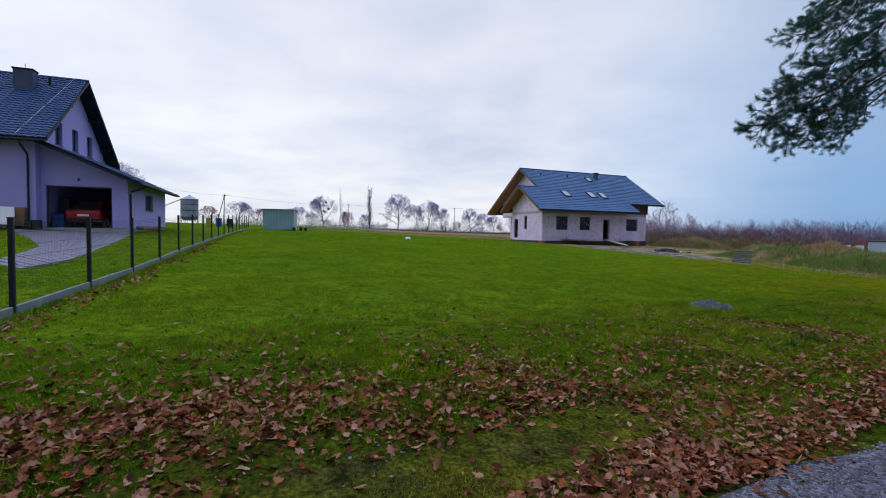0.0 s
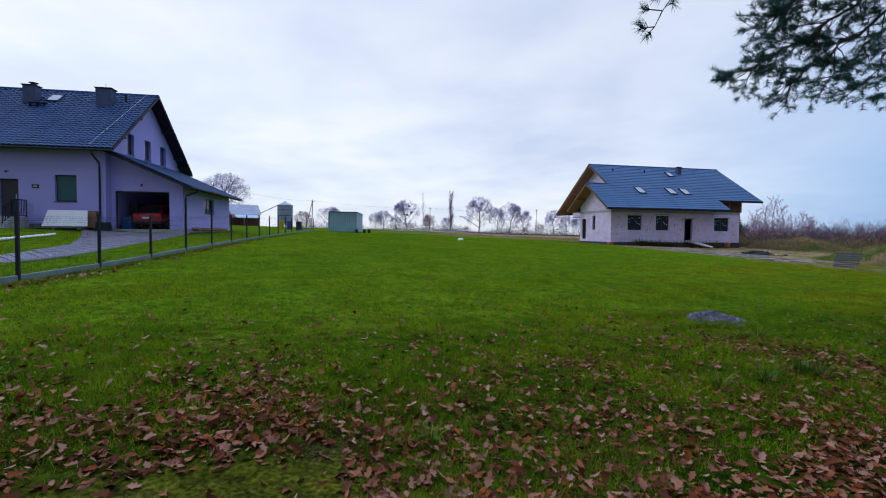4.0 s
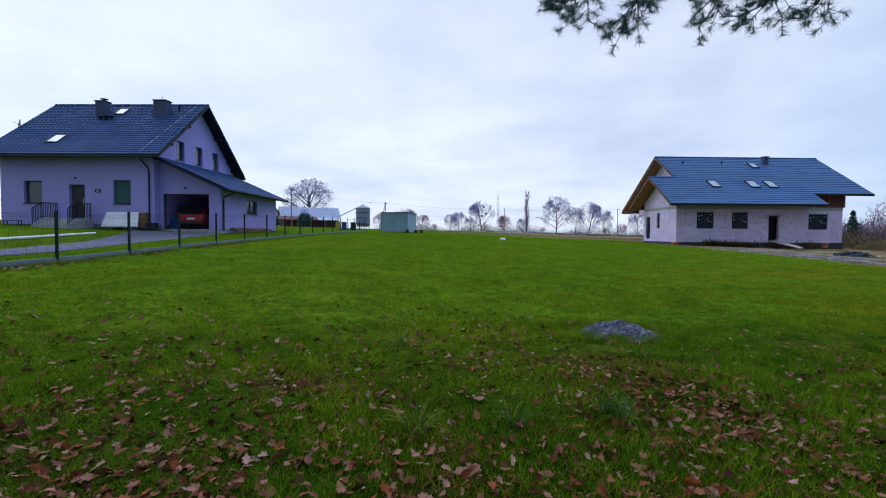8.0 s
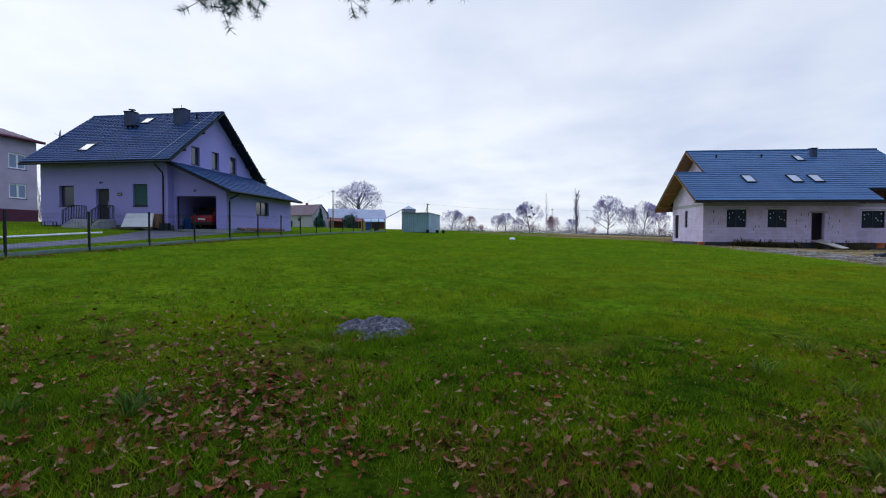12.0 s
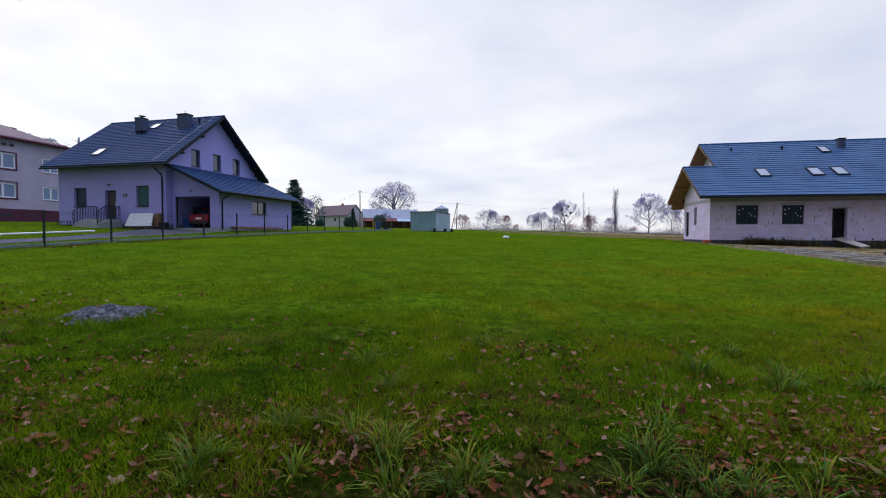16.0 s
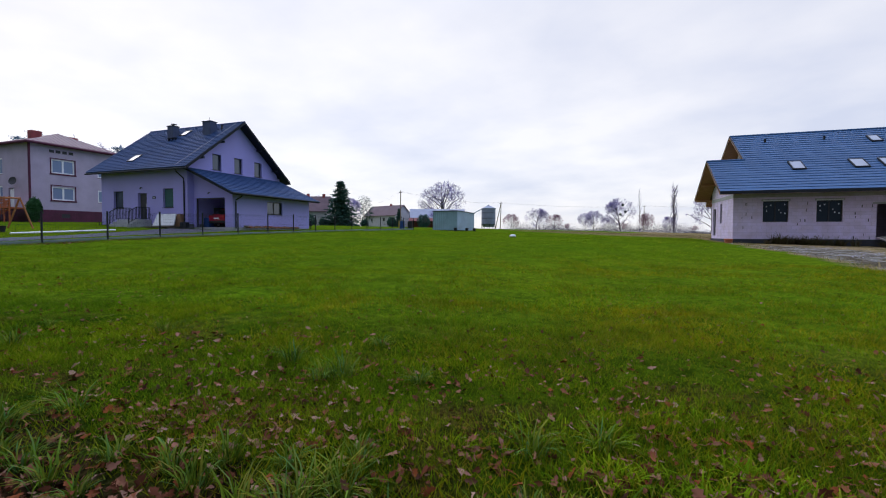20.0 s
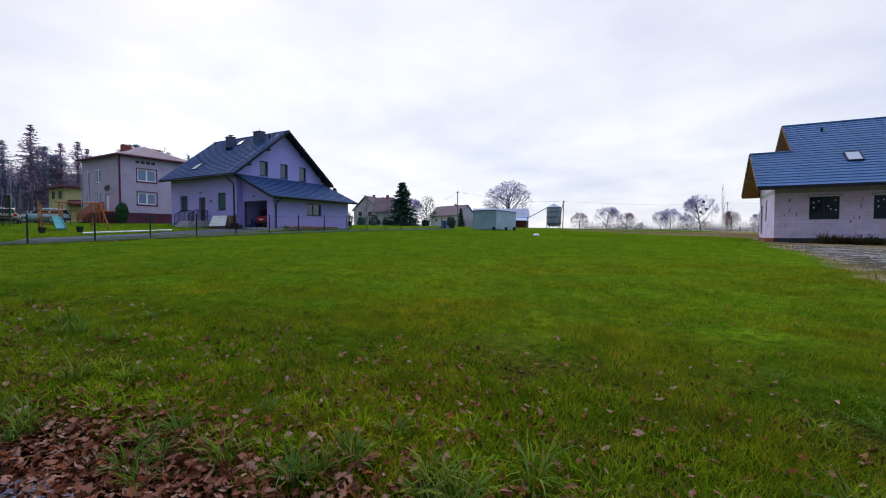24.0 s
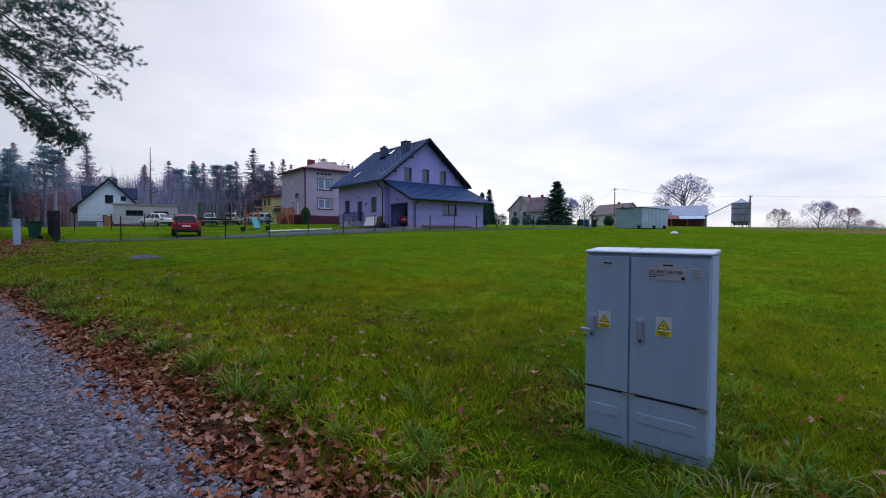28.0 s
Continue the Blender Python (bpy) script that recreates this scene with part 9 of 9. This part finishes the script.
# ---- scrub and woods to the east ----
rw = random.Random(17)
for i in range(90):
    t_ = rw.random()
    az = radians(24 + 46 * t_)
    dist = rw.uniform(80, 120)
    x, y = dist * math.sin(az), dist * math.cos(az)
    h = rw.uniform(1.7, 3.1)
    bare_tree(SHRUB[i % 2], x, y, h, 3.6, "reddish brown leafless thicket shrub", "shrub", 0.75, rw.uniform(0, 360), "eastern thicket", TWIG_DUSK, category="shrub")
for i in range(110):
    az = radians(22 + 50 * rw.random())
    dist = rw.uniform(115, 165)
    x, y = dist * math.sin(az), dist * math.cos(az)
    bare_tree(BIRCH[i % 2], x, y, rw.uniform(4.0, 6.6), 10.2, "slender bare birch in the eastern wood", "birch", 1.5, rw.uniform(0, 360), "eastern wood", TWIG_RED if i % 2 else TWIG_DUSK)
    if i % 2:
        bare_tree(SHRUB[i % 4 // 2], x * 0.95 + 2, y * 0.95 - 2, rw.uniform(3.0, 4.8), 3.6, "tall leafless shrub in the eastern wood", "shrub", 0.8, rw.uniform(0, 360), "eastern thicket", TWIG_DUSK, category="shrub")
for i, (x, y, h) in enumerate(((42.5, 86, 8.2), (40.5, 89, 6.4), (45, 88, 6.8), (47, 84, 5.5), (39, 84, 5.2), (44, 92, 7.4), (49, 90, 6))):
    bare_tree(BIRCH[i % 2], x, y, h, 10.2, "slender bare reddish birch above the thicket", "birch", 1.6, 70 * i, "eastern wood", TWIG_RED)
conifer(SPRUCE_M, 40.0, 93.0, 0.42, "dark young spruce behind the unfinished house", "spruce", 15)


def twig_belt(name, pts, n, hmin, hmax, wid, material, label, seed, slant=0.6, long=(0.10, 0.34)):
    """A belt of thin upright stems and twigs, for a thicket too dense to count."""
    rgb = np.random.default_rng(seed)
    p = np.array(pts, float)
    d = np.r_[0, np.cumsum(np.linalg.norm(np.diff(p, axis=0), axis=1))]
    t = rgb.uniform(0, d[-1], n)
    x = np.interp(t, d, p[:, 0]) + rgb.normal(0, wid, n)
    y = np.interp(t, d, p[:, 1]) + rgb.normal(0, wid, n)
    z = gz(x, y)
    clump = 0.6 + 0.4 * np.sin(t * 0.35 + 2 * np.sin(t * 0.11))
    h = rgb.uniform(hmin, hmax, n) * clump
    a = rgb.uniform(0, 2 * np.pi, n)
    zb = z + rgb.uniform(0, 0.82, n) * h
    top = np.minimum(zb + h * rgb.uniform(*long, n), z + h)
    w = rgb.uniform(0.010, 0.028, n) * (1 + hmax / 12)
    l = rgb.normal(0, slant, (n, 2)) * (h * 0.2)[:, None]
    v = np.empty((n, 3, 3))
    v[:, 0] = np.stack([x - w * np.cos(a), y - w * np.sin(a), zb - 0.1], 1)
    v[:, 1] = np.stack([x + w * np.cos(a), y + w * np.sin(a), zb - 0.1], 1)
    v[:, 2] = np.stack([x + l[:, 0], y + l[:, 1], top], 1)
    return tagged(new(name, tri_mesh(name, v, material)), label, "thicket", "", "stuff")


def arc(az0, az1, dist, k=8):
    return [(dist * math.sin(radians(az0 + (az1 - az0) * i / k)), dist * math.cos(radians(az0 + (az1 - az0) * i / k))) for i in range(k + 1)]


BRUSH = island_ramp("brush_twigs", [(0.12, 0.085, 0.07), (0.19, 0.11, 0.10), (0.09, 0.075, 0.065), (0.15, 0.125, 0.06)], 0.95, 0.03)
# twigs tinted blue; the far haze is painted into them
BRUSH_HAZE = island_ramp("haze_blue_twigs", [(0.09, 0.09, 0.15), (0.13, 0.09, 0.13), (0.08, 0.10, 0.17)], 0.95, 0.02)
twig_belt("thicket", arc(22, 75, 92), 110000, 1.6, 3.4, 6.0, BRUSH, "dense leafless thicket beyond the plot", 3, 0.6, (0.06, 0.2))
BRUSH_OLIVE = island_ramp("olive_brush", [(0.15, 0.115, 0.06), (0.20, 0.15, 0.09), (0.11, 0.10, 0.05), (0.22, 0.14, 0.11)], 0.95, 0.03)
twig_belt("low_brush", arc(21, 60, 74), 105000, 1.0, 1.9, 3.5, BRUSH_OLIVE, "low olive-brown brush beyond the plot", 9, 0.8, (0.05, 0.15))
twig_belt("far_wood_edge", arc(20, 80, 170), 115000, 4.5, 8.0, 8.0, BRUSH_HAZE, "distant leafless wood, haze put into its colour", 4)
twig_belt("far_hedge", [(-105, 205), (-60, 222), (-10, 230), (40, 222), (75, 200)], 60000, 1.5, 5.5, 4.0, BRUSH_HAZE, "low hedge along the far field edge", 5)

# ---- wood to the west ----
for i in range(260):
    f = (i + rw.random()) / 260
    x, y = -88 + rw.uniform(-14, 8) + 6 * math.sin(9 * f), -70 + 106 * f
    k = i % 9
    if k in (0, 5):
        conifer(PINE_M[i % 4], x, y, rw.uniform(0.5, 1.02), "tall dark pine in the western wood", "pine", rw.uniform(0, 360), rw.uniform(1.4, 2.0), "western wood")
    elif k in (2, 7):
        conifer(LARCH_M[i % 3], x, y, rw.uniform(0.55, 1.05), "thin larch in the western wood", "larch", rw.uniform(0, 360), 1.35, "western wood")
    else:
        bare_tree(BIRCH[i % 2], x, y, rw.uniform(7.5, 13.5), 10.2, "bare tree in the western wood", "bare_tree", 1.5, rw.uniform(0, 360), "western wood", TWIG_RED if k in (3, 6) else TWIG_HAZE)
# both belt colours are brightened to imitate haze over the wood
STEMS_HAZE = island_ramp("haze_stems", [(0.30, 0.32, 0.46), (0.38, 0.35, 0.50), (0.42, 0.33, 0.40), (0.24, 0.31, 0.42), (0.16, 0.18, 0.25)], 0.95, 0.02)
RUSSET_HAZE = island_ramp("haze_understorey", [(0.42, 0.22, 0.24), (0.34, 0.24, 0.32), (0.46, 0.24, 0.20), (0.28, 0.26, 0.34)], 0.95, 0.02)
twig_belt("haze_stems", [(-84, -70), (-86, -20), (-92, 34)], 130000, 6.5, 12.0, 5.0, STEMS_HAZE, "close western wood stems with haze in their colour", 6, 0.10, (0.2, 0.5))
twig_belt("wood_undergrowth", [(-80, -70), (-82, -20), (-88, 34)], 110000, 2.5, 6.0, 4.0, RUSSET_HAZE, "reddish undergrowth of the western wood", 8, 0.7)
for i, (x, y, s) in enumerate(((-62, -27, 0.8), (-60, -23.5, 0.72), (-64, -21, 0.85), (-61, -18.5, 0.78), (-66, -30, 0.8), (-63, -25, 0.66))):
    conifer(PINE_M[i % 4], x, y, s, "dark pine at the edge of the western wood", "pine", 60 * i, 1.7, "western wood")
for x, y, s in ((-60, -26.0, 0.62), (-62, -24.6, 0.7), (-57, -23.3, 0.5)):
    conifer(SPRUCE_HAZE, x, y, s, "dense dark green spruce at the wood edge", "spruce", x * 9, 1.0, "western wood")
for i in range(16):
    x, y = -66 + rw.uniform(-3, 3), -33 + 0.95 * i
    h = rw.uniform(4.5, 7.0)
    t = thing("beech", "young beech with clinging russet leaves", "tree", gpose(x, y), "russet beeches")
    bm = bmesh.new()
    tube(bm, [(0, 0, -0.2), (0.1, 0.1, h * 0.8)], [0.12, 0.03], 6)
    part("trunk", bm, BARK, t)
    part("crown", foliage(1300, egg(1.9, 1.9, h * 0.46, h * 0.54), 0.13, i, RUSSET), None, t)
snag = thing("dead_snag", "tall bare dead trunk with short snapped limbs", "tree", gpose(-65, -7))
bm = bmesh.new()
tube(bm, [(0, 0, -0.2), (0.1, 0.1, 5), (-0.1, 0.0, 10), (-0.35, 0, 13.3)], [0.17, 0.12, 0.07, 0.02], 7)
part("trunk", bm, BARK, snag)
for k in range(26):
    z = 5.0 + 0.31 * k
    a = rw.uniform(0, 6.28)
    L = rw.uniform(0.6, 2.2) * (1.2 - 0.05 * k)
    bm = bmesh.new()
    tube(bm, [(0, 0, z), (L * math.cos(a), L * math.sin(a), z + rw.uniform(-0.2, 0.5))], [0.04, 0.01], 4)
    part("limb", bm, BARK, snag)

# ---- unseen pines added beyond the lane to shade its verge ----
def shade_pine(s, off, h, seed):
    x, y = lane_point(s, off)
    t = thing("shade_pine", "unseen dense pine added to shade the lane's verge", "tree", gpose(x, y), "pines along the lane")
    rg = np.random.default_rng(seed)
    segs = [((0, 0, -0.3), (0.1, 0, h * 0.5), 0.30, 0.2), ((0.1, 0, h * 0.5), (0, 0.1, h), 0.2, 0.02)]
    tris = []
    for k in range(85):
        f = rg.uniform(0, 1)
        z, a = h * (0.30 + 0.68 * f), rg.uniform(0, 2 * np.pi)
        R = (3.7 * (1 - f) ** 0.55 + 0.3) * np.sqrt(rg.uniform(0.1, 1))
        c = np.array([R * np.cos(a), R * np.sin(a), z + 0.15 * R])
        segs.append(((0, 0, z), tuple(c), 0.04, 0.012))
        n = 60
        q = c + rg.normal(0, 1, (n, 3)) * np.array([0.6, 0.6, 0.28])
        d = rg.normal(0, 1, (n, 3)) + np.array([0, 0, 0.4])
        d *= 0.32 / np.linalg.norm(d, axis=1, keepdims=True)
        e = np.cross(d, rg.normal(0, 1, (n, 3)))
        e *= 0.06 / np.maximum(np.linalg.norm(e, axis=1, keepdims=True), 1e-6)
        tris.append(np.stack([q - e, q + e, q + d], 1))
    part("trunk", tri_mesh("shade_pine_trunk", tube_arrays(segs, 6), BARK_PINE), BARK_PINE, t)
    part("crown", tri_mesh("shade_pine_crown", np.concatenate(tris), NEEDLE), NEEDLE, t)


for k, (s_, o_, h_) in enumerate(((-9, -6.5, 15), (1.5, -6.2, 16), (16.5, -5.8, 15), (22.5, -6.4, 16.5), (29, -6.0, 15), (36, -6.6, 16))):
    shade_pine(s_, o_, h_, 300 + k)

# ---- the pine over the lane ----
pine = thing("roadside_pine", "tall pine whose needled boughs hang over the lane", "tree", pose(10.8, 1.6, float(gz(10.8, 1.6))))
base = Vector((10.8, 1.6, float(gz(10.8, 1.6))))
bm = bmesh.new()
tube(bm, [(0, 0, -0.3), (0.05, 0.1, 4), (-0.1, 0.2, 9), (0.1, 0.1, 14.5), (0, 0.2, 17)], [0.30, 0.26, 0.2, 0.11, 0.03], 12)
part("trunk", bm, BARK_PINE, pine, smooth=True)
rp_ = random.Random(23)
needle_tris = []
limb_segs = []


def tuft(c, d, L=0.06, n=15, back=0.13):
    """A brush of needles round the last stretch of a shoot."""
    d = d.normalized()
    for k in range(n):
        v = Vector((rp_.gauss(0, 1), rp_.gauss(0, 1), rp_.gauss(0, 1)))
        f = rp_.random()
        v = (v - d * v.dot(d)).normalized() * (1.0 - 0.3 * f) + d * rp_.uniform(0.3, 0.95) + Vector((0, 0, 0.25))
        v = v.normalized() * L * rp_.uniform(0.75, 1.15)
        s = v.cross(Vector((rp_.gauss(0, 1), rp_.gauss(0, 1), rp_.gauss(0, 1)))).normalized() * 0.0019
        p = c - d * (back * (1 - f))
        needle_tris.append((tuple(p - s), tuple(p + s), tuple(p + v)))


def shoot(p, d, L, r):
    """A side branch, fanned out flat, with brushes of needles on short spurs."""
    n = max(3, int(L / 0.11))
    for i in range(n):
        d = (d + Vector((rp_.gauss(0, 0.16), rp_.gauss(0, 0.16), rp_.gauss(0, 0.12) + 0.03))).normalized()
        q = p + d * (L / n)
        limb_segs.append((tuple(p), tuple(q), r * (1 - 0.8 * i / n), r * (1 - 0.8 * (i + 1) / n)))
        p = q
        if i < 1:
            continue
        for c in range(2):
            sd = Matrix.Rotation(rp_.uniform(0, 2 * math.pi), 3, d) @ d.orthogonal().normalized()
            sd.z *= 0.6
            e = (d * 0.6 + sd * 0.8 + Vector((0, 0, 0.15))).normalized()
            q = p + e * rp_.uniform(0.10, 0.2)
            limb_segs.append((tuple(p), tuple(q), r * 0.4, r * 0.25))
            tuft(q, e, 0.076, 72, 0.09)
    tuft(p, d, 0.08, 90, 0.10)


def bough(pts, r0, dense, size, start=0.45):
    """A main bough through plan points (absolute), with side branches from start to its tip."""
    pts = [Vector(q) for q in pts]
    fine = []
    for a, b in zip(pts, pts[1:]):
        for k in range(5):
            fine.append(a.lerp(b, k / 5) + Vector((rp_.gauss(0, 0.03), rp_.gauss(0, 0.03), rp_.gauss(0, 0.03))))
    fine.append(pts[-1])
    m = len(fine) - 1
    for i, (a, b) in enumerate(zip(fine, fine[1:])):
        limb_segs.append((tuple(a), tuple(b), r0 * (1 - 0.88 * i / m), r0 * (1 - 0.88 * (i + 1) / m)))
        if i / m >= start:
            d = (b - a).normalized()
            for c in range(dense):
                sd = Matrix.Rotation(rp_.uniform(0, 2 * math.pi), 3, d) @ d.orthogonal().normalized()
                sd.z *= 0.55
                shoot(a.lerp(b, rp_.random()), (d * 0.75 + sd * 0.75).normalized(), size * rp_.uniform(0.6, 1.2) * (1.15 - 0.55 * (i / m)), 0.008)
    if dense:
        shoot(fine[-1], (fine[-1] - fine[-2]).normalized(), size * 0.5, 0.008)


trunk_at = lambda z: base + Vector((0, 0.15, z))
bough([trunk_at(8.2), (9.2, 4.4, 7.2), (7.6, 6.6, 5.2), (6.5, 7.65, 3.9), (5.6, 8.12, 3.34)], 0.05, 8, 0.5, 0.6)
bough([trunk_at(7.6), (9.2, 4.6, 6.5), (7.7, 6.9, 4.7), (6.7, 7.9, 3.65), (6.15, 8.15, 3.2)], 0.045, 5, 0.48, 0.62)
bough([trunk_at(8.8), (9.0, 4.4, 7.6), (7.4, 6.4, 5.6), (6.4, 7.2, 4.4), (5.65, 7.5, 3.75)], 0.045, 9, 0.55, 0.52)
bough([trunk_at(7.8), (9.6, 4.8, 6.6), (8.2, 7.4, 4.8), (7.2, 8.5, 3.75), (6.85, 8.75, 3.3)], 0.04, 2, 0.4, 0.66)
bough([trunk_at(8.1), (9.7, 4.8, 6.8), (8.4, 7.5, 4.9), (7.6, 8.5, 3.85), (7.3, 8.85, 3.3)], 0.04, 3, 0.42, 0.66)
bough([trunk_at(8.0), (9.8, 4.8, 6.7), (8.7, 7.6, 4.9), (8.0, 8.6, 3.9), (7.75, 8.9, 3.3)], 0.04, 2, 0.42, 0.68)
bough([trunk_at(8.4), (10.0, 5.0, 7.0), (9.2, 7.8, 5.3), (8.5, 9.0, 4.2), (8.2, 9.3, 3.75)], 0.04, 2, 0.4, 0.7)
bough([trunk_at(8.8), (8.5, 3.6, 7.2), (6.0, 4.4, 5.3), (4.7, 4.95, 4.1), (4.06, 5.33, 3.24)], 0.022, 0, 0.1, 1.0)
# the lone hanging sprig
for p_, q_, brush in (((4.06, 5.33, 3.24), (4.01, 5.44, 3.135), 0), ((4.01, 5.44, 3.135), (3.945, 5.55, 3.05), 0), ((3.945, 5.55, 3.05), (3.91, 5.64, 2.965), 0), ((3.91, 5.64, 2.965), (3.82, 5.70, 2.99), 80), ((3.91, 5.64, 2.965), (3.87, 5.74, 2.93), 60), ((3.945, 5.55, 3.05), (3.80, 5.58, 3.09), 70),
                      ((4.01, 5.44, 3.135), (3.90, 5.43, 3.19), 70), ((4.01, 5.44, 3.135), (3.86, 5.49, 3.12), 80), ((4.01, 5.44, 3.135), (4.01, 5.52, 3.08), 50), ((4.06, 5.33, 3.24), (3.98, 5.42, 3.16), 40), ((3.82, 5.70, 2.99), (3.79, 5.68, 3.03), 50)):
    limb_segs.append((p_, q_, 0.0055, 0.0035))
    if brush:
        tuft(Vector(q_), Vector(q_) - Vector(p_), 0.085, brush + 15, 0.06)
for pts in ([trunk_at(9.4), (10.2, 5.2, 8.0), (9.5, 8.6, 6.0), (9.25, 10.6, 4.95)], [trunk_at(8.8), (10.4, 5.2, 7.3), (9.5, 8.4, 5.4), (8.9, 10.1, 4.4)], [trunk_at(9.0), (9.0, 4.6, 7.9), (7.3, 6.8, 6.0), (6.2, 8.0, 4.9)],
            [trunk_at(9.8), (9.4, 4.8, 8.6), (8.0, 7.4, 6.9), (7.2, 8.9, 5.9)], [trunk_at(9.2), (9.2, 4.8, 7.6), (7.7, 7.2, 5.9), (6.9, 8.4, 5.0)], [trunk_at(10.4), (9.8, 5.0, 9.2), (8.8, 8.0, 7.4), (8.2, 9.8, 6.3)], [trunk_at(11.2), (8.8, 4.4, 10.2), (7.2, 6.8, 8.4), (6.4, 8.4, 7.3)],
            [trunk_at(10.0), (8.2, 3.2, 9.0), (5.8, 4.6, 7.4), (4.4, 5.2, 6.4)], [trunk_at(10.8), (12.6, 5.0, 9.4), (13.2, 7.8, 7.6), (13.4, 9.4, 6.6)], [trunk_at(9.6), (12.0, 4.6, 8.2), (12.2, 7.4, 6.4), (12.2, 8.8, 5.6)]):
    bough(pts, 0.05, 7, 0.8, 0.42)
for k in range(7):
    a = math.radians(170 + 50 * k)
    z = rp_.uniform(11, 15)
    bough([trunk_at(z), trunk_at(z) + Vector((1.5 * math.cos(a), 1.5 * math.sin(a), 0.3)), trunk_at(z) + Vector((3.4 * math.cos(a), 3.4 * math.sin(a), 0.2))], 0.05, 2, 0.6, 0.4)
# the high crown, never in view, added for shade: soft clumps of needles round the upper limbs
rgc = np.random.default_rng(77)
clumps = []
for k in range(170):
    f = rgc.uniform(0, 1)
    a = rgc.uniform(0, 2 * np.pi)
    R = (5.6 - 4.2 * f) * np.sqrt(rgc.uniform(0.05, 1))
    c = np.array([R * np.cos(a), R * np.sin(a) + 1.2 * (1 - f), 9.3 + 7.6 * f])
    n = 70
    q_ = c + rgc.normal(0, 1, (n, 3)) * np.array([0.55, 0.55, 0.25])
    d = rgc.normal(0, 1, (n, 3)) + np.array([0, 0, 0.4])
    d *= 0.30 / np.linalg.norm(d, axis=1, keepdims=True)
    e = np.cross(d, rgc.normal(0, 1, (n, 3)))
    e *= 0.05 / np.maximum(np.linalg.norm(e, axis=1, keepdims=True), 1e-6)
    clumps.append(np.stack([q_ - e, q_ + e, q_ + d], 1))
    limb_segs.append((tuple(base + Vector((0, 0.15, c[2] - 0.4))), tuple(base + Vector(c)), 0.04, 0.012))
part("upper_crown", tri_mesh("upper_crown", np.concatenate(clumps), NEEDLE), NEEDLE, pine)
lim = tri_mesh("boughs", tube_arrays(limb_segs, 4), BARK_PINE)
ob = part("branchwork", lim, BARK_PINE, pine)
ob.matrix_basis = Matrix.Translation(-base)
ob = part("needles", tri_mesh("needles", np.array(needle_tris), NEEDLE), NEEDLE, pine)
ob.matrix_basis = Matrix.Translation(-base)
